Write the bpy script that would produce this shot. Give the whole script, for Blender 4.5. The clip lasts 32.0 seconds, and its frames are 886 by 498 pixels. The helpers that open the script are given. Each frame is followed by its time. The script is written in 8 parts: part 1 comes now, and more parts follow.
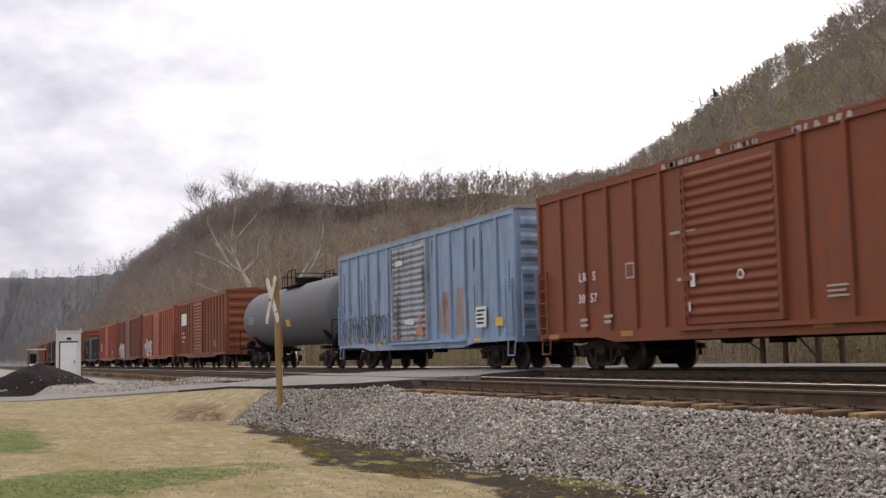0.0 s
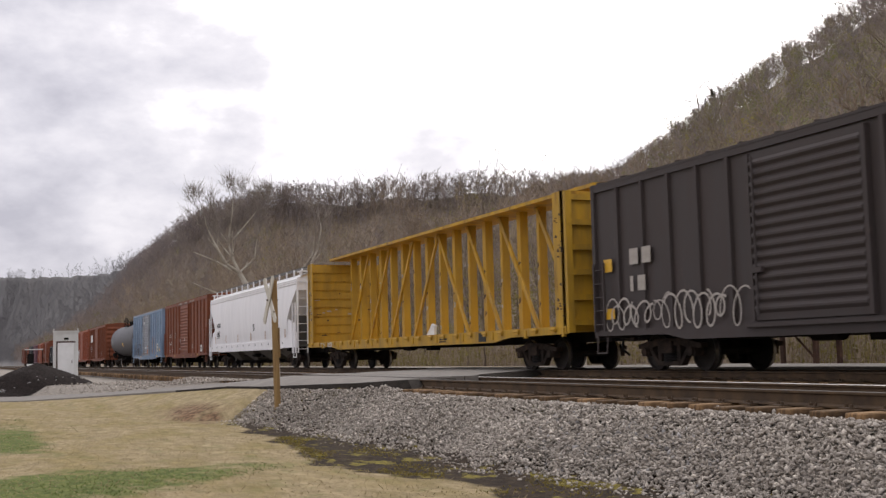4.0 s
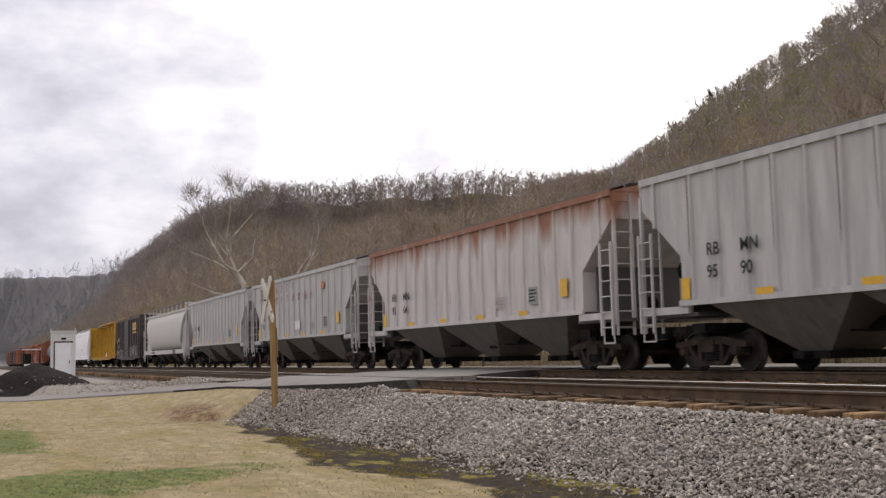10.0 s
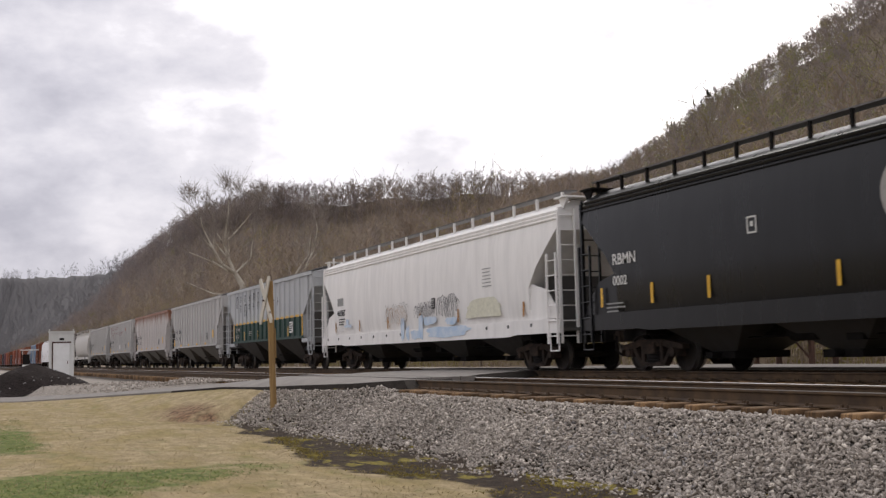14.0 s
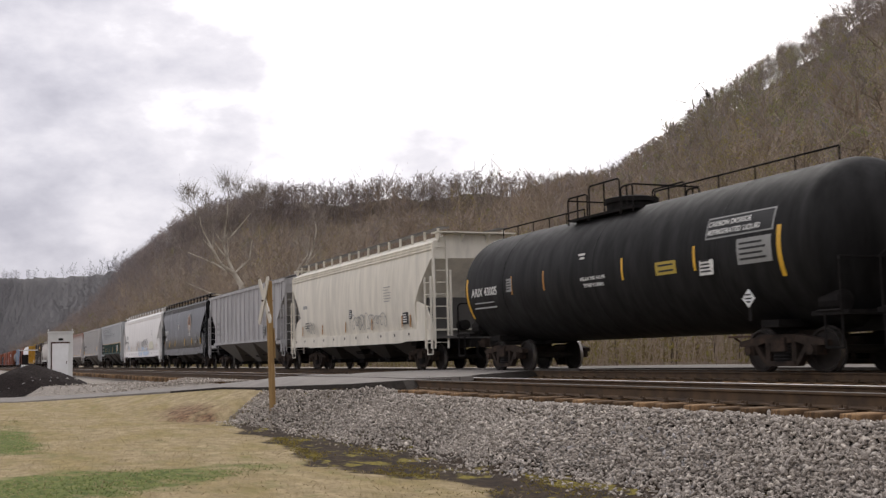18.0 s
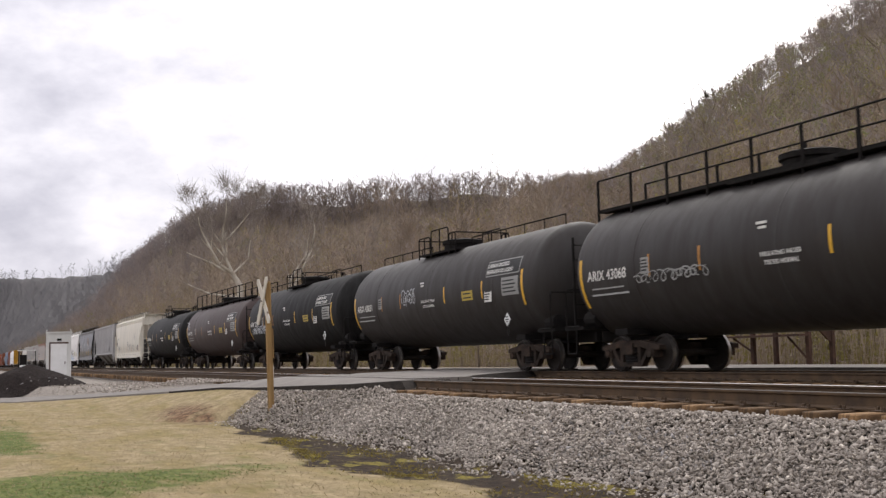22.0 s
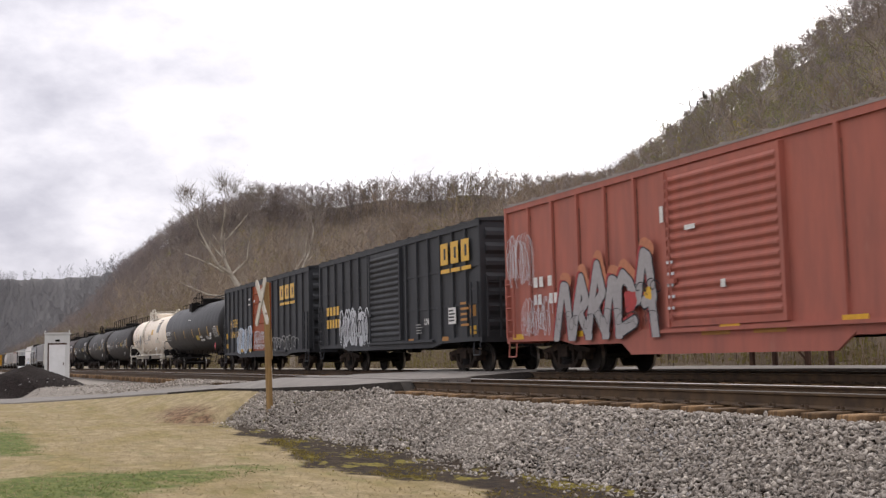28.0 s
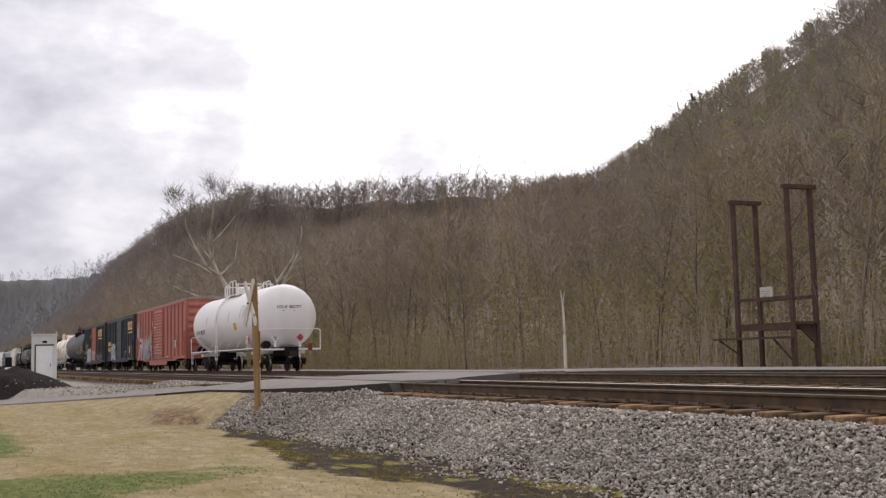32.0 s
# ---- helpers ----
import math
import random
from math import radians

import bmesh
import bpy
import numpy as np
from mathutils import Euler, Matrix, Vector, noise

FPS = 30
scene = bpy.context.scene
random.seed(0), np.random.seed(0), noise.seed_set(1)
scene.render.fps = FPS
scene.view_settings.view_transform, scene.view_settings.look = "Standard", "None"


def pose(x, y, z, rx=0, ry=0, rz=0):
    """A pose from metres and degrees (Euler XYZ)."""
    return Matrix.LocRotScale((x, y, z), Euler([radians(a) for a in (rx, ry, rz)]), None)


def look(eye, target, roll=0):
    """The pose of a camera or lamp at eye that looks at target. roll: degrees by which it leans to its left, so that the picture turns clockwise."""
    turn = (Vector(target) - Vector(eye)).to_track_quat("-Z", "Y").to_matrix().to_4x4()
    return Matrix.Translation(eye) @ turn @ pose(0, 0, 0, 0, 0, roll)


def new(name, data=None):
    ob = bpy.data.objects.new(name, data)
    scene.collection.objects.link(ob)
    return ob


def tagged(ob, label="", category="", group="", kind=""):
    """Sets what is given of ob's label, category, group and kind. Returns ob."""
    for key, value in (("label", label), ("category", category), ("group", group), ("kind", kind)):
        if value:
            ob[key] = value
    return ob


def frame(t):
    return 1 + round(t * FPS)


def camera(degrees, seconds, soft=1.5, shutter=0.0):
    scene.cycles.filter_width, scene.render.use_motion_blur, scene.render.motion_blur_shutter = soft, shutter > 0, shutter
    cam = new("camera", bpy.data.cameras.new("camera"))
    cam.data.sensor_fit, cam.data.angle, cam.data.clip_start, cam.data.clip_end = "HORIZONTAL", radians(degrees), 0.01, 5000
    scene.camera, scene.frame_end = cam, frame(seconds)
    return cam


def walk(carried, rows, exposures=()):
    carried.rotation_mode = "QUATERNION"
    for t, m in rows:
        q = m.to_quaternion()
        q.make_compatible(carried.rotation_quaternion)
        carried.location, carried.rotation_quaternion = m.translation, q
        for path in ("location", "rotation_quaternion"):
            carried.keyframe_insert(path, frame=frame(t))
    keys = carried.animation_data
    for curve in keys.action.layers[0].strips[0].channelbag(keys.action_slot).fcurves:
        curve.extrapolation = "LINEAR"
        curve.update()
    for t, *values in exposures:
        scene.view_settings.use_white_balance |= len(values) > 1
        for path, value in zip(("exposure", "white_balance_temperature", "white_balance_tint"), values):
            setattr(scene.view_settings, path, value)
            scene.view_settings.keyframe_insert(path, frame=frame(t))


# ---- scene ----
# camera: a tripod beside the line, panning a little to the right on the way
EYE = (0.0, 0.0, 0.473)
cam = camera(43.69, 32.0, soft=1.35, shutter=0.12)


def aim(yaw, pitch, roll=-1.34):
    """A pose at EYE, yaw degrees from +y towards -x, pitch upward."""
    a, b = radians(yaw), radians(pitch)
    way = Vector((-math.sin(a) * math.cos(b), math.cos(a) * math.cos(b), math.sin(b)))
    return look(EYE, Vector(EYE) + 10 * way, roll)


PAN = ((0, 0, 0), (2.5, 2.9, 0), (6, 5.7, 0), (8, 7, 0), (10.5, 8.7, 0), (12, 9.6, 0), (14.5, 11.5, 0.9), (17.5, 12.5, 1), (20, 14.2, 1.5), (22.5, 15.5, 1.5),
       (25.5, 17, 2.5), (27.5, 17.4, 3), (28.0, 17.8, 3.1), (28.2, 24, 3.6), (28.4, 33, 4.3), (28.6, 36.6, 4.6), (29, 37.6, 5), (32, 38, 5))
DEG = 180 / math.pi / 1955
GAIN = ((0, 0.08), (1, 0.1), (2, -0.14), (3, -0.12), (6, 0), (11, 0), (12, 0), (13, -0.07), (14, -0.14), (17, -0.12), (18, -0.1), (19, 0), (20, 0.1), (22, 0.14), (24, -0.12), (25, -0.15), (28, 0.1), (30, -0.12), (31, -0.15), (32, -0.05))
walk(cam, [(t, aim(66.68 - a * DEG, 5.47 + b * DEG)) for t, a, b in PAN], GAIN)

# ---- world, sun ----
SUN_EL, SUN_AZ = 48, 62   # elevation; degrees from +y towards -x
world = bpy.data.worlds.new("overcast_sky")
scene.world = world
world.use_nodes = True


def world_nodes():
    nt = world.node_tree
    n, l = nt.nodes, nt.links
    n.clear()
    out, bg = n.new("ShaderNodeOutputWorld"), n.new("ShaderNodeBackground")
    sky = n.new("ShaderNodeTexSky")
    sky.sky_type, sky.sun_disc = "NISHITA", False
    sky.sun_elevation, sky.sun_rotation = radians(SUN_EL), radians(-SUN_AZ)
    sky.dust_density = 3.0
    tc = n.new("ShaderNodeTexCoord")
    mp = n.new("ShaderNodeMapping")
    mp.inputs["Scale"].default_value = (1.0, 1.0, 1.9)
    mp.inputs["Location"].default_value = (0.35, 0.1, 0.55)
    l.new(tc.outputs["Generated"], mp.inputs[0])
    big, fine = n.new("ShaderNodeTexNoise"), n.new("ShaderNodeTexNoise")
    for tex, sc, det in ((big, 3.0, 3.0), (fine, 8.5, 7.0)):
        tex.inputs["Scale"].default_value, tex.inputs["Detail"].default_value = sc, det
        tex.inputs["Roughness"].default_value = 0.55
        l.new(mp.outputs[0], tex.inputs["Vector"])
    # the cloud cover is thinner and brighter round the sun
    dot = n.new("ShaderNodeVectorMath")
    dot.operation = "DOT_PRODUCT"
    a, e = radians(56), radians(20)
    dot.inputs[1].default_value = (-math.sin(a) * math.cos(e), math.cos(a) * math.cos(e), math.sin(e))
    l.new(tc.outputs["Generated"], dot.inputs[0])
    glow = n.new("ShaderNodeMapRange")
    glow.inputs["From Min"].default_value, glow.inputs["From Max"].default_value = 0.88, 0.99
    glow.inputs["To Min"].default_value, glow.inputs["To Max"].default_value = -0.07, 0.28
    l.new(dot.outputs["Value"], glow.inputs["Value"])
    add1, add2 = n.new("ShaderNodeMath"), n.new("ShaderNodeMath")
    mul = n.new("ShaderNodeMath")
    mul.operation = "MULTIPLY"
    mul.inputs[1].default_value = 1.0
    l.new(fine.outputs["Fac"], mul.inputs[0])
    m2 = n.new("ShaderNodeMath")
    m2.operation = "MULTIPLY"
    m2.inputs[1].default_value = 0.2
    l.new(big.outputs["Fac"], m2.inputs[0])
    l.new(mul.outputs[0], add1.inputs[0])
    l.new(m2.outputs[0], add1.inputs[1])
    l.new(add1.outputs[0], add2.inputs[0])
    l.new(glow.outputs[0], add2.inputs[1])
    # and brighter overhead than near the horizon
    sep, high, add3 = n.new("ShaderNodeSeparateXYZ"), n.new("ShaderNodeMapRange"), n.new("ShaderNodeMath")
    high.inputs["From Min"].default_value, high.inputs["From Max"].default_value = 0.03, 0.7
    high.inputs["To Min"].default_value, high.inputs["To Max"].default_value = -0.19, 0.17
    l.new(tc.outputs["Generated"], sep.inputs[0])
    l.new(sep.outputs["Z"], high.inputs["Value"])
    l.new(add2.outputs[0], add3.inputs[0])
    l.new(high.outputs[0], add3.inputs[1])
    ramp = n.new("ShaderNodeValToRGB")
    els = ramp.color_ramp.elements
    els[0].position, els[0].color = 0.24, (0.65, 0.635, 0.73, 1)
    els[1].position, els[1].color = 0.84, (2.32, 2.2, 2.2, 1)
    for at, col in ((0.42, (0.9, 0.875, 0.965, 1)), (0.56, (1.13, 1.09, 1.16, 1)), (0.72, (1.65, 1.6, 1.66, 1))):
        els.new(at).color = col
    l.new(add3.outputs[0], ramp.inputs[0])
    # clouds over the clear sky, which tints them slightly
    mix = n.new("ShaderNodeMix")
    mix.data_type = "RGBA"
    mix.inputs["Factor"].default_value = 0.92
    tint = n.new("ShaderNodeVectorMath")
    tint.operation = "SCALE"
    tint.inputs["Scale"].default_value = 0.1
    l.new(sky.outputs[0], tint.inputs[0])
    l.new(tint.outputs[0], mix.inputs["A"])
    l.new(ramp.outputs[0], mix.inputs["B"])
    l.new(mix.outputs["Result"], bg.inputs["Color"])
    bg.inputs["Strength"].default_value = 0.89
    l.new(bg.outputs[0], out.inputs[0])


world_nodes()
sun = new("sun", bpy.data.lights.new("sun", "SUN"))
sun.data.energy, sun.data.angle, sun.data.color = 1.0, radians(25), (1.0, 0.96, 0.9)
_a, _e = radians(SUN_AZ), radians(SUN_EL)
sun.matrix_world = look((0, 0, 60), Vector((0, 0, 60)) - Vector((-math.sin(_a) * math.cos(_e), math.cos(_a) * math.cos(_e), math.sin(_e))))

# ---- materials ----
def material(name, col, alt=None, rough=0.7, metal=0.0, scale=3.0, bump=0.15, bump_scale=None, stretch=(1, 1, 1), spread=(0.35, 0.68), third=None, third_at=(0.55, 0.7), third_scale=0.8,
             third_stretch=(1, 1, 1), spec=0.35, rand=0.0, bump_dist=0.02, detail=6.0, coords="Object"):
    """A surface with two tones in a noise pattern, a third tone in larger patches or streaks, relief and varied gloss."""
    m = bpy.data.materials.new(name)
    m.use_nodes = True
    nt = m.node_tree
    n, l = nt.nodes, nt.links
    b = n["Principled BSDF"]
    b.inputs["Metallic"].default_value = metal
    b.inputs["Specular IOR Level"].default_value = spec
    tc = n.new("ShaderNodeTexCoord")

    def noise_at(sc, st, det=detail):
        mp = n.new("ShaderNodeMapping")
        mp.inputs["Scale"].default_value = st
        l.new(tc.outputs[coords], mp.inputs[0])
        t = n.new("ShaderNodeTexNoise")
        t.inputs["Scale"].default_value, t.inputs["Detail"].default_value, t.inputs["Roughness"].default_value = sc, det, 0.62
        l.new(mp.outputs[0], t.inputs["Vector"])
        return t

    def spread_of(t, lo, hi):
        r = n.new("ShaderNodeMapRange")
        r.inputs["From Min"].default_value, r.inputs["From Max"].default_value = lo, hi
        l.new(t.outputs["Fac"], r.inputs["Value"])
        return r

    def mix(fac, a, c):
        x = n.new("ShaderNodeMix")
        x.data_type = "RGBA"
        l.new(fac, x.inputs["Factor"])
        for sock, val in (("A", a), ("B", c)):
            if isinstance(val, tuple):
                x.inputs[sock].default_value = (*val[:3], 1)
            else:
                l.new(val, x.inputs[sock])
        return x.outputs["Result"]

    alt = alt or tuple(0.72 * c for c in col)
    t1 = noise_at(scale, stretch)
    colour = mix(spread_of(t1, *spread).outputs[0], tuple(alt), tuple(col))
    if third:
        t3 = noise_at(third_scale, third_stretch)
        colour = mix(spread_of(t3, *third_at).outputs[0], colour, tuple(third))
    if rand:
        oi = n.new("ShaderNodeObjectInfo")
        hs = n.new("ShaderNodeHueSaturation")
        mr = n.new("ShaderNodeMapRange")
        mr.inputs["To Min"].default_value, mr.inputs["To Max"].default_value = 1 - rand, 1 + rand
        l.new(oi.outputs["Random"], mr.inputs["Value"])
        l.new(mr.outputs[0], hs.inputs["Value"])
        l.new(colour, hs.inputs["Color"])
        colour = hs.outputs[0]
    l.new(colour, b.inputs["Base Color"])
    rr = n.new("ShaderNodeMapRange")
    rr.inputs["To Min"].default_value, rr.inputs["To Max"].default_value = max(0.05, rough - 0.12), min(1, rough + 0.12)
    l.new(t1.outputs["Fac"], rr.inputs["Value"])
    l.new(rr.outputs[0], b.inputs["Roughness"])
    if bump:
        bp = n.new("ShaderNodeBump")
        bp.inputs["Strength"].default_value, bp.inputs["Distance"].default_value = bump, bump_dist
        l.new(noise_at(bump_scale or scale * 6, (1, 1, 1), 3.0).outputs["Fac"], bp.inputs["Height"])
        l.new(bp.outputs[0], b.inputs["Normal"])
    return m


def see_through(m, share=0.5):
    """Lets part of the light through thin leaves and blades."""
    nt = m.node_tree
    b = nt.nodes["Principled BSDF"]
    tr, mx = nt.nodes.new("ShaderNodeBsdfTranslucent"), nt.nodes.new("ShaderNodeMixShader")
    nt.links.new(b.inputs["Base Color"].links[0].from_socket, tr.inputs["Color"])
    mx.inputs[0].default_value = share
    nt.links.new(b.outputs[0], mx.inputs[1])
    nt.links.new(tr.outputs[0], mx.inputs[2])
    nt.links.new(mx.outputs[0], nt.nodes["Material Output"].inputs["Surface"])
    return m


def paint(name, col, rust=0.0, dirt=0.35, rough=0.55, rust_col=(0.16, 0.055, 0.025), spec=0.22):
    """Weathered paint on steel: vertical streaks of grime and patches of rust."""
    lo = 0.74 - 0.3 * rust
    return material(name, col, alt=tuple(c * (1 - dirt) + 0.05 * dirt for c in col), rough=rough, scale=2.2, stretch=(1.6, 1.0, 0.25), spread=(0.3, 0.62), spec=spec, bump=0.06, bump_scale=14,
                    third=rust_col if rust else None, third_at=(lo, lo + 0.13), third_scale=1.3, third_stretch=(1.4, 1, 0.5))


def flat_mat(name, col, rough=0.6, metal=0.0):
    return material(name, col, alt=tuple(c * 0.8 for c in col), rough=rough, metal=metal, scale=9, bump=0.03)


M = {}
M["ballast"] = material("ballast_bed", (0.26, 0.235, 0.205), (0.11, 0.098, 0.086), rough=0.95, scale=17, bump=0.9, bump_scale=26, bump_dist=0.05, third=(0.2, 0.16, 0.12), third_at=(0.56, 0.75), third_scale=0.35)
M["stone"] = material("ballast_stone", (0.34, 0.32, 0.31), (0.2, 0.19, 0.185), rough=0.92, scale=5, bump=0.3, rand=0.35)
M["asphalt"] = material("old_asphalt", (0.205, 0.187, 0.17), (0.145, 0.132, 0.12), rough=0.93, scale=1.2, bump=0.4, bump_scale=60, bump_dist=0.01, third=(0.14, 0.135, 0.13), third_at=(0.58, 0.72), third_scale=0.5)
M["asphalt_dark"] = material("crumbled_dark_asphalt", (0.04, 0.034, 0.029), (0.02, 0.017, 0.015), rough=0.95, scale=6, bump=0.7, bump_scale=30, spec=0.08)
M["rail"] = material("rusty_rail", (0.105, 0.066, 0.036), (0.05, 0.032, 0.02), rough=0.85, scale=4, bump=0.15)
M["railhead"] = material("worn_rail_head", (0.42, 0.4, 0.39), (0.28, 0.26, 0.25), rough=0.45, metal=0.8, scale=2, stretch=(0.2, 3, 1), bump=0.02)
M["railhead_dull"] = material("dull_brown_rail_head", (0.075, 0.06, 0.05), (0.04, 0.032, 0.027), rough=0.6, metal=0.3, scale=2, stretch=(0.2, 3, 1), bump=0.02)
M["tie"] = material("weathered_sleeper", (0.25, 0.15, 0.072), (0.06, 0.036, 0.02), rough=0.95, scale=5, stretch=(4, 0.6, 1), bump=0.5, rand=0.5)
M["black_steel"] = material("grimy_black_steel", (0.018, 0.016, 0.015), (0.008, 0.007, 0.007), spec=0.12, rough=0.85, scale=5, bump=0.1)
M["truck"] = material("rusty_cast_steel", (0.05, 0.036, 0.028), (0.019, 0.0145, 0.012), spec=0.15, rough=0.88, scale=4, bump=0.2, third=(0.078, 0.046, 0.031), third_at=(0.55, 0.75), third_scale=2)
M["wheel"] = material("dirty_wheel_steel", (0.04, 0.032, 0.027), (0.02, 0.016, 0.014), rough=0.75, metal=0.3, scale=6, bump=0.08)
M["tread"] = material("bright_wheel_tread", (0.4, 0.38, 0.36), rough=0.4, metal=0.9, scale=6, bump=0.02)


# ---- mesh helpers ----
def mesh_of(bm, name, mat, smooth=False):
    me = bpy.data.meshes.new(name)
    bm.normal_update()
    bm.to_mesh(me)
    bm.free()
    for mm in (mat if isinstance(mat, (list, tuple)) else [mat]):
        me.materials.append(mm)
    if smooth:
        me.polygons.foreach_set("use_smooth", [True] * len(me.polygons))
        me.set_sharp_from_angle(angle=radians(38))
    return me


def part(name, bm, mat, parent=None, label="", smooth=False, at=(0, 0, 0)):
    """Links a bmesh (or a ready mesh) as one object under a thing or part."""
    me = bm if isinstance(bm, bpy.types.Mesh) else mesh_of(bm, name, mat, smooth)
    ob = new(name, me)
    ob.location = at
    if parent:
        ob.parent = parent
    if label:
        tagged(ob, label)
    return ob


def thing(name, label, category, m=None, group="", kind="", parent=None):
    ob = tagged(new(name), label, category, group, kind)
    if m is not None:
        ob.matrix_basis = m
    return ob


def B():
    return bmesh.new()


def box(bm, x0, x1, y0, y1, z0, z1, mi=0):
    v = [bm.verts.new(p) for p in ((x0, y0, z0), (x1, y0, z0), (x1, y1, z0), (x0, y1, z0), (x0, y0, z1), (x1, y0, z1), (x1, y1, z1), (x0, y1, z1))]
    for f in ((3, 2, 1, 0), (4, 5, 6, 7), (0, 1, 5, 4), (1, 2, 6, 5), (2, 3, 7, 6), (3, 0, 4, 7)):
        bm.faces.new([v[i] for i in f]).material_index = mi
    return bm


def prism(bm, poly, axis, a, b, mi=0):
    """Extrudes a closed outline of 2D points along x, y or z from a to b."""
    def at(p, d):
        return {"x": (d, p[0], p[1]), "y": (p[0], d, p[1]), "z": (p[0], p[1], d)}[axis]
    lo, hi = [bm.verts.new(at(p, a)) for p in poly], [bm.verts.new(at(p, b)) for p in poly]
    k = len(poly)
    fs = [bm.faces.new(lo[::-1]), bm.faces.new(hi)] + [bm.faces.new((lo[i], lo[(i + 1) % k], hi[(i + 1) % k], hi[i])) for i in range(k)]
    for f in fs:
        f.material_index = mi
    bmesh.ops.recalc_face_normals(bm, faces=fs)
    return bm


def tube(bm, p, q, r, r2=None, n=6, caps=True, mi=0):
    p, q = Vector(p), Vector(q)
    d = (q - p).normalized()
    u = d.orthogonal().normalized()
    w = d.cross(u)
    r2 = r if r2 is None else r2
    rings = [[bm.verts.new(c + rr * (math.cos(k * math.tau / n) * u + math.sin(k * math.tau / n) * w)) for k in range(n)] for c, rr in ((p, r), (q, r2))]
    for k in range(n):
        bm.faces.new((rings[0][k], rings[0][(k + 1) % n], rings[1][(k + 1) % n], rings[1][k])).material_index = mi
    if caps:
        bm.faces.new(rings[0][::-1]).material_index = mi
        bm.faces.new(rings[1]).material_index = mi
    return bm


def pipe(bm, pts, r, n=5):
    for a, b in zip(pts, pts[1:]):
        tube(bm, a, b, r, n=n)
    return bm


def lathe(bm, prof, axis="x", n=24, at=(0, 0, 0), mi=0):
    """Turns a profile of (along, radius) round an axis through at."""
    rings = []
    for s, r in prof:
        ring = []
        for k in range(n):
            c, d = r * math.cos(k * math.tau / n), r * math.sin(k * math.tau / n)
            p = {"x": (s, c, d), "y": (c, s, d), "z": (c, d, s)}[axis]
            ring.append(bm.verts.new((p[0] + at[0], p[1] + at[1], p[2] + at[2])))
        rings.append(ring)
    fs = []
    for a, b in zip(rings, rings[1:]):
        for k in range(n):
            fs.append(bm.faces.new((a[k], a[(k + 1) % n], b[(k + 1) % n], b[k])))
    fs += [bm.faces.new(rings[0][::-1]), bm.faces.new(rings[-1])]
    for f in fs:
        f.material_index = mi
    bmesh.ops.recalc_face_normals(bm, faces=fs)
    return bm


def loft(bm, rings, caps=True):
    """Joins outlines of equal length, each a list of 3D points."""
    vs = [[bm.verts.new(p) for p in r] for r in rings]
    k = len(vs[0])
    fs = []
    for a, b in zip(vs, vs[1:]):
        for i in range(k):
            fs.append(bm.faces.new((a[i], a[(i + 1) % k], b[(i + 1) % k], b[i])))
    if caps:
        fs += [bm.faces.new(vs[0][::-1]), bm.faces.new(vs[-1])]
    bmesh.ops.recalc_face_normals(bm, faces=fs)
    return bm


def soup(name, verts, faces_n, mat, smooth=False):
    """A mesh from arrays: verts (n, 3) and faces (m, 3 or 4)."""
    me = bpy.data.meshes.new(name)
    k = faces_n.shape[1]
    me.vertices.add(len(verts))
    me.vertices.foreach_set("co", np.asarray(verts, np.float32).ravel())
    me.loops.add(faces_n.size)
    me.loops.foreach_set("vertex_index", faces_n.astype(np.int32).ravel())
    me.polygons.add(len(faces_n))
    me.polygons.foreach_set("loop_start", np.arange(0, faces_n.size, k, dtype=np.int32))
    me.update(calc_edges=True)
    me.materials.append(mat)
    if smooth:
        me.polygons.foreach_set("use_smooth", [True] * len(me.polygons))
    return me

# ---- the lie of the land ----
TRACKS = (9.15, 15.36)   # centre lines of the near, empty line and of the one the train runs on


def lerp(x, xs, ys):
    return np.interp(x, xs, ys)


def smooth01(u):
    u = np.clip(u, 0, 1)
    return u * u * (3 - 2 * u)


RIDGE = ((-2600, 60, 192), (-1698, 75, 126), (-1395, 122, 106), (-1193, 131, 92), (-791, 118, 69), (-680, 115, 72.5), (-629, 116, 72.5), (-578, 120, 73), (-493, 129, 70.5), (-447, 145, 66.0), (-422, 156, 64.6),
         (-393, 174, 62.8), (-376, 187, 62.2), (-340, 205, 55.3), (-278, 178, 47.1), (-252, 180, 54.3), (-223, 185, 66.0), (-177, 190, 78.2), (-100, 195, 90), (0, 200, 95), (500, 200, 95), (2500, 200, 90))
RX, RY, RH = ([r[k] for r in RIDGE] for k in range(3))


def wave(x, y, s, seed=0.0):
    return (np.sin(x / s + seed) * np.cos(y / s * 1.3 + seed * 2) + 0.5 * np.sin(x / s * 2.3 + y / s * 1.7 + seed) + 0.25 * np.sin(x / s * 5.1 - y / s * 4.2)) / 1.75


def toe(x):
    """The lower edge of the near ballast."""
    return lerp(x, (-60, -30, -27.5, -26, -24, -22, -19.6, -17.3, -16.2, -15, -13.4, -12.5, -11.5, -10.5, -9.6, -5), (6.6, 6.3, 6.25, 6.3, 6.55, 6.7, 6.55, 6.9, 7.0, 6.75, 6.5, 6.75, 6.85, 6.9, 6.95, 7.2))


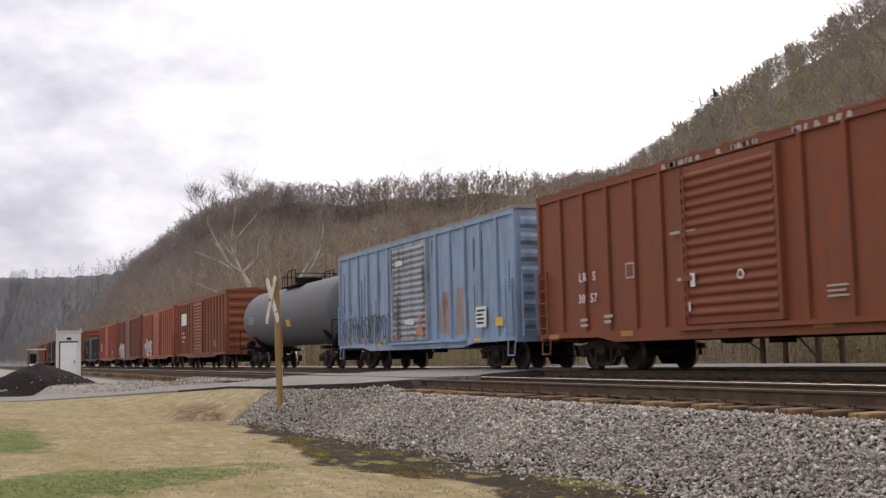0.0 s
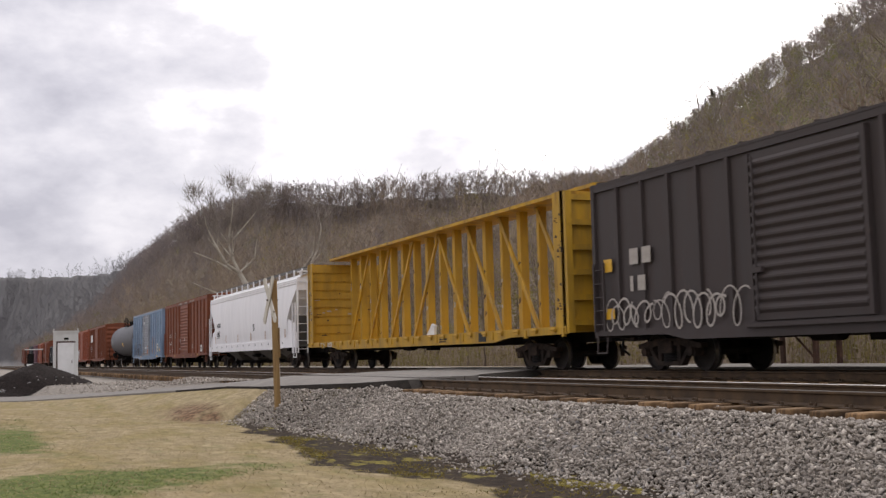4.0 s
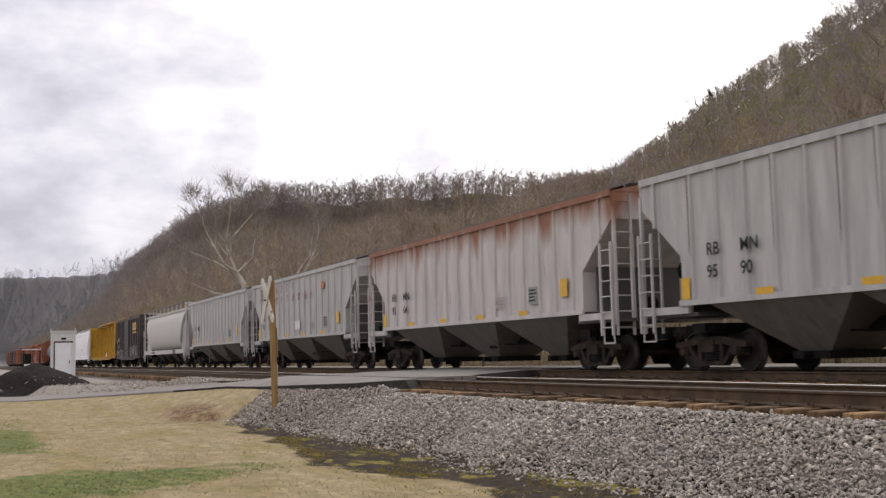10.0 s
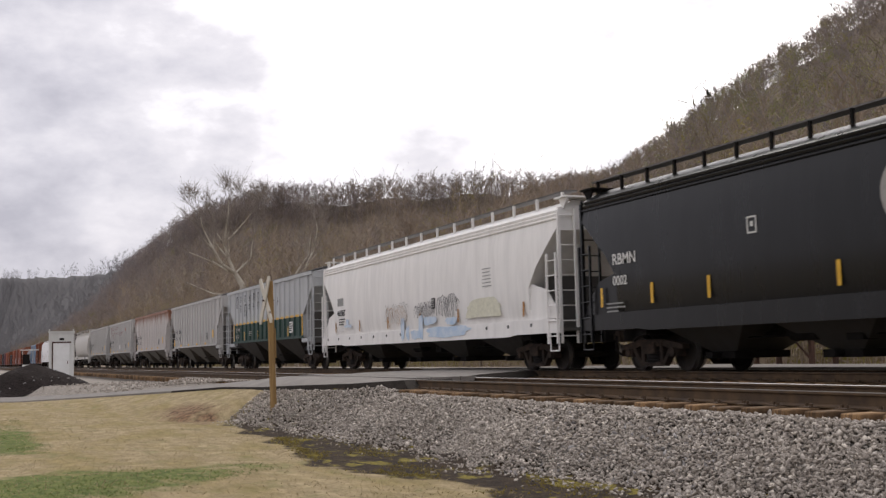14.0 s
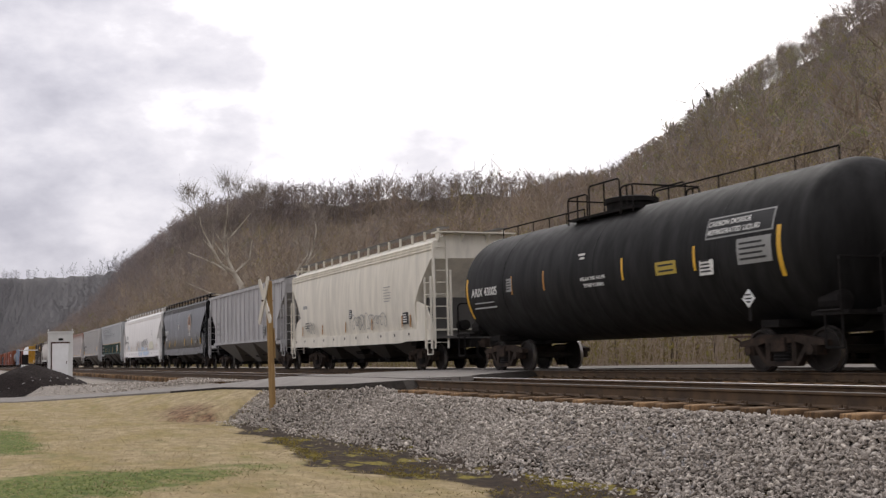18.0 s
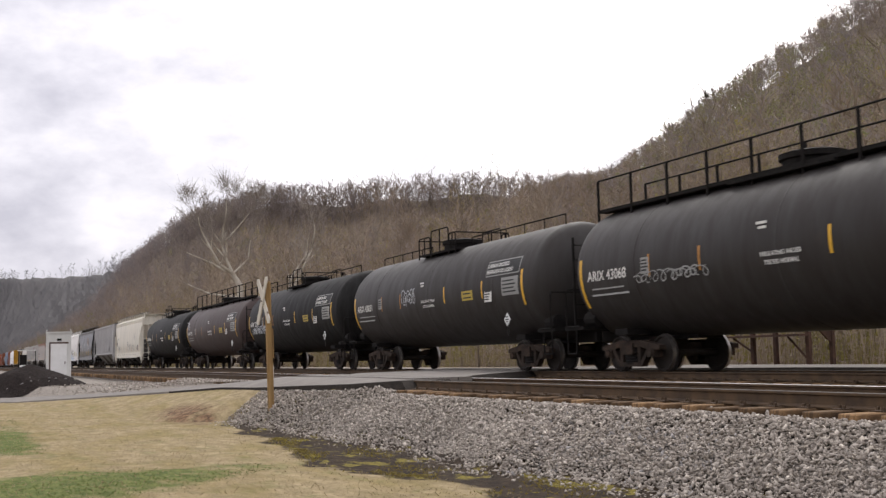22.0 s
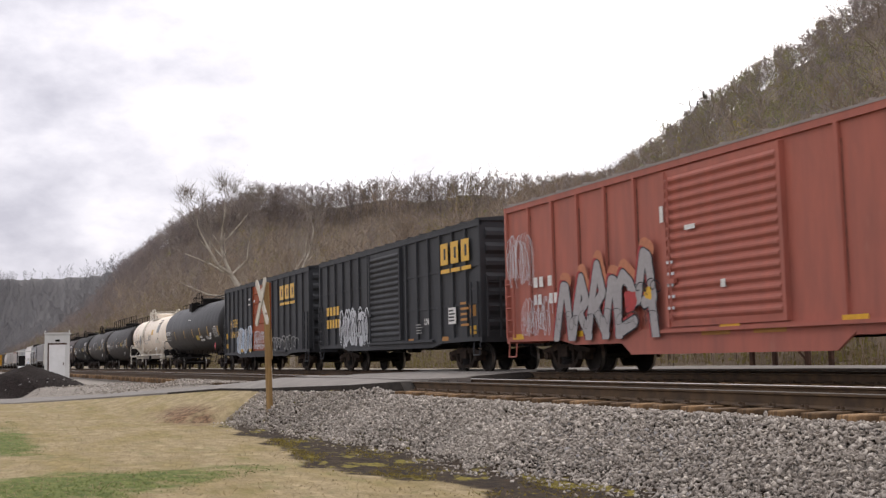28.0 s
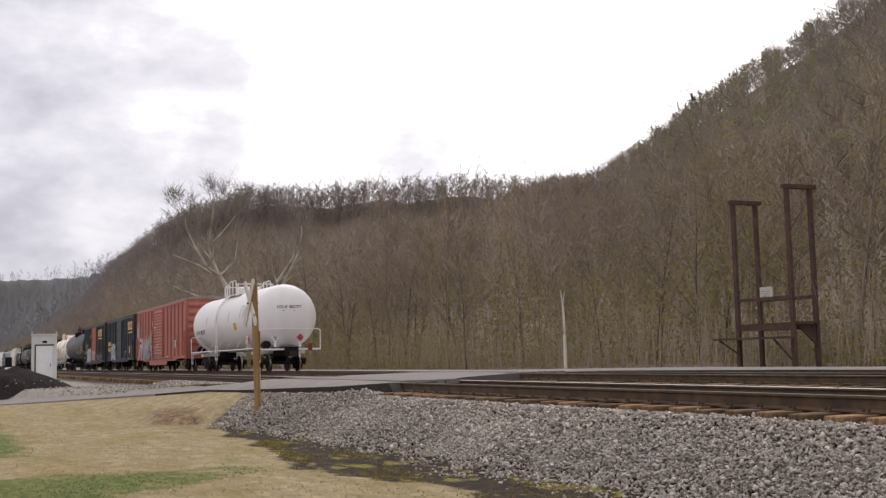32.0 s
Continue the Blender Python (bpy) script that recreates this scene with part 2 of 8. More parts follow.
# access lane: in from the lawn side, over both lines, then along behind them
LANE_NEAR = ((-60, -12, -1.03), (-54, -4, -1.02), (-48.6, 2.1, -1.0), (-46.8, 4.75, -0.86), (-38.3, 6.6, -0.52), (-32.5, 7.1, -0.3), (-28.5, 7.15, -0.24), (-25.2, 7.3, -0.15), (-22, 7.5, -0.07), (-20.6, 8.1, 0.0),
             (-20.8, 9.2, 0.0), (-24, 11.4, 0.0), (-27.2, 14.3, 0.0), (-27.3, 17.2, 0.0), (-20, 18.4, 0.0), (-8, 18.5, -0.02))
LANE_FAR = ((-66, -10, -1.03), (-61, -3, -1.02), (-55.5, 2.4, -1.0), (-51.5, 5.3, -0.86), (-42, 7.2, -0.5), (-35, 7.55, -0.25), (-31, 7.75, -0.1), (-30.2, 8.0, -0.03), (-29.6, 8.3, 0.0), (-29.4, 8.8, 0.0),
            (-29.6, 9.8, 0.0), (-32.6, 11.5, 0.0), (-34.5, 14.4, 0.0), (-35.2, 17.9, 0.0), (-29, 21.7, 0.0), (-8, 21.8, -0.02))
NX, NY, NZ = ([p[k] for p in LANE_NEAR[:10]] for k in range(3))
FX, FY, FZ = ([p[k] for p in LANE_FAR[:8]] for k in range(3))


def turf_edge(x):
    """Where the grass ends and bare dirt begins."""
    return lerp(x, (-28, -24, -19.9, -15.9, -14.5, -13, -12, -10.9, -8), (6.1, 5.8, 5.5, 4.9, 5.1, 5.5, 5.7, 5.5, 5.6))


def land(x, y):
    """Height of the ground: lawn, railway bank, access road, valley side and ridge."""
    x, y = np.asarray(x, float), np.asarray(y, float)
    lawn = -1.05 + 0.04 * wave(x, y, 3.0)
    t = toe(x)
    by_lane = smooth01((-20.3 - x) / 1.2)
    shoulder = 7.85 * (1 - by_lane) + by_lane * np.minimum(7.85, lerp(x, NX, NY))
    crest = -0.26 * (1 - by_lane) + by_lane * np.minimum(-0.06, lerp(x, NX, NZ) - 0.06)
    start = np.minimum(t, shoulder - 0.6 - 1.6 * smooth01((-26.5 - x) / 3))
    near = -1.02 + (crest + 1.02) * np.clip((y - start) / np.maximum(shoulder - start, 0.3), 0, 1)
    # from the lane's crest on to the sleepers of the near line
    edge = np.maximum(np.minimum(lerp(x, FX, FY), 7.7), shoulder + 0.1)
    across = np.clip((y - shoulder) / (edge - shoulder), 0, 1)
    bed = crest * (1 - across) + across * np.minimum(-0.06, lerp(x, FX, FZ) - 0.06)
    slope = np.clip((y - edge) / np.maximum(7.85 - edge, 0.1), 0, 1)
    near = np.where((y > shoulder) & (x < -20.3), bed * (1 - slope) - 0.26 * slope, near)
    far = lerp(y, (7.85, 12.2, 17.3, 18.3, 22, 25, 36), (-0.26, -0.28, -0.28, -0.1, -0.1, -0.35, -0.3))
    z = np.where(y > 7.85, far, np.where(y > start, np.maximum(near, np.where(y > shoulder, -9, lawn)), lawn))
    # gravel pad by the hut, higher than the lawn
    pad = smooth01((-42 - x) / 5) * smooth01((y - edge - 0.1) / 1.3) * smooth01((9 - y) / 1.5)
    z = z * (1 - pad) + pad * lerp(x, (-66, -44), (-0.55, -0.52))
    foot = lerp(x, (-1700, -700, -300, 100), (30, 34, 38, 42))
    ry, rh = lerp(x, RX, RY), lerp(x, RX, RH)
    u = (y - foot) / (ry - foot)
    uc = np.clip(u, 0, 1)
    up = np.where(u < 1, 0.25 * uc + 0.75 * uc ** 1.9, 1 - 0.15 * np.clip(u - 1, 0, 2))
    hill = rh * up + (2.2 * wave(x, y, 23, 1.0) + 1.3 * wave(x, y, 9, 2.0)) * smooth01(u * 3)
    return z + np.where(u > 0, hill, 0)


def ground_sheet():
    def axis(parts):
        out = []
        for a, b, n in parts:
            out += list(np.linspace(a, b, n, endpoint=False))
        return np.array(out + [parts[-1][1]])
    xs = axis(((-3200, -900, 60), (-900, -200, 90), (-200, -62, 60), (-62, -30, 80), (-30, -6, 130), (-6, 60, 30), (60, 2500, 30)))
    ys = axis(((-2500, -60, 16), (-60, -4, 20), (-4, 9, 75), (9, 30, 42), (30, 240, 90), (240, 2500, 14)))
    gx, gy = np.meshgrid(xs, ys)
    gz = land(gx, gy)
    nx, ny = len(xs), len(ys)
    idx = np.arange(nx * ny).reshape(ny, nx)
    faces = np.stack([idx[:-1, :-1], idx[:-1, 1:], idx[1:, 1:], idx[1:, :-1]], -1).reshape(-1, 4)
    me = soup("ground", np.stack([gx, gy, gz], -1).reshape(-1, 3), faces, M["lawn"], smooth=True)
    me.materials.append(M["litter"])
    cy = gy[:-1, :-1].ravel()
    cx = gx[:-1, :-1].ravel()
    # beyond x = -760 the ground's colour has the distance haze mixed in
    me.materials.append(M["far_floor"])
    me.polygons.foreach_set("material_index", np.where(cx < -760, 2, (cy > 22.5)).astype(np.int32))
    # where the turf is green, and where bare dirt and moss lie along the ballast
    t = toe(gx)
    turf = turf_edge(gx)
    dirt = smooth01((gy - turf + 0.42 + 0.3 * wave(gx, gy, 0.5, 7.0)) / 0.5) * smooth01((gx + 29) / 4) * (gy < 8)
    ragged = 0.25 * wave(gx, gy, 0.55, 3.0) + 0.15 * wave(gx, gy, 0.21, 5.0)
    green = smooth01((-19.8 - gx + 3 * ragged) / 2.2) * smooth01((gx + 31 + 4 * ragged) / 5) * smooth01((1.75 + 0.6 * ragged - gy) / 0.7)
    green = np.maximum(green, smooth01((gx + 16.6 + 1.4 * ragged) / 1.1) * smooth01((4.3 + 0.93 * (-15.2 - gx) + 2.4 * ragged - gy) / 2.0))
    earth = 0.62 * np.exp(-(((gx + 29.5) / 4.5) ** 2 + ((gy - 5.5) / 0.9) ** 2))
    gravel = smooth01((-29.5 - gx) / 1.5) * smooth01((gy - lerp(gx, FX, FY) + 0.1) / 0.3) * (gy < 22)
    for name, val in (("dirt", dirt), ("green", green), ("earth", earth), ("gravel", gravel)):
        at = me.attributes.new(name, "FLOAT", "POINT")
        at.data.foreach_set("value", val.astype(np.float32).ravel())
    return tagged(new("ground", me), "dry tan lawn and leaf-strewn valley floor", "ground", kind="structure")


def lawn_material():
    m = bpy.data.materials.new("dry_lawn")
    m.use_nodes = True
    nt = m.node_tree
    n, l = nt.nodes, nt.links
    b = n["Principled BSDF"]
    b.inputs["Roughness"].default_value = 0.97
    b.inputs["Specular IOR Level"].default_value = 0.15
    tc = n.new("ShaderNodeTexCoord")

    def tex(sc, det=5.0, st=(1, 1, 1)):
        mp = n.new("ShaderNodeMapping")
        mp.inputs["Scale"].default_value = st
        l.new(tc.outputs["Object"], mp.inputs[0])
        t = n.new("ShaderNodeTexNoise")
        t.inputs["Scale"].default_value, t.inputs["Detail"].default_value, t.inputs["Roughness"].default_value = sc, det, 0.65
        l.new(mp.outputs[0], t.inputs["Vector"])
        return t.outputs["Fac"]

    def rng_of(v, lo, hi):
        r = n.new("ShaderNodeMapRange")
        r.inputs["From Min"].default_value, r.inputs["From Max"].default_value = lo, hi
        l.new(v, r.inputs["Value"])
        return r.outputs[0]

    def mix(f, a, c):
        x = n.new("ShaderNodeMix")
        x.data_type = "RGBA"
        l.new(f, x.inputs["Factor"])
        for sock, val in (("A", a), ("B", c)):
            if isinstance(val, tuple):
                x.inputs[sock].default_value = (*val, 1)
            else:
                l.new(val, x.inputs[sock])
        return x.outputs["Result"]

    def mask(name, noise_out, amount):
        a = n.new("ShaderNodeAttribute")
        a.attribute_name = name
        s = n.new("ShaderNodeMath")
        s.operation = "MULTIPLY_ADD"
        l.new(noise_out, s.inputs[0])
        s.inputs[1].default_value = amount
        l.new(a.outputs["Fac"], s.inputs[2])
        return s.outputs[0]
    fine, mid, big = tex(22, 6, (0.5, 1, 1)), tex(2.6, 8), tex(0.7, 5)
    c = mix(rng_of(fine, 0.3, 0.7), (0.15, 0.116, 0.063), (0.285, 0.225, 0.128))
    c = mix(rng_of(tex(4.5, 9, (0.4, 1, 1)), 0.42, 0.72), c, (0.36, 0.285, 0.17))
    c = mix(rng_of(tex(0.9, 9, (0.45, 1, 1)), 0.46, 0.6), c, mix(rng_of(tex(6, 8, (0.4, 1, 1)), 0.36, 0.66), (0.165, 0.13, 0.055), (0.27, 0.21, 0.1)))
    c = mix(rng_of(mask("green", tex(1.8, 10), 2.4), 1.32, 1.95), c, mix(rng_of(tex(9, 8, (0.5, 1, 1)), 0.34, 0.68), (0.05, 0.075, 0.016), (0.155, 0.165, 0.05)))
    c = mix(rng_of(mask("earth", mid, 0.9), 0.78, 1.05), c, mix(rng_of(tex(7, 8), 0.4, 0.65), (0.075, 0.045, 0.026), (0.25, 0.155, 0.09)))
    d = mix(rng_of(tex(6, 8), 0.4, 0.68), (0.014, 0.009, 0.006), (0.055, 0.037, 0.022))
    d = mix(rng_of(tex(2.2, 9, (0.7, 1.2, 1)), 0.55, 0.6), d, mix(rng_of(tex(14, 6), 0.35, 0.65), (0.06, 0.046, 0.016), (0.24, 0.2, 0.035)))
    c = mix(rng_of(mask("dirt", mid, 0.8), 0.72, 1.02), c, d)
    c = mix(rng_of(mask("gravel", mid, 0.5), 0.7, 0.95), c, mix(rng_of(fine, 0.3, 0.7), (0.14, 0.125, 0.11), (0.36, 0.325, 0.285)))
    l.new(c, b.inputs["Base Color"])
    bp = n.new("ShaderNodeBump")
    bp.inputs["Strength"].default_value, bp.inputs["Distance"].default_value = 0.6, 0.025
    l.new(fine, bp.inputs["Height"])
    l.new(bp.outputs[0], b.inputs["Normal"])
    return m


M["lawn"] = lawn_material()
# blue-grey floor of the far ridge: haze put into the base colour
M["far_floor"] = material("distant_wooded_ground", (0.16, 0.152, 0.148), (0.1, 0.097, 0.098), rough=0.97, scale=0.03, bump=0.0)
M["litter"] = material("leaf_litter", (0.235, 0.185, 0.13), (0.145, 0.115, 0.082), rough=0.97, scale=0.6, bump=0.8, bump_scale=6, bump_dist=0.2, third=(0.14, 0.125, 0.05), third_at=(0.52, 0.68), third_scale=0.05)
ground = ground_sheet()


def strip(name, left, right, mats, across=6, drop=0.3, apron=0.5):
    """A lane between two edge lines of (x, y, z), slightly cambered, with sloping shoulders."""
    bm = B()
    rows = []
    for i, (a, b) in enumerate(zip(left, right)):
        a, b = Vector(a), Vector(b)
        out = (a - b).normalized() * (apron if i > 5 else 0.12)
        row = [a + out - Vector((0, 0, drop))]
        row += [a.lerp(b, k / across) + Vector((0, 0, 0.02 * math.sin(math.pi * k / across))) for k in range(across + 1)]
        rows.append([bm.verts.new(p) for p in row + [b - out - Vector((0, 0, drop))]])
    for r, s in zip(rows, rows[1:]):
        for k in range(across + 2):
            bm.faces.new((r[k], r[k + 1], s[k + 1], s[k])).material_index = int(k in (0, across + 1) and r is not rows[0] and rows.index(r) > 3)
    bmesh.ops.recalc_face_normals(bm, faces=bm.faces)
    ext = bmesh.ops.extrude_face_region(bm, geom=bm.faces[:])
    for v in ext["geom"]:
        if isinstance(v, bmesh.types.BMVert):
            v.co.z -= 0.25
    bmesh.ops.recalc_face_normals(bm, faces=bm.faces)
    return mesh_of(bm, name, mats, True)


road = tagged(new("road", strip("road", LANE_NEAR, LANE_FAR, [M["asphalt"], M["asphalt_dark"]])), "pale worn asphalt lane over the level crossing", "road", kind="structure")


# ---- railway lines ----
def rail_profile():
    return [(-0.07, -0.17), (0.07, -0.17), (0.07, -0.155), (0.012, -0.135), (0.012, -0.045), (0.036, -0.03), (0.036, -0.006), (0.028, 0), (-0.028, 0), (-0.036, -0.006), (-0.036, -0.03), (-0.012, -0.045),
            (-0.012, -0.135), (-0.07, -0.155)]


def railway(y, name, label):
    tr = thing(name, label, "railway track", pose(0, y, 0), kind="structure")
    for side in (-0.753, 0.753):
        bm = B()
        prism(bm, [(p[0] + side, p[1]) for p in rail_profile()], "x", -1500, 400)
        for f in bm.faces:
            c = f.calc_center_median()
            f.material_index = 1 if c.z > -0.004 and abs(f.normal.z) > 0.5 else 0
        bright = y < 12 and side > 0
        part("rail", bm, [M["rail"], M["railhead" if bright else "railhead_dull"]], tr, "rusty steel rail with a bright worn head" if bright else "rusty brown steel rail")
    plate = None
    for i in range(90):
        if plate is None:
            bm = box(B(), -0.09, 0.09, -0.18, 0.18, -0.175, -0.158)
            for dx, dy in ((-0.05, -0.1), (0.05, 0.1), (0.05, -0.13)):
                box(bm, dx - 0.014, dx + 0.014, dy - 0.014, dy + 0.014, -0.16, -0.125)
            plate = mesh_of(bm, "tie_plate", M["rail"])
        for side in (-0.753, 0.753):
            part("tie_plate", plate, None, tr, at=(-6.2 - 0.52 * i, side, 0))
    tie_me = None
    for i in range(170):
        x = -6.2 - 0.52 * i
        if tie_me is None:
            bm = box(B(), -0.115, 0.115, -1.3, 1.3, -0.36, -0.175)
            bmesh.ops.bevel(bm, geom=bm.edges[:], offset=0.012, segments=1, affect="EDGES")
            tie_me = mesh_of(bm, "sleeper", M["tie"])
        o = part("sleeper", tie_me, None, tr)
        o.matrix_basis = pose(x, random.uniform(-0.05, 0.05), random.uniform(-0.012, 0.004), 0, 0, random.uniform(-1.6, 1.6))
    bm = B()
    for i in range(500):
        x = -95 - 0.55 * i
        box(bm, x - 0.115, x + 0.115, -1.3, 1.3, -0.36, -0.18)
    tagged(part("sleepers_far", bm, M["tie"], tr), kind="stuff")
    return tr


railway(TRACKS[0], "near_track", "empty railway track with rusty rails on weathered sleepers")
railway(TRACKS[1], "main_track", "railway track carrying the freight train")


HX, HY = np.arange(-82, -3.9, 0.1), np.arange(-6, 27.1, 0.1)
HZ = land(*np.meshgrid(HX, HY))


def bank_z(x, y):
    """Height of the ground; near the line, read from a fine table."""
    if -82 < x < -4 and -6 < y < 27:
        u, v = (x + 82) * 10, (y + 6) * 10
        i, j = int(u), int(v)
        u, v = u - i, v - j
        return float((HZ[j, i] * (1 - u) + HZ[j, i + 1] * u) * (1 - v) + (HZ[j + 1, i] * (1 - u) + HZ[j + 1, i + 1] * u) * v)
    return float(land(x, y))


def ballast():
    """The crushed-stone beds: a sheet over the bank and loose stones on it."""
    bed = thing("ballast_bank", "grey crushed-stone ballast sloping down from the tracks", "ballast", kind="structure")
    xs = np.concatenate([np.linspace(-1500, -70, 60, endpoint=False), np.linspace(-70, -22.2, 90, endpoint=False), np.linspace(-22.2, 40, 120)])
    us = np.array([0.04, 0.12, 0.24, 0.4, 0.6, 0.8, 1.0])
    ys = np.array([8.1, 9, 10, 10.6, 11.4, 12.2, 13, 13.8, 14.2, 15, 16, 16.6, 17.2, 17.9])
    gx, gy = np.meshgrid(xs, np.concatenate([us, ys]))
    k = len(us)
    t = toe(gx[:k])
    gy[:k] = t + us[:, None] * (7.85 - t)
    gy[0] += 0.08 * wave(gx[0], 0 * gx[0], 0.45) + 0.1 * wave(gx[0], 0 * gx[0], 0.13)
    top = np.where((gy > 8.05) & (gy < 17), -0.275, -9)
    lift = np.where(gy > 17.6, -0.05, np.where(gy > 7.6, 0.0, 0.05))
    lift[:3] = np.array([-0.1, -0.02, 0.02])[:, None]
    gz = np.maximum(land(gx, gy) + lift, top) + 0.012 * wave(gx, gy, 0.35)
    lane = (gx < -23.5) & (gy < 8.0)
    gz = np.where(lane, np.minimum(gz, land(gx, gy) - 0.1), gz)
    over = (gx < -20.4) & (gy < 8.1) & (gy > lerp(gx, NX, NY) - 0.1)
    gz = np.where(over, np.minimum(gz, land(gx, gy) - 0.1), gz)
    gz = np.where((gx > -37) & (gx < -20.4) & (gy > 7.9), np.minimum(gz, -0.24), gz)
    ny, nx = gx.shape
    idx = np.arange(nx * ny).reshape(ny, nx)
    faces = np.stack([idx[:-1, :-1], idx[:-1, 1:], idx[1:, 1:], idx[1:, :-1]], -1).reshape(-1, 4)
    part("bed", soup("bed", np.stack([gx, gy, gz], -1).reshape(-1, 3), faces, M["ballast"], True), None, bed)
    return bed


ballast_bed = ballast()

# ---- freight cars: origin at the leading end, on the rails, x backwards along the car, the camera's side at -y ----
R_WHEEL = 0.42
HALF = 1.585
SHARED = {}
WHEELSETS = []


def shared(key, make, mat, smooth=True):
    if key not in SHARED:
        SHARED[key] = mesh_of(make(), key, mat, smooth)
    return SHARED[key]


def wheelset_bm():
    bm = B()
    lathe(bm, [(-0.95, 0.05), (-0.94, 0.08), (0.94, 0.08), (0.95, 0.05)], "y", 10)
    for s in (-1, 1):
        prof = [(0.68, 0.10), (0.69, 0.2), (0.70, 0.33), (0.675, 0.36), (0.675, 0.45), (0.70, 0.45), (0.715, R_WHEEL), (0.80, R_WHEEL - 0.01), (0.81, 0.37), (0.77, 0.34), (0.76, 0.2), (0.79, 0.12), (0.79, 0.09)]
        lathe(bm, [(s * a, r) for a, r in prof], "y", 28)
    for f in bm.faces:
        c = f.calc_center_median()
        rr = math.hypot(c.x, c.z)
        if 0.405 < rr < 0.43 and abs(c.y) > 0.712:
            f.material_index = 1
    return bm


def side_frame_bm():
    bm = B()
    prism(bm, [(-0.42, 0.56), (-0.42, 0.72), (0.42, 0.72), (0.42, 0.56)], "y", -0.1, 0.1)
    prism(bm, [(-1.18, 0.5), (-1.18, 0.6), (-0.42, 0.72), (-0.42, 0.58), (-0.7, 0.5)], "y", -0.09, 0.09)
    prism(bm, [(1.18, 0.5), (1.18, 0.6), (0.42, 0.72), (0.42, 0.58), (0.7, 0.5)], "y", -0.09, 0.09)
    prism(bm, [(-0.42, 0.12), (-0.36, 0.22), (0.36, 0.22), (0.42, 0.12)], "y", -0.1, 0.1)
    for s in (-1, 1):
        prism(bm, [(s * 0.8, 0.52), (s * 0.66, 0.52), (s * 0.36, 0.16), (s * 0.44, 0.12)], "y", -0.08, 0.08)
        prism(bm, [(s * 0.42, 0.6), (s * 0.3, 0.6), (s * 0.3, 0.2), (s * 0.42, 0.2)], "y", -0.08, 0.08)
        box(bm, s * 0.87 - 0.13, s * 0.87 + 0.13, -0.12, 0.12, 0.33, 0.52)
        tube(bm, (s * 0.87, -0.16, 0.43), (s * 0.87, 0.12, 0.43), 0.1, n=12)
    return bm


def springs_bm():
    bm = B()
    lathe(bm, [(0.2, 0.24)] + [(0.22 + 0.03 * k, 0.26 if k % 2 else 0.22) for k in range(11)] + [(0.56, 0.24)], "z", 14, (0, -0.03, 0))
    bmesh.ops.scale(bm, vec=(1.0, 0.4, 1.0), verts=bm.verts[:])
    return bm


def bogie(car, x):
    t = part("truck", shared("truck", lambda: box(box(B(), -0.2, 0.2, -1.15, 1.15, 0.4, 0.66), -0.3, 0.3, -0.35, 0.35, 0.6, 0.8), M["truck"]), None, car, "two-axle cast steel truck", at=(x, 0, 0))
    for s in (-1, 1):
        part("side_frame", shared("side_frame", side_frame_bm, M["truck"]), None, t, at=(0, s * 1.0, 0))
        part("spring_pack", shared("spring_pack", springs_bm, M["black_steel"]), None, t, at=(0, s * 1.02, 0))
    for dx in (-0.88, 0.88):
        w = part("wheelset", shared("wheelset", wheelset_bm, [M["wheel"], M["tread"]]), None, t)
        w.matrix_parent_inverse = Matrix.Translation((dx, 0, R_WHEEL))
        WHEELSETS.append(w)
    return t


def coupler_bm():
    bm = box(B(), 0, 0.62, -0.09, 0.09, 0.76, 0.92)
    prism(bm, [(-0.12, -0.16), (0.12, -0.2), (0.14, 0.12), (0.0, 0.2), (-0.1, 0.1)], "z", 0.7, 0.98)
    return bm


def couplers(car, L, reach=0.6):
    for x, r in ((-reach, 0), (L + reach, 180)):
        o = part("coupler", shared("coupler", coupler_bm, M["truck"]), None, car)
        o.matrix_basis = pose(x, 0, 0, 0, 0, r)
        bm = pipe(B(), [(x, -0.3 * (1 if r else -1), 0.85), (x - 0.02, -0.32 * (1 if r else -1), 0.5), (x + 0.1, -0.2 * (1 if r else -1), 0.36)], 0.03)
        part("air_hose", bm, M["black_steel"], car)


def ladder_at(car, mat, x, y, z0, z1, width=0.42, along="x", rungs=None, name="ladder", rails=True):
    bm = B()
    n = rungs or max(2, int((z1 - z0) / 0.4) + 1)
    e = (lambda k: (x + k, y, 0)) if along == "x" else (lambda k: (x, y + k, 0))
    if rails:
        for k in (0, width):
            p = e(k)
            box(bm, p[0] - 0.025, p[0] + 0.025, p[1] - 0.025, p[1] + 0.025, z0, z1)
    for i in range(n):
        z = z0 + (z1 - z0) * (i + 0.5) / n
        tube(bm, (*e(0)[:2], z), (*e(width)[:2], z), 0.016, n=5)
    return part(name, bm, mat, car)


LETTER_ROT = Matrix(((1, 0, 0), (0, 0, -1), (0, 1, 0))).to_4x4()


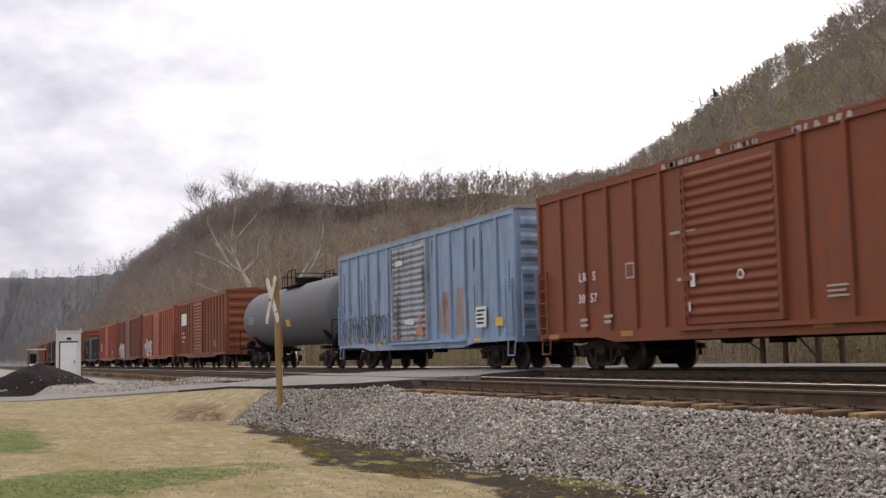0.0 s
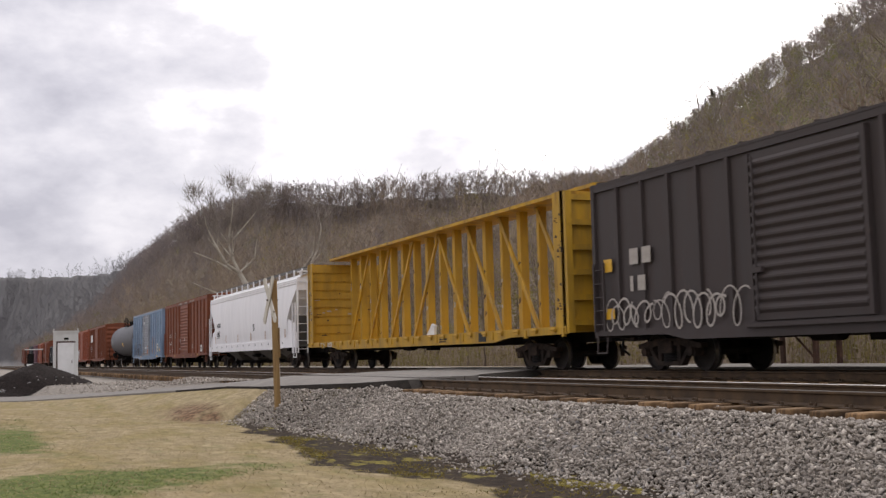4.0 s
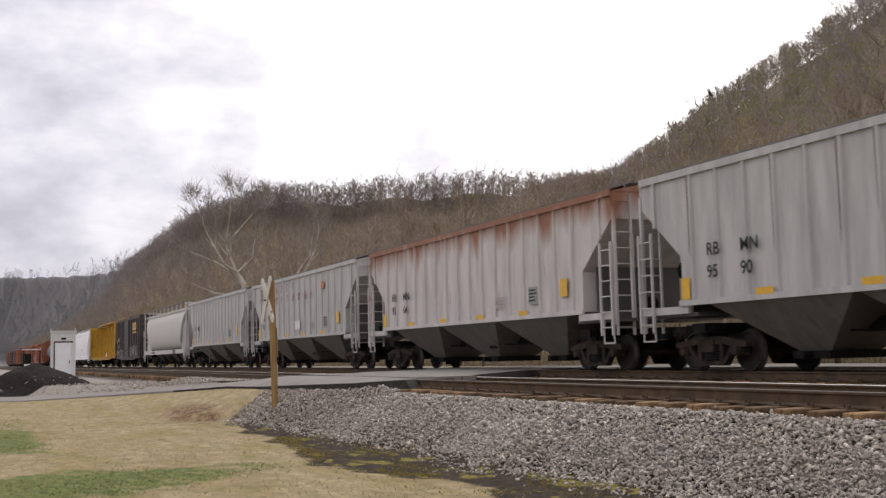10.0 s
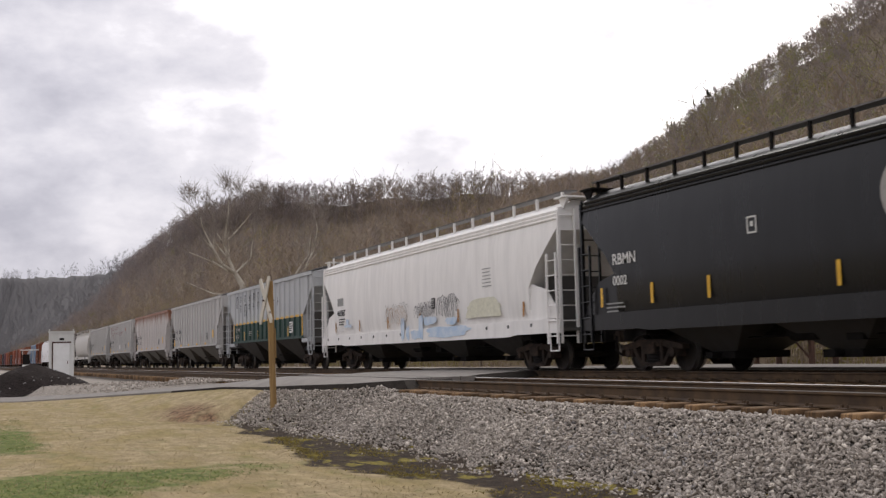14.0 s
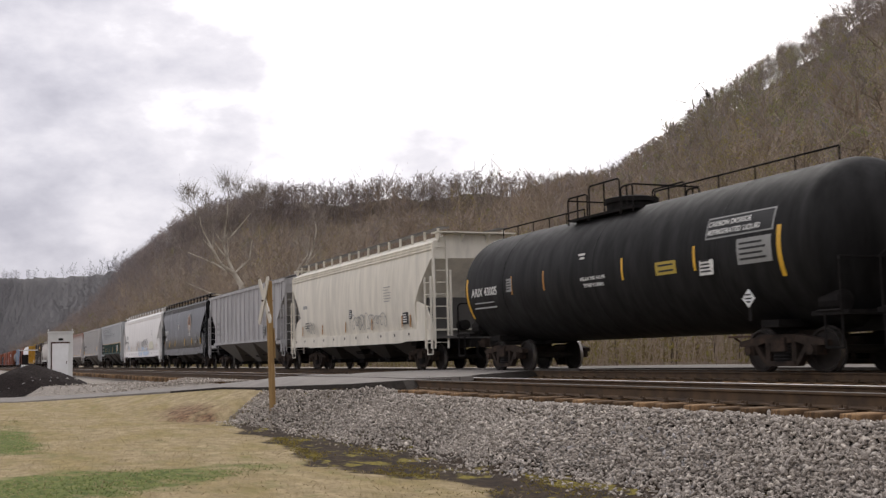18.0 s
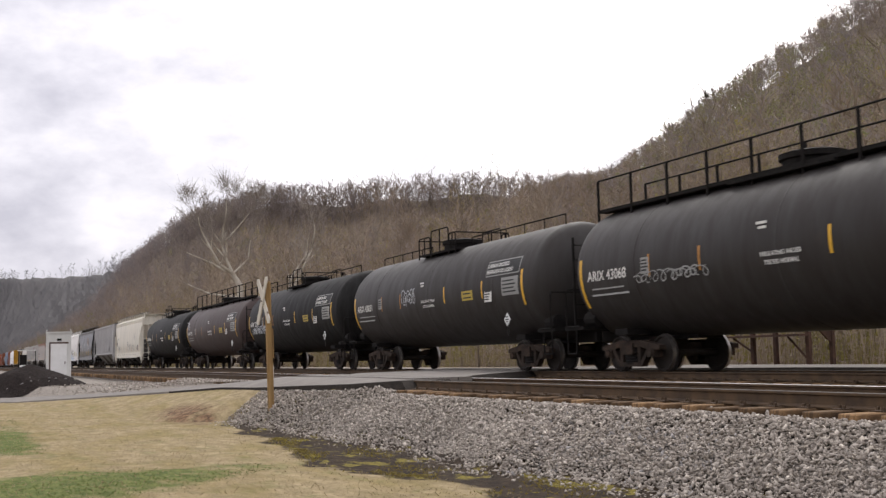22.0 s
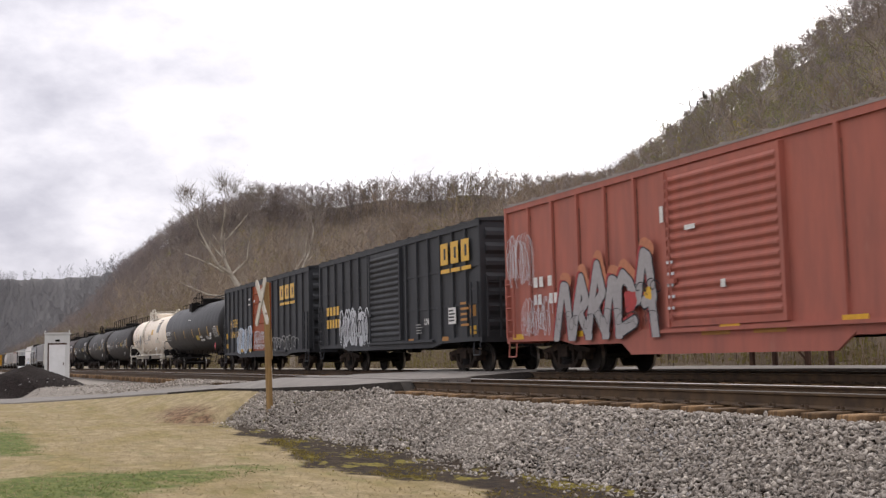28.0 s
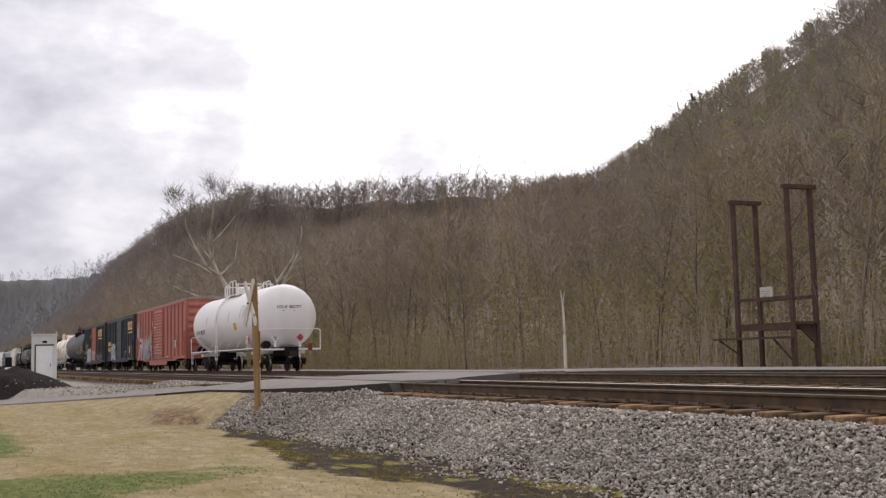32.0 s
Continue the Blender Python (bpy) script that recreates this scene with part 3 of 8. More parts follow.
def lettering(car, text, x, z, size, mat, y=None, name="lettering", slant=0.0, spacing=1.0, wide=1.0, parent=None, turn=None):
    """Painted characters on the camera's side of a car, a hair proud of it."""
    cu = bpy.data.curves.new("text", "FONT")
    cu.body, cu.size, cu.space_character, cu.shear = text, size, spacing, slant
    cu.extrude, cu.offset = 0.001, size * 0.014
    tmp = bpy.data.objects.new("text", cu)
    me = bpy.data.meshes.new_from_object(tmp)
    bpy.data.objects.remove(tmp)
    bpy.data.curves.remove(cu)
    me.materials.clear()
    me.materials.append(mat)
    o = new(name, me)
    o.parent = parent or car
    o.matrix_basis = Matrix.Translation((x, -HALF - 0.012 if y is None else y, z)) @ (turn or LETTER_ROT) @ Matrix.Diagonal((wide, 1, 1, 1))
    return o


def bars(car, rows, mat, y=None, name="stencil"):
    """Unreadable small print as plain bars: (x, z, length, height)."""
    yy = -HALF - 0.006 if y is None else y
    for x, z, a, b in rows:
        me = shared(f"bar_{round(a, 2)}_{round(b, 3)}_{mat.name}", lambda: box(B(), 0, round(a, 2), -0.003, 0.003, 0, round(b, 3)), mat, False)
        part(name, me, None, car, at=(x, yy, z))


def squiggle(rng, x0, x1, z0, z1, n, bm, y, w=0.05, loops=1.0):
    """Loose looping spray-paint strokes within a rectangle."""
    for k in range(n):
        cx, cz = x0 + (x1 - x0) * (k + 0.5) / n, (z0 + z1) / 2
        a, b = (x1 - x0) / n * 0.62 * loops, (z1 - z0) / 2
        ph, f = [rng.uniform(0, 6.28) for _ in range(2)], rng.choice((1.5, 2, 2.5))
        pts = []
        for i in range(34):
            u = i / 33
            pts.append((cx - 0.8 * a + 1.6 * a * u + 0.55 * a * math.sin(math.tau * f * u + ph[0]), cz + b * (0.72 * math.cos(math.tau * f * u + ph[0]) + 0.28 * math.sin(math.tau * 1.3 * u + ph[1]))))
        ww = w * rng.uniform(0.7, 1.3)
        edge = []
        for i, p in enumerate(pts):
            q0, q1 = pts[max(0, i - 1)], pts[min(len(pts) - 1, i + 1)]
            d = Vector((q1[0] - q0[0], q1[1] - q0[1]))
            nrm = Vector((-d.y, d.x)).normalized() * ww / 2 if d.length > 1e-4 else Vector((ww / 2, 0))
            yj = y - 0.001 - 0.00016 * i
            edge.append((bm.verts.new((p[0] - nrm.x, yj, p[1] - nrm.y)), bm.verts.new((p[0] + nrm.x, yj, p[1] + nrm.y))))
        for e, f in zip(edge, edge[1:]):
            bm.faces.new((e[0], f[0], f[1], e[1]))
    return bm


def place(s):
    return pose(s, TRACKS[1], 0)


CARS = []


def new_car(name, s, label, category, group=""):
    car = thing(name, label, category, place(s), group)
    CARS.append((car, s))
    return car


def boxcar(s, L, body, label, ribs=16, door=(6.0, 9.2), top=4.47, sill=0.78, end=None, door_mat=None, roof=None, door_type="corrugated", rail_z=None, horiz=False, marks=None, name="boxcar", deep=None):
    """A steel boxcar with side posts, a sliding door, corrugated ends, ladders, a ribbed roof and two trucks."""
    car = new_car(name, s, label, "boxcar", "cars of the freight train")
    end, door_mat, roof = end or body, door_mat or body, roof or body
    h = HALF - 0.07
    bm = B()
    box(bm, 0.06, L - 0.06, -h, h, sill + 0.12, top)
    part("body", bm, body, car)
    # side sill
    for sgn in (-1, 1):
        bm = B()
        y0, y1 = sorted((sgn * (h - 0.02), sgn * (HALF - 0.01)))
        prism(bm, [(0, sill + 0.18), (0.0, sill + 0.05), (2.9, sill + 0.02), (3.6, sill - 0.1), (L - 3.6, sill - 0.1), (L - 2.9, sill + 0.02), (L, sill + 0.05), (L, sill + 0.18)], "y", y0, y1)
        part("side_sill", bm, body, car)
        bm = box(B(), 0, L, y0, y1, top - 0.14, top + 0.02)
        part("top_chord", bm, body, car)
    # posts on both sides
    post = shared(f"post_{round(top - sill, 2)}_{body.name}", lambda: prism(B(), [(-0.055, 0.0), (-0.048, -0.075), (0.048, -0.075), (0.055, 0.0)], "z", sill + 0.15, top - 0.12), body, False)
    xs = [0.08 + (L - 0.16) * i / ribs for i in range(ribs + 1)]
    for x in xs:
        if door[0] - 0.15 < x < door[1] + 0.15:
            continue
        part("side_post", post, None, car, at=(x, -h, 0))
        part("side_post", post, None, car).matrix_basis = pose(x, h, 0, 0, 0, 180)
    # dark strips paint the posts' shadow lines on the panels, ragged like grime
    rng = random.Random(int(abs(s) * 10))
    for x in xs[1:-1]:
        if door[0] - 0.15 < x < door[1] + 0.15:
            continue
        for sg in (-1, 1):
            w, z1 = rng.uniform(0.012, 0.03), top - rng.uniform(0.15, 0.5)
            z0 = sill + rng.uniform(0.2, 1.2)
            a = x + sg * 0.056
            bm = prism(B(), [(a, z0), (a + sg * w, z0 + 0.25), (a + sg * w * rng.uniform(0.6, 1.6), z1), (a, z1)], "y", -h - 0.005, -h - 0.001)
            part("grime_streak", bm, M["post_shade"], car)
    if horiz:
        bm = B()
        for z in (sill + 1.15, sill + 2.25):
            box(bm, 0.1, door[0] - 0.1, -h - 0.03, -h, z - 0.03, z + 0.03)
            box(bm, door[1] + 0.1, L - 0.1, -h - 0.03, -h, z - 0.03, z + 0.03)
        part("side_stiffener", bm, body, car)
    if deep:
        part("deep_sill", prism(B(), [(deep[0], sill - 0.05), (deep[1], sill - 0.05), (deep[1] - 0.45, sill - 0.36), (deep[0] + 0.45, sill - 0.36)], "y", -HALF - 0.012, -HALF + 0.05), body, car, "deep fishbelly sill below the door")
    # door
    d0, d1 = door
    dz0, dz1 = sill + 0.2, top - 0.2
    bm = box(B(), d0, d1, -HALF - 0.02, -h, dz0, dz1)
    dr = part("door", bm, door_mat, car, "sliding door")
    n, hh, bb = (15, 0.02, 0.085) if door_type == "corrugated" else (6, 0.02, 0.05)
    cor = shared(f"door_rib_{n}_{round(d1 - d0, 2)}_{door_mat.name}", lambda: prism(B(), [(-0.02, -bb), (-0.068, -hh), (-0.068, hh), (-0.02, bb)], "x", 0.12, d1 - d0 - 0.12), door_mat, False)
    for i in range(n):
        part("door_rib", cor, None, dr, at=(d0, -HALF, dz0 + 0.12 + (dz1 - dz0 - 0.24) * (i + 0.5) / n))
    for x in (d0, d1 - 0.1):
        part("door_stile", box(B(), x, x + 0.1, -HALF - 0.06, -HALF - 0.02, dz0, dz1), door_mat, dr)
    bm = tube(B(), (d0 + 0.25, -HALF - 0.1, dz0 + 0.1), (d0 + 0.25, -HALF - 0.1, dz1 - 0.1), 0.022)
    box(bm, d0 + 0.1, d0 + 0.42, -HALF - 0.13, -HALF - 0.05, dz0 + 0.9, dz0 + 1.0)
    part("door_lock_bar", bm, door_mat, dr)
    bm = box(B(), d0 - 0.2, min(L - 1.2, d1 + (d1 - d0) * 0.9), -HALF - 0.09, -HALF + 0.02, dz0 - 0.12, dz0 - 0.05)
    part("door_track", bm, body, car)
    # roof with cross ribs
    bm = prism(B(), [(-HALF, top), (-HALF, top + 0.05), (0, top + 0.2), (HALF, top + 0.05), (HALF, top)], "x", -0.02, L + 0.02)
    rf = part("roof", bm, roof, car, "low-pitched ribbed steel roof")
    rib = shared(f"roof_rib_{roof.name}", lambda: prism(B(), [(-HALF + 0.02, 0.05), (-HALF + 0.02, 0.095), (0, 0.245), (HALF - 0.02, 0.095), (HALF - 0.02, 0.05), (0, 0.2)], "x", -0.04, 0.04), roof, False)
    for i in range(15):
        part("roof_rib", rib, None, rf, at=(0.3 + (L - 0.6) * i / 14, 0, top))
    # corrugated ends
    for x, sg in ((0.06, -1), (L - 0.06, 1)):
        e = part("end_wall", box(B(), *sorted((x, x + sg * 0.03)), -h, h, sill, top), end, car, "corrugated steel end")
        cor = shared(f"corrugation_{sg}_{end.name}", lambda: prism(B(), [(sg * 0.03, -0.17), (sg * 0.1, -0.06), (sg * 0.1, 0.06), (sg * 0.03, 0.17)], "y", -h + 0.12, h - 0.12), end, False)
        for i in range(7):
            part("corrugation", cor, None, e, at=(x, 0, sill + 0.3 + (top - sill - 0.45) * (i + 0.5) / 7))
        for sy in (-1, 1):
            part("corner_post", box(B(), *sorted((x - sg * 0.06, x + sg * 0.06)), *sorted((sy * (h - 0.02), sy * HALF)), sill, top + 0.02), body, e)
        ladder_at(e, end, x + sg * 0.16, -h + 0.1, sill + 0.15, sill + 1.9, 0.42, "y")
        ladder_at(e, end, x + sg * 0.16, h - 0.55, sill + 0.15, sill + 1.9, 0.42, "y")
        if sg > 0:
            bm = lathe(B(), [(x + 0.2, 0.22), (x + 0.23, 0.24), (x + 0.26, 0.22)], "x", 16, (0, 0.55, sill + 1.5))
            part("brake_wheel", bm, M["black_steel"], e)
    ladder_at(car, body, 0.12, -HALF - 0.05, sill + 0.15, sill + 1.75, 0.42)
    ladder_at(car, body, L - 0.54, -HALF - 0.05, sill + 0.15, sill + 1.75, 0.42)
    for x in (0.12, L - 0.54):
        bm = pipe(B(), [(x, -HALF + 0.02, sill + 0.1), (x, -HALF - 0.02, sill - 0.36), (x + 0.42, -HALF - 0.02, sill - 0.36), (x + 0.42, -HALF + 0.02, sill + 0.1)], 0.02)
        part("sill_step", bm, body, car)
    under(car, L, sill)
    if marks:
        marks(car, L, sill, top)
    return car


def under(car, L, sill, trucks=(2.25, 2.25)):
    bm = box(B(), -0.1, L + 0.1, -0.32, 0.32, 0.72, max(1.0, sill + 0.15))
    for x in (trucks[0], L - trucks[1]):
        box(bm, x - 0.22, x + 0.22, -1.35, 1.35, 0.82, max(1.0, sill + 0.15))
    part("centre_sill", bm, M["black_steel"], car)
    bm = lathe(B(), [(0, 0.02), (0.03, 0.19), (0.75, 0.19), (0.78, 0.02)], "x", 12, (L * 0.42, -0.75, sill - 0.02))
    box(bm, L * 0.52, L * 0.52 + 0.4, -0.9, -0.55, sill - 0.22, sill + 0.15)
    pipe(bm, [(trucks[0] + 0.6, -0.6, sill - 0.12), (L * 0.42, -0.7, sill - 0.1)], 0.018)
    pipe(bm, [(L * 0.55, -0.7, sill - 0.12), (L - trucks[1] - 0.6, -0.6, sill - 0.12)], 0.018)
    part("brake_gear", bm, M["black_steel"], car)
    bogie(car, trucks[0])
    bogie(car, L - trucks[1])
    couplers(car, L)


# ---- covered hoppers ----
def end_x(z, cut, z_lo, z_hi, lip=0.12):
    """How far in from the car's end the side sheet stops at height z."""
    if z <= z_lo:
        return cut
    if z >= z_hi:
        return lip
    return cut + (lip - cut) * (z - z_lo) / (z_hi - z_lo)


def hopper_shell(L, section, cut=1.5, z_lo=2.4, z_hi=3.55, lip=0.12):
    """A body of the given half outline (y, z), bottom to top, with sloping ends."""
    bm = B()
    rows = []
    for y, z in section:
        e = end_x(z, cut, z_lo, z_hi, lip)
        rows.append([bm.verts.new(p) for p in ((e, -y, z), (L - e, -y, z), (L - e, y, z), (e, y, z))])
    for a, b in zip(rows, rows[1:]):
        for k in range(4):
            bm.faces.new((a[k], a[(k + 1) % 4], b[(k + 1) % 4], b[k]))
    bm.faces.new(rows[0][::-1])
    bm.faces.new(rows[-1])
    bmesh.ops.recalc_face_normals(bm, faces=bm.faces)
    return bm


def chutes(car, L, n, z0, mat, x0=2.5, half=1.5, zb=0.27, gate=None):
    w = (L - 2 * x0) / n
    for i in range(n):
        a, b = x0 + w * i, x0 + w * (i + 1)
        c = (a + b) / 2
        bm = loft(B(), [[(a + 0.03, -half, z0), (b - 0.03, -half, z0), (b - 0.03, half, z0), (a + 0.03, half, z0)], [(c - 0.42, -0.6, zb + 0.12), (c + 0.42, -0.6, zb + 0.12), (c + 0.42, 0.6, zb + 0.12), (c - 0.42, 0.6, zb + 0.12)]])
        ch = part("hopper_chute", bm, mat, car, "sloping steel discharge chute")
        bm = box(B(), c - 0.5, c + 0.5, -0.72, 0.72, zb - 0.03, zb + 0.12)
        tube(bm, (c, -0.95, zb + 0.05), (c, -0.7, zb + 0.05), 0.07, n=8)
        part("outlet_gate", bm, gate or M["black_steel"], ch)


def hopper_ends(car, L, mat, z0, z_hi, dark, top):
    """End platforms, corner posts, ladders and braces."""
    for x, sg in ((0.0, 1), (L, -1)):
        def X(d):
            return x + sg * d
        pf = part("end_platform", box(B(), *sorted((X(-0.02), X(1.9))), -1.45, 1.45, z0 - 0.28, z0 - 0.2), dark, car)
        for y in (-HALF + 0.04, HALF - 0.1):
            part("corner_post", box(B(), *sorted((X(0.02), X(0.09))), y, y + 0.06, z0 - 0.35, z_hi + 0.35), mat, car)
            part("end_sill_beam", box(B(), *sorted((X(0), X(1.7))), y, y + 0.06, z0 - 0.22, z0 - 0.06), mat, car)
        part("end_sheet", box(B(), *sorted((X(1.35), X(1.4))), -1.2, 1.2, z0 - 0.2, 2.6), dark, car)
        for y in (-0.75, 0.7):
            part("end_brace", box(B(), *sorted((X(0.5), X(0.58))), y, y + 0.08, z0 - 0.2, z_hi), mat, car)
        ladder_at(car, mat, X(0.05), -HALF + 0.1, z0 - 0.6, top - 0.05, 0.45, "y")
        ladder_at(car, mat, X(0.05) if sg > 0 else X(0.55), -HALF - 0.02, z0 - 0.6, 3.0, 0.48, "x")
        bm = pipe(B(), [(X(0.08), -HALF + 0.02, z0 - 0.2), (X(0.08), -HALF + 0.02, z0 - 0.78), (X(0.52), -HALF + 0.02, z0 - 0.78), (X(0.52), -HALF + 0.02, z0 - 0.2)], 0.02)
        part("sill_step", bm, mat, car)
        if sg < 0:
            part("brake_wheel", lathe(B(), [(X(0.1), 0.24), (X(0.07), 0.26), (X(0.04), 0.24)], "x", 16, (0, 0.5, z0 + 0.9)), M["black_steel"], car)
            part("brake_cylinder", lathe(B(), [(X(0.9), 0.05), (X(0.88), 0.17), (X(0.5), 0.17), (X(0.48), 0.05)], "x", 12, (0, -0.2, z0 + 0.15)), M["black_steel"], car)


def running_board(car, L, z, mat, half=0.95, posts=14, rise=0.26):
    bd = part("running_board", box(B(), 0.1, L - 0.1, -half, -half + 0.33, z + rise - 0.035, z + rise), M["galv"], car, "grated roof walkway")
    part("running_board", box(B(), 0.1, L - 0.1, half - 0.33, half, z + rise - 0.035, z + rise), M["galv"], car)
    st = shared(f"walk_bracket_{half}_{rise}_{mat.name}", lambda: box(B(), -0.03, 0.03, -0.035, 0.035, -0.12, rise - 0.03), mat, False)
    for i in range(posts):
        part("walk_bracket", st, None, bd, at=(0.35 + (L - 0.7) * i / (posts - 1), -half + 0.02, z))
        part("walk_bracket", st, None, bd, at=(0.35 + (L - 0.7) * i / (posts - 1), half - 0.02, z))
    for i in range(10):
        part("roof_hatch", shared(f"hatch_{mat.name}", lambda: lathe(B(), [(0, 0.36), (0.1, 0.36), (0.14, 0.3), (0.15, 0.05)], "z", 12), mat), None, car, at=(1.2 + (L - 2.4) * i / 9, 0, z - 0.02))


def ribbed_hopper(s, L, body, label, dark, chute, ribs=16, marks=None, lower=None, top=4.2, posts_mat=None):
    """A covered hopper with vertical side posts and three chutes."""
    car = new_car("covered_hopper", s, label, "hopper car", "cars of the freight train")
    h = HALF - 0.06
    cut, z0 = 1.5, 1.43
    sec = [(h, z0), (h, 2.4), (h, 3.55), (h, top - 0.02), (h - 0.1, top + 0.02)]
    part("body", hopper_shell(L, sec, cut, 2.4, 3.55), body, car)
    part("roof", loft(B(), [[(x, -h, top), (x, -0.9, top + 0.13), (x, 0, top + 0.18), (x, 0.9, top + 0.13), (x, h, top)] for x in (0.1, L - 0.1)]), body, car)
    for y in (-HALF, HALF - 0.06):
        part("side_sill", box(B(), cut - 0.05, L - cut + 0.05, y, y + 0.06, z0 - 0.06, z0 + 0.06), lower or body, car)
        part("top_chord", box(B(), 0.1, L - 0.1, y, y + 0.06, top - 0.12, top + 0.03), body, car)
    for i in range(ribs):
        x = cut + (L - 2 * cut) * (i + 0.5) / ribs
        for sy in (-1, 1):
            me = shared(f"hopper_post_{body.name}", lambda: prism(B(), [(-0.055, 0), (-0.03, -0.06), (0.03, -0.06), (0.055, 0)], "z", z0 + 0.05, top - 0.1), posts_mat or body, False)
            part("side_post", me, None, car).matrix_basis = pose(x, sy * h, 0, 0, 0, 0 if sy < 0 else 180)
    for k in (0, 1):
        x = 0.62 if k == 0 else L - 0.62
        part("side_post", box(B(), x - 0.04, x + 0.04, -h - 0.055, -h, 3.1, top - 0.1), posts_mat or body, car)
    chutes(car, L, 3, z0 - 0.03, chute, 2.3, h)
    hopper_ends(car, L, body, z0, 3.5, dark, top)
    running_board(car, L, top + 0.14, M["galv"], posts=8, rise=0.1)
    under(car, L, 0.85, (1.75, 1.75))
    if marks:
        marks(car, L)
    return car


ROUND = [(1.50, 1.36), (1.565, 1.7), (1.585, 2.2), (1.585, 2.7), (1.57, 3.2), (1.54, 3.6), (1.5, 3.84), (1.535, 3.87), (1.535, 3.9), (1.48, 3.93), (1.51, 3.97), (1.51, 4.0), (1.45, 4.03), (1.48, 4.07), (1.48, 4.1), (1.4, 4.16), (1.0, 4.36), (0.4, 4.44)]


def round_hopper(s, L, body, label, chute, dark=None, marks=None, cut=1.6, z_lo=2.35, z_hi=3.6, sill_col=None, rail=None, n=4):
    """A smooth-sided covered hopper with a deep side sill."""
    car = new_car("covered_hopper", s, label, "hopper car", "cars of the freight train")
    dark = dark or P["end_dark"]
    part("body", hopper_shell(L, ROUND, cut, z_lo, z_hi), body, car, smooth=True)
    for y in (-HALF, HALF - 0.05):
        bm = prism(B(), [(0, 0.97), (0, 1.3), (1.0, 1.34), (L - 1.0, 1.34), (L, 1.3), (L, 0.97), (L - 2.4, 0.97), (L - 2.9, 0.92), (2.9, 0.92), (2.4, 0.97)], "y", y, y + 0.05)
        part("side_sill", bm, sill_col or body, car)
    part("top_sill_ledge", box(B(), cut - 0.2, L - cut + 0.2, -HALF + 0.05, HALF - 0.05, 1.3, 1.36), body, car)
    chutes(car, L, n, 1.2, chute, 2.4, 1.42, 0.3)
    hopper_ends(car, L, body, 1.3, 3.7, dark, 4.2)
    for x, sg in ((0.0, 1), (L, -1)):
        w = part("roof_end_walkway", box(B(), *sorted((x - sg * 0.16, x + sg * 0.42)), -1.4, 1.4, 4.4, 4.44), rail or body, car, "grated walkway across the roof end")
        for y in (-1.3, -0.45, 0.45, 1.3):
            part("walkway_bracket", prism(B(), [(x - sg * 0.14, 4.4), (x + sg * 0.3, 4.4), (x + sg * 0.14, 4.12), (x + sg * 0.08, 4.12)], "y", y - 0.025, y + 0.025), rail or body, w)
        part("side_gusset_sheet", prism(B(), [(x + sg * 0.1, 1.34), (x + sg * cut, 1.34), (x + sg * cut, 2.3), (x + sg * 0.75, 2.1), (x + sg * 0.35, 1.7)], "y", -HALF + 0.06, -HALF + 0.1), body, car)
    for x in (cut * 0.5, L - cut * 0.5):
        part("end_gusset", prism(B(), [(x - 0.35, 1.3), (x + 0.35, 1.3), (x + 0.05, 2.1), (x - 0.05, 2.1)], "y", -HALF + 0.08, -HALF + 0.13), body, car)
    running_board(car, L, 4.28, rail or body, 1.2, 15, 0.34)
    under(car, L, 0.8, (2.2, 2.2))
    if marks:
        marks(car, L)
    return car


# ---- tank cars ----
def tank_patch(car, x0, x1, z0, z1, zc, r, mat, name="stripe", lift=0.006, n=5, parent=None):
    """A thin painted patch that follows the tank's curve between two heights."""
    a0, a1 = (math.asin(max(-1, min(1, (z - zc) / r))) for z in (z0, z1))
    bm = B()
    rr = r + lift
    lo = [bm.verts.new((x0, -rr * math.cos(a0 + (a1 - a0) * k / n), zc + rr * math.sin(a0 + (a1 - a0) * k / n))) for k in range(n + 1)]
    hi = [bm.verts.new((x1, v.co.y, v.co.z)) for v in lo]
    for k in range(n):
        bm.faces.new((lo[k], hi[k], hi[k + 1], lo[k + 1]))
    return part(name, bm, mat, parent or car)


def placard(car, x, y, z, mat, size=0.2, turn=0, back=None):
    o = part("placard", prism(B(), [(-size, 0), (0, -size), (size, 0), (0, size)], "y", -0.01, 0.01), mat, car, "diamond hazard placard")
    o.matrix_basis = pose(x, y, z, 0, 0, turn)
    part("placard_holder", prism(B(), [(-0.05, -size - 0.25), (0.05, -size - 0.25), (0.05, 0), (-0.05, 0)], "y", 0.012, 0.03), back or M["black_steel"], o)
    bm = B()
    for a, b, c in ((-0.09, 0.06, 0.18), (-0.11, -0.02, 0.22), (-0.07, -0.09, 0.14)):
        box(bm, a * size / 0.2, (a + c) * size / 0.2, -0.014, -0.011, b * size / 0.2, (b + 0.035) * size / 0.2)
    part("placard_print", bm, M["ink"], o)
    return o


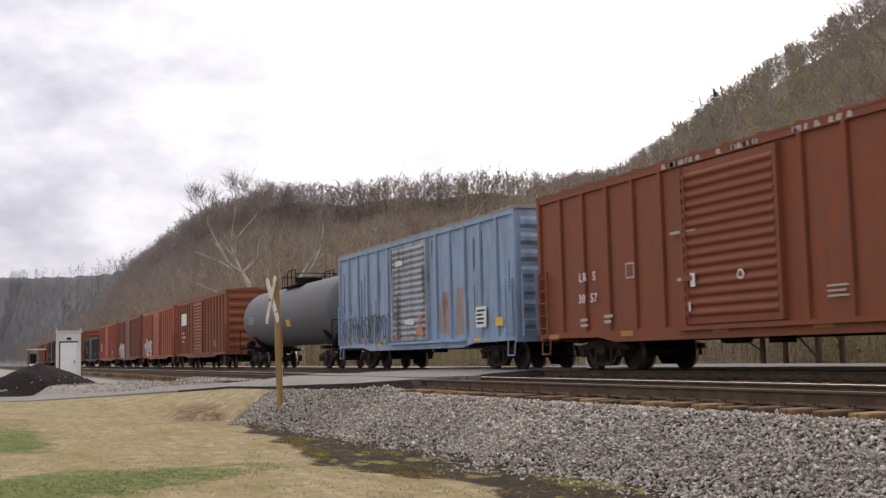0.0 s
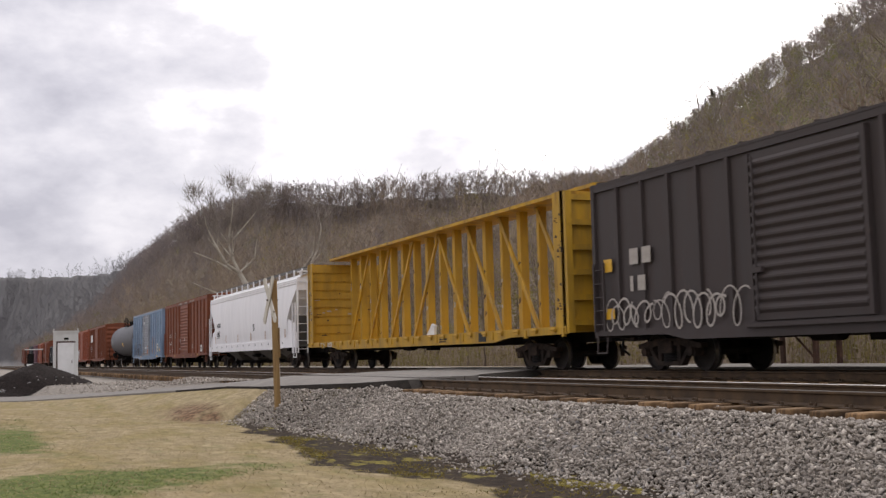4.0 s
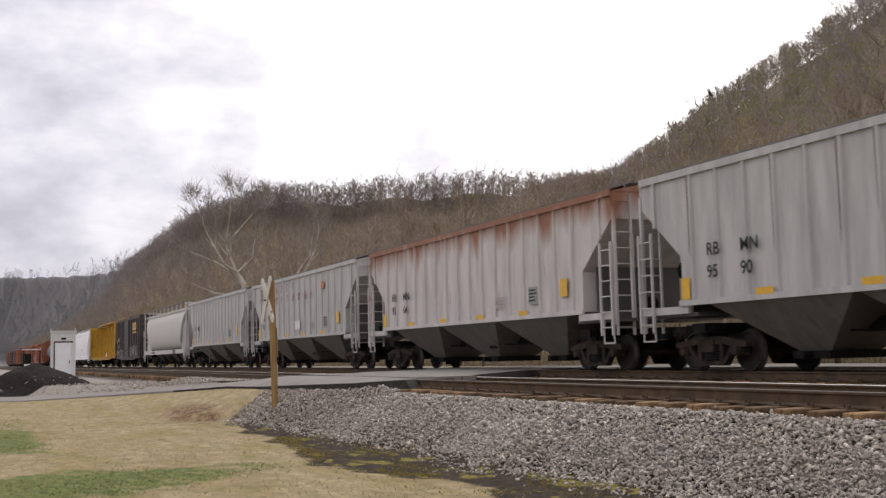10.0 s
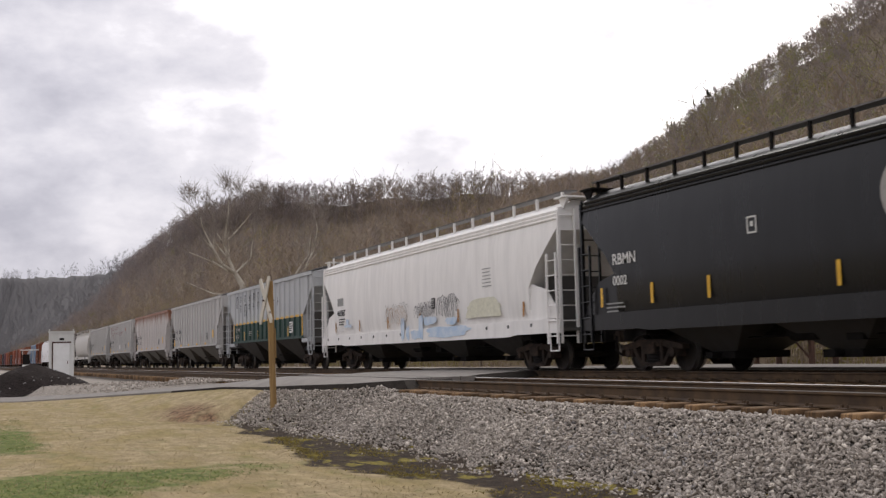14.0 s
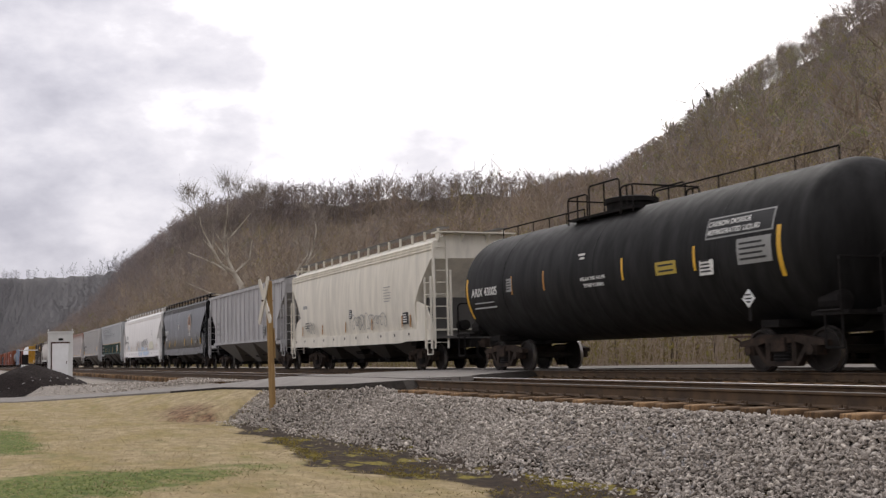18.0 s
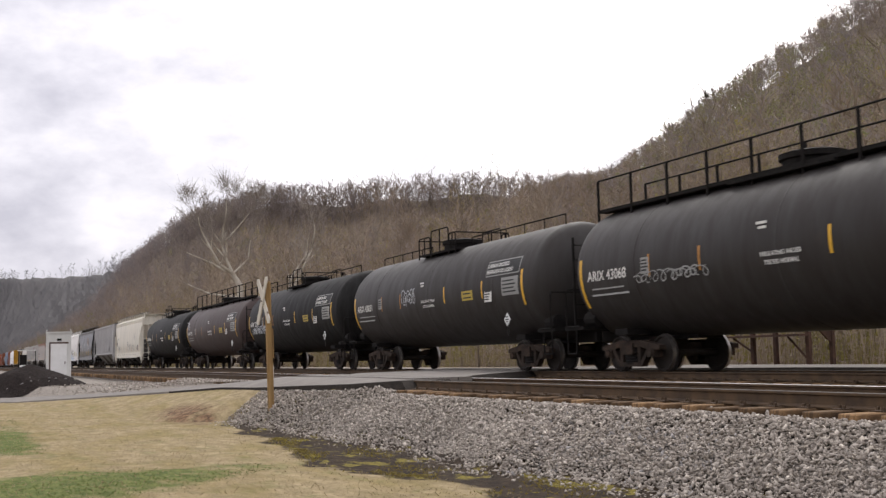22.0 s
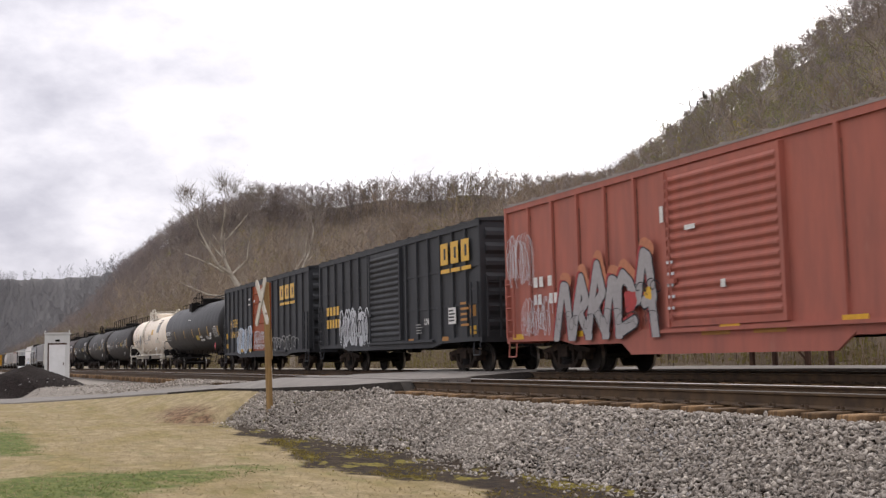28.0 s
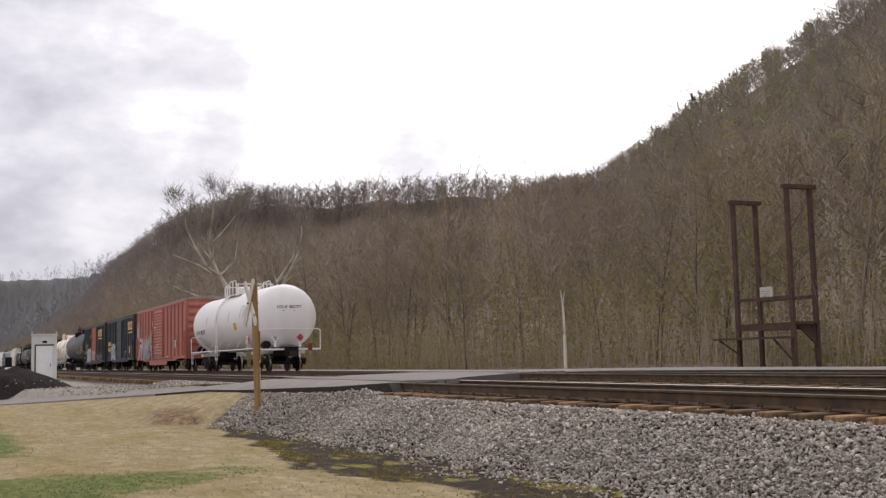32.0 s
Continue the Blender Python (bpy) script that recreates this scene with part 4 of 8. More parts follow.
def tank_car(s, L, r, zc, body, label, trim=None, walkway="dome", dome_x=None, side_ladder=True, side_rail=False, seams=3, marks=None, band=None, head=0.72, end_rail=True, skirt=False, wheel=True, ladder_dx=-1.4):
    """A tank car: dished tank on a stub sill, dome with railings, walkway, ladders, end platforms."""
    trim = trim or M["black_steel"]
    car = new_car("tank_car", s, label, "tank car", "cars of the freight train")
    dome_x = L * 0.5 if dome_x is None else dome_x
    prof = []
    for k in range(9):
        a = k / 8 * math.pi / 2
        prof.append((head - head * math.cos(a), max(0.02, r * math.sin(a))))
    prof += [(L - p[0], p[1]) for p in reversed(prof)]
    part("tank", lathe(B(), prof, "x", 56, (0, 0, zc)), body, car, "cylindrical steel tank with dished heads", smooth=True)
    for i in range(seams):
        x = head + (L - 2 * head) * (i + 0.5) / seams
        part("weld_seam", lathe(B(), [(x - 0.03, r), (x - 0.015, r + 0.006), (x + 0.015, r + 0.006), (x + 0.03, r)], "x", 48, (0, 0, zc)), body, car, smooth=True)
    tx = 2.0
    for x in (tx, L - tx):
        bm = prism(B(), [(-1.25, zc - r * 0.62), (-0.75, 0.98), (0.75, 0.98), (1.25, zc - r * 0.62), (0.7, zc - r * 0.86), (-0.7, zc - r * 0.86)], "x", x - 0.2, x + 0.2)
        box(bm, x - 0.25, x + 0.25, -1.3, 1.3, 0.86, 1.0)
        part("saddle", bm, trim if side_rail else M["black_steel"], car)
    for a, b in ((-0.35, 3.6), (L - 3.6, L + 0.35)):
        part("stub_sill", box(B(), a, b, -0.34, 0.34, 0.74, max(1.0, zc - r + 0.12)), M["black_steel"], car)
    if skirt:
        part("centre_sill", box(B(), 3.5, L - 3.5, -0.35, 0.35, 0.86, zc - r + 0.1), P["brown_dirt_sill"], car)
    # manway and its platform
    dz = zc + r
    part("manway_dome", lathe(B(), [(dz - 0.25, 0.62), (dz + 0.14, 0.62), (dz + 0.16, 0.68), (dz + 0.27, 0.68), (dz + 0.32, 0.5), (dz + 0.33, 0.05)], "z", 24, (dome_x, 0, 0)), body if side_rail else M["black_steel"], car, "protective dome over the valves", smooth=True)
    pl = part("dome_platform", box(B(), dome_x - 1.5, dome_x + 1.5, -0.95, -0.6, dz - 0.16, dz - 0.1), trim, car, "steel grating platform")
    box_far = box(B(), dome_x - 1.5, dome_x + 1.5, 0.6, 0.95, dz - 0.16, dz - 0.1)
    part("dome_platform", box_far, trim, car)
    rr = 0.022 if not side_rail else 0.028

    def loop(x0, x1, y, h, name="railing", z=None):
        zz = dz - 0.1 if z is None else z
        bm = pipe(B(), [(x0, y, zz - 0.15), (x0, y, zz + h - 0.06), (x0 + 0.08, y, zz + h), (x1 - 0.08, y, zz + h), (x1, y, zz + h - 0.06), (x1, y, zz - 0.15)], rr)
        tube(bm, ((x0 + x1) / 2, y, zz), ((x0 + x1) / 2, y, zz + h), rr, n=5)
        return part(name, bm, trim, pl)
    if walkway == "long":
        x0, x1 = 0.5, L - 0.5
        for y in (-0.85, 0.55):
            w = part("walkway", box(B(), x0, x1, y, y + 0.3, dz - 0.1, dz - 0.02), trim, car, "long grated walkway on the tank top")
            nb = 11
            bm = pipe(B(), [(x0, y, dz), (x0, y, dz + 0.7), (x1, y, dz + 0.7), (x1, y, dz)], rr)
            part("handrail", bm, trim, w)
            pm = shared(f"rail_post_{trim.name}", lambda: box(B(), -0.025, 0.025, -0.025, 0.025, -0.32, 0.7), trim, False)
            for i in range(nb):
                part("rail_post", pm, None, w, at=(x0 + (x1 - x0) * i / (nb - 1), y, dz))
    else:
        for y in (-0.95, 0.95):
            loop(dome_x - 1.5, dome_x - 0.55, y, 0.55)
            loop(dome_x - 0.45, dome_x + 0.95, y, 0.72)
            loop(dome_x + 1.0, dome_x + 1.5, y, 0.5)
        part("railing", pipe(B(), [(dome_x - 1.5, -0.95, dz + 0.4), (dome_x - 1.5, 0.95, dz + 0.4)], rr), trim, pl)
        part("railing", pipe(B(), [(dome_x + 1.5, -0.95, dz + 0.4), (dome_x + 1.5, 0.95, dz + 0.4)], rr), trim, pl)
        if walkway == "side":
            for x0, x1 in ((0.9, dome_x - 1.6), (dome_x + 1.6, L - 0.9)):
                bm = pipe(B(), [(x0, -0.4, dz - 0.05), (x0, -0.4, dz + 0.22), (x1, -0.4, dz + 0.22), (x1, -0.4, dz - 0.05)], 0.02)
                hr = part("handrail", bm, trim, car)
                for i in range(1, 5):
                    part("rail_post", tube(B(), (x0 + (x1 - x0) * i / 5, -0.4, dz - 0.06), (x0 + (x1 - x0) * i / 5, -0.4, dz + 0.22), 0.016, n=5), trim, hr)
    if side_ladder:
        bm = B()
        for dx in (0, 0.42):
            pts = [(dome_x + ladder_dx + dx, -0.92, dz - 0.1)] + [(dome_x + ladder_dx + dx, -(r + 0.14) * math.cos(a), zc + (r + 0.14) * math.sin(a)) for a in (0.75, 0.5, 0.25, 0)] + [(dome_x + ladder_dx + dx, -r - 0.14, 0.62)]
            pipe(bm, pts, 0.026)
        lad = part("side_ladder", bm, trim, car)
        for i in range(11):
            z = 0.7 + (dz - 0.95) * i / 10
            c = (z - zc) / (r + 0.14)
            y = -(r + 0.14) * (math.sqrt(max(0, 1 - c * c)) if c > 0 else 1)
            part("rung", tube(B(), (dome_x + ladder_dx, y, z), (dome_x + ladder_dx + 0.42, y, z), 0.016, n=5), trim, lad)
    if side_rail:
        bm = tube(B(), (0.0, -HALF + 0.05, 1.12), (L, -HALF + 0.05, 1.12), 0.035, n=6)
        sr = part("side_handrail", bm, trim, car)
        for i in range(6):
            x = 2.6 + (L - 5.2) * i / 5
            part("rail_stay", tube(B(), (x, -HALF + 0.05, 1.12), (x + 0.16, -r * 0.8, zc - r * 0.68), 0.018, n=5), trim, sr)
    # end platforms with rails
    for x, sg in ((-0.1, 1), (L + 0.1, -1)):
        ep = part("end_platform", box(B(), *sorted((x - sg * 0.15, x + sg * 0.75)), -1.5, 1.5, 1.02, 1.1), trim, car, "end platform with a handrail")
        if end_rail:
            bm = pipe(B(), [(x + sg * 0.6, -1.5, 1.1), (x, -1.52, 1.1), (x, -1.52, 1.95), (x + sg * 0.06, -1.46, 2.03), (x + sg * 0.06, 1.46, 2.03), (x, 1.52, 1.95), (x, 1.52, 1.1)], 0.024)
            part("end_handrail", bm, trim, ep)
        bm = pipe(B(), [(x, -1.5, 1.05), (x, -1.5, 0.45), (x + sg * 0.42, -1.5, 0.45), (x + sg * 0.42, -1.5, 1.05)], 0.022)
        part("sill_step", bm, trim, ep)
        if walkway == "long":
            ladder_at(ep, trim, x + sg * 0.05, -1.3, 1.1, zc + r * 0.6, 0.4, "y")
        bm = lathe(B(), [(x + sg * 0.35, 0.03), (x + sg * 0.37, 0.2), (x + sg * 0.85, 0.2), (x + sg * 0.87, 0.03)], "x", 12, (0, -1.05, 1.28))
        part("brake_reservoir", bm, M["black_steel"], ep)
    if wheel:
        part("brake_wheel", lathe(B(), [(L + 0.25, 0.22), (L + 0.28, 0.25), (L + 0.31, 0.22)], "x", 16, (0, 0.6, 1.7)), M["black_steel"], car)
    bogie(car, tx)
    bogie(car, L - tx)
    couplers(car, L, 0.62)
    if marks:
        marks(car, L, r, zc)
    return car


# ---- centre-beam flat car ----
def centre_beam(s, L, body, dark, wood):
    car = new_car("lumber_flat_car", s, "weathered yellow empty centre-beam lumber car with end bulkheads", "flat car", "cars of the freight train")
    part("deck", box(B(), 0.05, L - 0.05, -1.45, 1.45, 0.98, 1.08), body, car)
    for y in (-HALF, HALF - 0.08):
        part("side_sill", prism(B(), [(0, 1.12), (0, 0.92), (3.2, 0.9), (4.2, 0.78), (L - 4.2, 0.78), (L - 3.2, 0.9), (L, 0.92), (L, 1.12)], "y", y, y + 0.08), body, car, "yellow side sill with tie-down winches")
    top = 4.42
    for x, sg in ((0.0, 1), (L, -1)):
        a, b = sorted((x, x + sg * 0.16))
        bh = part("bulkhead", box(B(), a, b, -HALF + 0.02, HALF - 0.02, 1.05, top + 0.12), body, car, "solid end bulkhead")
        part("bulkhead_edge", box(B(), *sorted((x, x + sg * 0.55)), -HALF + 0.02, -HALF + 0.07, 1.05, top + 0.12), body, bh)
        part("bulkhead_edge", box(B(), *sorted((x, x + sg * 0.55)), HALF - 0.07, HALF - 0.02, 1.05, top + 0.12), body, bh)
        for i in range(6):
            z = 1.2 + (top - 1.25) * i / 5
            part("bulkhead_rib", box(B(), *sorted((x - sg * 0.1, x)), -HALF + 0.05, HALF - 0.05, z - 0.07, z + 0.07), body, bh)
        for i in range(9):
            z = 1.3 + (top - 1.4) * i / 8
            part("bulkhead_plank", box(B(), *sorted((x + sg * 0.16, x + sg * 0.2)), -1.42, 1.42, z - 0.15, z + 0.13), wood, bh)
        part("bulkhead_post", box(B(), *sorted((x - sg * 0.12, x)), -HALF + 0.02, -HALF + 0.2, 0.95, top + 0.1), body, bh)
        part("bulkhead_post", box(B(), *sorted((x - sg * 0.12, x)), HALF - 0.2, HALF - 0.02, 0.95, top + 0.1), body, bh)
    rng = random.Random(16)
    for k in range(46):
        x, sg = ((0.0, 1), (L, -1))[k % 2]
        y0, z0, w, hh = rng.uniform(-1.4, 1.2), rng.uniform(1.2, 4.0), rng.uniform(0.05, 0.3), rng.uniform(0.02, 0.07)
        part("scuffed_patch", prism(B(), [(y0, z0), (y0 + w, z0 + rng.uniform(-0.02, 0.02)), (y0 + w * 0.8, z0 + hh), (y0 + w * 0.1, z0 + hh * 0.8)], "x", *sorted((x + sg * 0.2, x + sg * 0.206))), M["pale_mark"] if k % 3 == 0 else M["rail"], car)
        a = rng.uniform(0.02, 0.4)
        part("scuffed_patch", prism(B(), [(x + sg * a, z0), (x + sg * (a + 0.12), z0 + 0.02), (x + sg * (a + 0.09), z0 + hh * 1.5), (x + sg * a, z0 + hh)], "y", -HALF + 0.012, -HALF + 0.018), M["pale_mark"] if k % 4 == 0 else M["rail"], car)
    top += 0.27
    part("top_beam", prism(B(), [(-0.62, top), (-0.62, top + 0.1), (0, top + 0.16), (0.62, top + 0.1), (0.62, top)], "x", 0.1, L - 0.1), body, car, "long top chord of the centre beam")
    n = 17
    xs = [1.6 + (L - 3.2) * i / (n - 1) for i in range(n)]
    for i, x in enumerate(xs):
        wide = 0.23 if i % 2 else 0.14
        pm = shared(f"centre_post_{wide}", lambda: box(B(), -wide / 2, wide / 2, -0.13, 0.13, 1.08, top), body, False)
        part("centre_post", pm, None, car, at=(x, 0, 0))
    for i in range(0, n - 1, 2):
        x0, x1 = (xs[i], xs[i + 2]) if i < n // 2 else (xs[i + 2], xs[i])
        for y in (-0.2,):
            part("diagonal_brace", prism(B(), [(x0 - 0.08, 1.1), (x0 + 0.08, 1.1), (x1 + 0.08, top - 0.02), (x1 - 0.08, top - 0.02)], "y", y, y + 0.07), body, car)
    for i in range(22):
        x = 0.6 + (L - 1.2) * i / 21
        part("winch", shared("winch", lambda: tube(box(B(), -0.09, 0.09, -0.06, 0.04, -0.08, 0.06), (-0.14, -0.05, 0), (0.14, -0.05, 0), 0.035, n=6), P["plank"], False), None, car, at=(x, -HALF, 1.05))
        if i % 2:
            part("stake_pocket", shared("stake_pocket", lambda: box(B(), -0.06, 0.06, -0.03, 0.05, -0.12, 0.1), body, False), None, car, at=(x + 0.45, -HALF, 0.98))
    bm = box(B(), 13.0, 13.45, -HALF + 0.2, -HALF + 0.7, 1.1, 1.14)
    prism(bm, [(12.7, 1.1), (13.4, 1.1), (13.45, 1.42), (13.2, 1.5), (12.95, 1.28)], "y", -1.3, -1.22)
    part("torn_wrapping", bm, M["white_mark"], car, "scrap of torn white wrapping")
    rng = random.Random(15)
    for i, x in enumerate(xs):
        for k in range(3):
            z, w = rng.uniform(1.3, 3.6), 0.08 if i % 2 else 0.05
            zz = z + rng.uniform(0.03, 0.16)
            xx = x + rng.uniform(-0.03, 0.03)
            bm = prism(B(), [(xx - w, z), (xx + w * 0.4, z + 0.05), (xx + w, zz), (xx - w * 0.5, zz + 0.06)], "y", -0.136, -0.132)
            part("scuffed_patch", bm, M["pale_mark"] if rng.random() < 0.45 else M["rail"], car)
    under(car, L, 0.86, (2.6, 2.6))
    bars(car, [(14.5, 0.93, 0.25, 0.05), (14.8, 0.93, 0.3, 0.05), (14.5, 0.86, 0.5, 0.04)], M["ink"], -HALF - 0.004)
    lettering(car, "TTZX", 1.75, 0.9, 0.26, M["white_mark"], wide=0.9)
    lettering(car, "86575", 2.75, 0.9, 0.26, M["white_mark"], wide=0.9)
    part("data_panel", box(B(), 17.4, 17.9, -HALF - 0.006, -HALF - 0.002, 0.82, 1.08), M["ink"], car)
    return car


# ---- paints and marks of the train ----
M["ink"] = flat_mat("black_stencil_paint", (0.02, 0.02, 0.02))
M["white_mark"] = flat_mat("white_stencil_paint", (0.72, 0.71, 0.68))
M["pale_mark"] = flat_mat("faded_stencil_paint", (0.42, 0.38, 0.34))
M["grey_mark"] = flat_mat("grey_stencil_paint", (0.3, 0.3, 0.29))
M["yellow_mark"] = flat_mat("yellow_reflective_tape", (0.7, 0.4, 0.03), 0.4)
M["label_yellow"] = flat_mat("dull_yellow_label", (0.46, 0.34, 0.06), 0.6)
M["orange_mark"] = flat_mat("orange_brown_tape", (0.42, 0.2, 0.05))
M["red_mark"] = flat_mat("dark_red_lettering", (0.2, 0.03, 0.035))
M["placard_red"] = flat_mat("red_placard", (0.55, 0.08, 0.09))
M["placard_white"] = flat_mat("white_placard", (0.75, 0.76, 0.75))
M["galv"] = material("galvanised_grating", (0.17, 0.16, 0.155), (0.1, 0.095, 0.09), rough=0.6, metal=0.5, scale=6, bump=0.1)
M["silver_spray"] = flat_mat("silver_spray_paint", (0.36, 0.34, 0.34), 0.5)
M["white_spray"] = flat_mat("white_spray_paint", (0.62, 0.64, 0.67))
M["red_spray"] = flat_mat("red_spray_paint", (0.4, 0.05, 0.05))
M["orange_spray"] = flat_mat("orange_spray_paint", (0.5, 0.19, 0.1))
M["blue_spray"] = material("blue_spray_paint", (0.36, 0.5, 0.67), (0.6, 0.66, 0.74), rough=0.6, scale=2.5, bump=0.0)
M["black_spray"] = flat_mat("black_spray_paint", (0.03, 0.03, 0.04))

P = {}
# one dark tone for hopper run-off and the painted shade beside posts
M["grime"] = material("dark_run_off_grime", (0.2, 0.185, 0.17), (0.11, 0.1, 0.095), rough=0.9, scale=4, stretch=(2, 1, 0.3), bump=0.0)
# near-black colour for the painted shadow lines along boxcar posts
M["post_shade"] = material("dark_grime_by_posts", (0.06, 0.045, 0.038), (0.03, 0.024, 0.022), rough=0.9, scale=4, stretch=(2, 1, 0.3), bump=0.0)
M["rust_run"] = material("rust_run_off", (0.2, 0.11, 0.075), (0.12, 0.075, 0.06), rough=0.9, scale=4, stretch=(2, 1, 0.3), bump=0.0)
P["oxide"] = paint("oxide_red_paint", (0.212, 0.063, 0.028), 0.35, 0.3, rust_col=(0.09, 0.033, 0.018))
P["oxide_b"] = paint("bright_red_boxcar_paint", (0.33, 0.095, 0.048), 0.35, 0.35)
P["brown_box"] = paint("brown_boxcar_paint", (0.2, 0.075, 0.05), 0.4, 0.35)
P["blue"] = paint("faded_blue_paint", (0.26, 0.355, 0.49), 0.6, 0.4, rust_col=(0.2, 0.215, 0.24))
P["hopper_white"] = paint("white_hopper_paint", (0.82, 0.81, 0.82), 0.0, 0.1)
P["hopper_white_b"] = paint("soiled_white_hopper_paint", (0.8, 0.78, 0.76), 0.12, 0.14, rust_col=(0.45, 0.4, 0.33))
P["cream"] = paint("cream_hopper_paint", (0.7, 0.66, 0.57), 0.3, 0.25, rust_col=(0.4, 0.36, 0.28))
P["yellow"] = paint("weathered_yellow_paint", (0.52, 0.3, 0.028), 0.55, 0.5, rust_col=(0.2, 0.1, 0.02))
P["csx_brown"] = paint("brownish_black_paint", (0.06, 0.047, 0.045), 0.3, 0.35, rust_col=(0.12, 0.085, 0.07))
P["csx_blue"] = paint("dark_blue_black_paint", (0.036, 0.038, 0.043), 0.3, 0.35, rust_col=(0.08, 0.07, 0.065))
P["acf"] = paint("dusty_grey_hopper_paint", (0.5, 0.475, 0.44), 0.3, 0.12, rust_col=(0.4, 0.33, 0.25))
P["grey_h"] = paint("grey_hopper_paint", (0.47, 0.455, 0.44), 0.3, 0.3, rust_col=(0.3, 0.26, 0.24))
P["grey_r"] = paint("rusty_grey_hopper_paint", (0.56, 0.52, 0.5), 0.4, 0.3, rust_col=(0.29, 0.13, 0.085))


def rust_from_top(m, z0, z1, col):
    """Adds rust that has run down from the roof edge: it thins out between two heights of the car."""
    nt = m.node_tree
    n, l = nt.nodes, nt.links
    b = n["Principled BSDF"]
    old = b.inputs["Base Color"].links[0].from_socket
    tc, sep, mp, tex = n.new("ShaderNodeTexCoord"), n.new("ShaderNodeSeparateXYZ"), n.new("ShaderNodeMapping"), n.new("ShaderNodeTexNoise")
    l.new(tc.outputs["Object"], sep.inputs[0])
    mp.inputs["Scale"].default_value = (1.1, 1, 0.3)
    l.new(tc.outputs["Object"], mp.inputs[0])
    tex.inputs["Scale"].default_value, tex.inputs["Detail"].default_value = 1.3, 8
    l.new(mp.outputs[0], tex.inputs["Vector"])
    hi, add, cut, mix = n.new("ShaderNodeMapRange"), n.new("ShaderNodeMath"), n.new("ShaderNodeMapRange"), n.new("ShaderNodeMix")
    hi.inputs["From Min"].default_value, hi.inputs["From Max"].default_value = z0, z1
    l.new(sep.outputs["Z"], hi.inputs["Value"])
    l.new(hi.outputs[0], add.inputs[0])
    l.new(tex.outputs["Fac"], add.inputs[1])
    cut.inputs["From Min"].default_value, cut.inputs["From Max"].default_value = 0.98, 1.34
    l.new(add.outputs[0], cut.inputs["Value"])
    mix.data_type = "RGBA"
    l.new(cut.outputs[0], mix.inputs["Factor"])
    l.new(old, mix.inputs["A"])
    mix.inputs["B"].default_value = (*col, 1)
    l.new(mix.outputs["Result"], b.inputs["Base Color"])


rust_from_top(P["grey_r"], 2.5, 4.35, (0.25, 0.115, 0.07))
P["grey_s"] = paint("streaked_grey_hopper_paint", (0.42, 0.41, 0.41), 0.5, 0.4, rust_col=(0.2, 0.18, 0.18))
P["pale_green_top"] = paint("pale_grey_hopper_paint", (0.45, 0.46, 0.47), 0.2, 0.2, rust_col=(0.35, 0.33, 0.3))
P["green"] = paint("dark_green_paint", (0.018, 0.05, 0.04), 0.15, 0.3, rust_col=(0.06, 0.08, 0.07))
P["black_h"] = paint("black_hopper_paint", (0.006, 0.006, 0.007), 0.1, 0.1, 0.3, rust_col=(0.012, 0.012, 0.013), spec=0.3)
P["end_dark"] = paint("dark_grey_end_paint", (0.1, 0.095, 0.09), 0.3, 0.4)
P["chute"] = paint("dirty_chute_steel", (0.165, 0.15, 0.13), 0.45, 0.45, rust_col=(0.07, 0.06, 0.055))
P["chute_dark"] = paint("grimy_chute_steel", (0.05, 0.045, 0.04), 0.45, 0.45, rust_col=(0.035, 0.03, 0.028))
P["tank_black"] = paint("black_tank_paint", (0.009, 0.0085, 0.0085), 0.15, 0.3, 0.6, rust_col=(0.018, 0.015, 0.014), spec=0.12)
P["tank_sheen"] = paint("smooth_grey_black_tank_paint", (0.013, 0.0125, 0.013), 0.0, 0.12, 0.45, spec=0.25)
P["tank_brown"] = paint("brown_stained_tank_paint", (0.05, 0.032, 0.029), 0.35, 0.35, 0.55, rust_col=(0.03, 0.027, 0.025), spec=0.25)
P["tank_soft"] = paint("dusty_black_tank_paint", (0.024, 0.02, 0.0185), 0.4, 0.35, 0.55, rust_col=(0.042, 0.031, 0.026), spec=0.25)
P["tank_white"] = paint("soiled_cream_tank_paint", (0.86, 0.765, 0.65), 0.25, 0.14, 0.5, rust_col=(0.38, 0.28, 0.17))
P["tank_clean"] = paint("clean_white_tank_paint", (0.72, 0.69, 0.68), 0.0, 0.07, 0.42)
P["cream_trim"] = paint("cream_trim_paint", (0.7, 0.66, 0.58), 0.25, 0.2)
P["kcs"] = paint("faded_red_boxcar_paint", (0.4, 0.131, 0.097), 0.35, 0.3, rust_col=(0.36, 0.15, 0.115))
P["orange_door"] = paint("orange_red_door_paint", (0.32, 0.075, 0.025), 0.2, 0.25)
P["plank"] = paint("yellow_painted_planks", (0.5, 0.29, 0.035), 0.35, 0.4, rust_col=(0.22, 0.12, 0.03))
P["roof_grey"] = paint("rusty_grey_roof", (0.3, 0.26, 0.24), 0.5, 0.3)
P["brown_dirt_sill"] = paint("brown_side_sill", (0.3, 0.26, 0.21), 0.4, 0.3)


def tape(car, xs, z0, z1, y=None, w=0.1, mat=None):
    for x in xs:
        part("reflective_tape", box(B(), x, x + w, (-HALF - 0.006 if y is None else y), (-HALF - 0.002 if y is None else y + 0.004), z0, z1), mat or M["yellow_mark"], car)


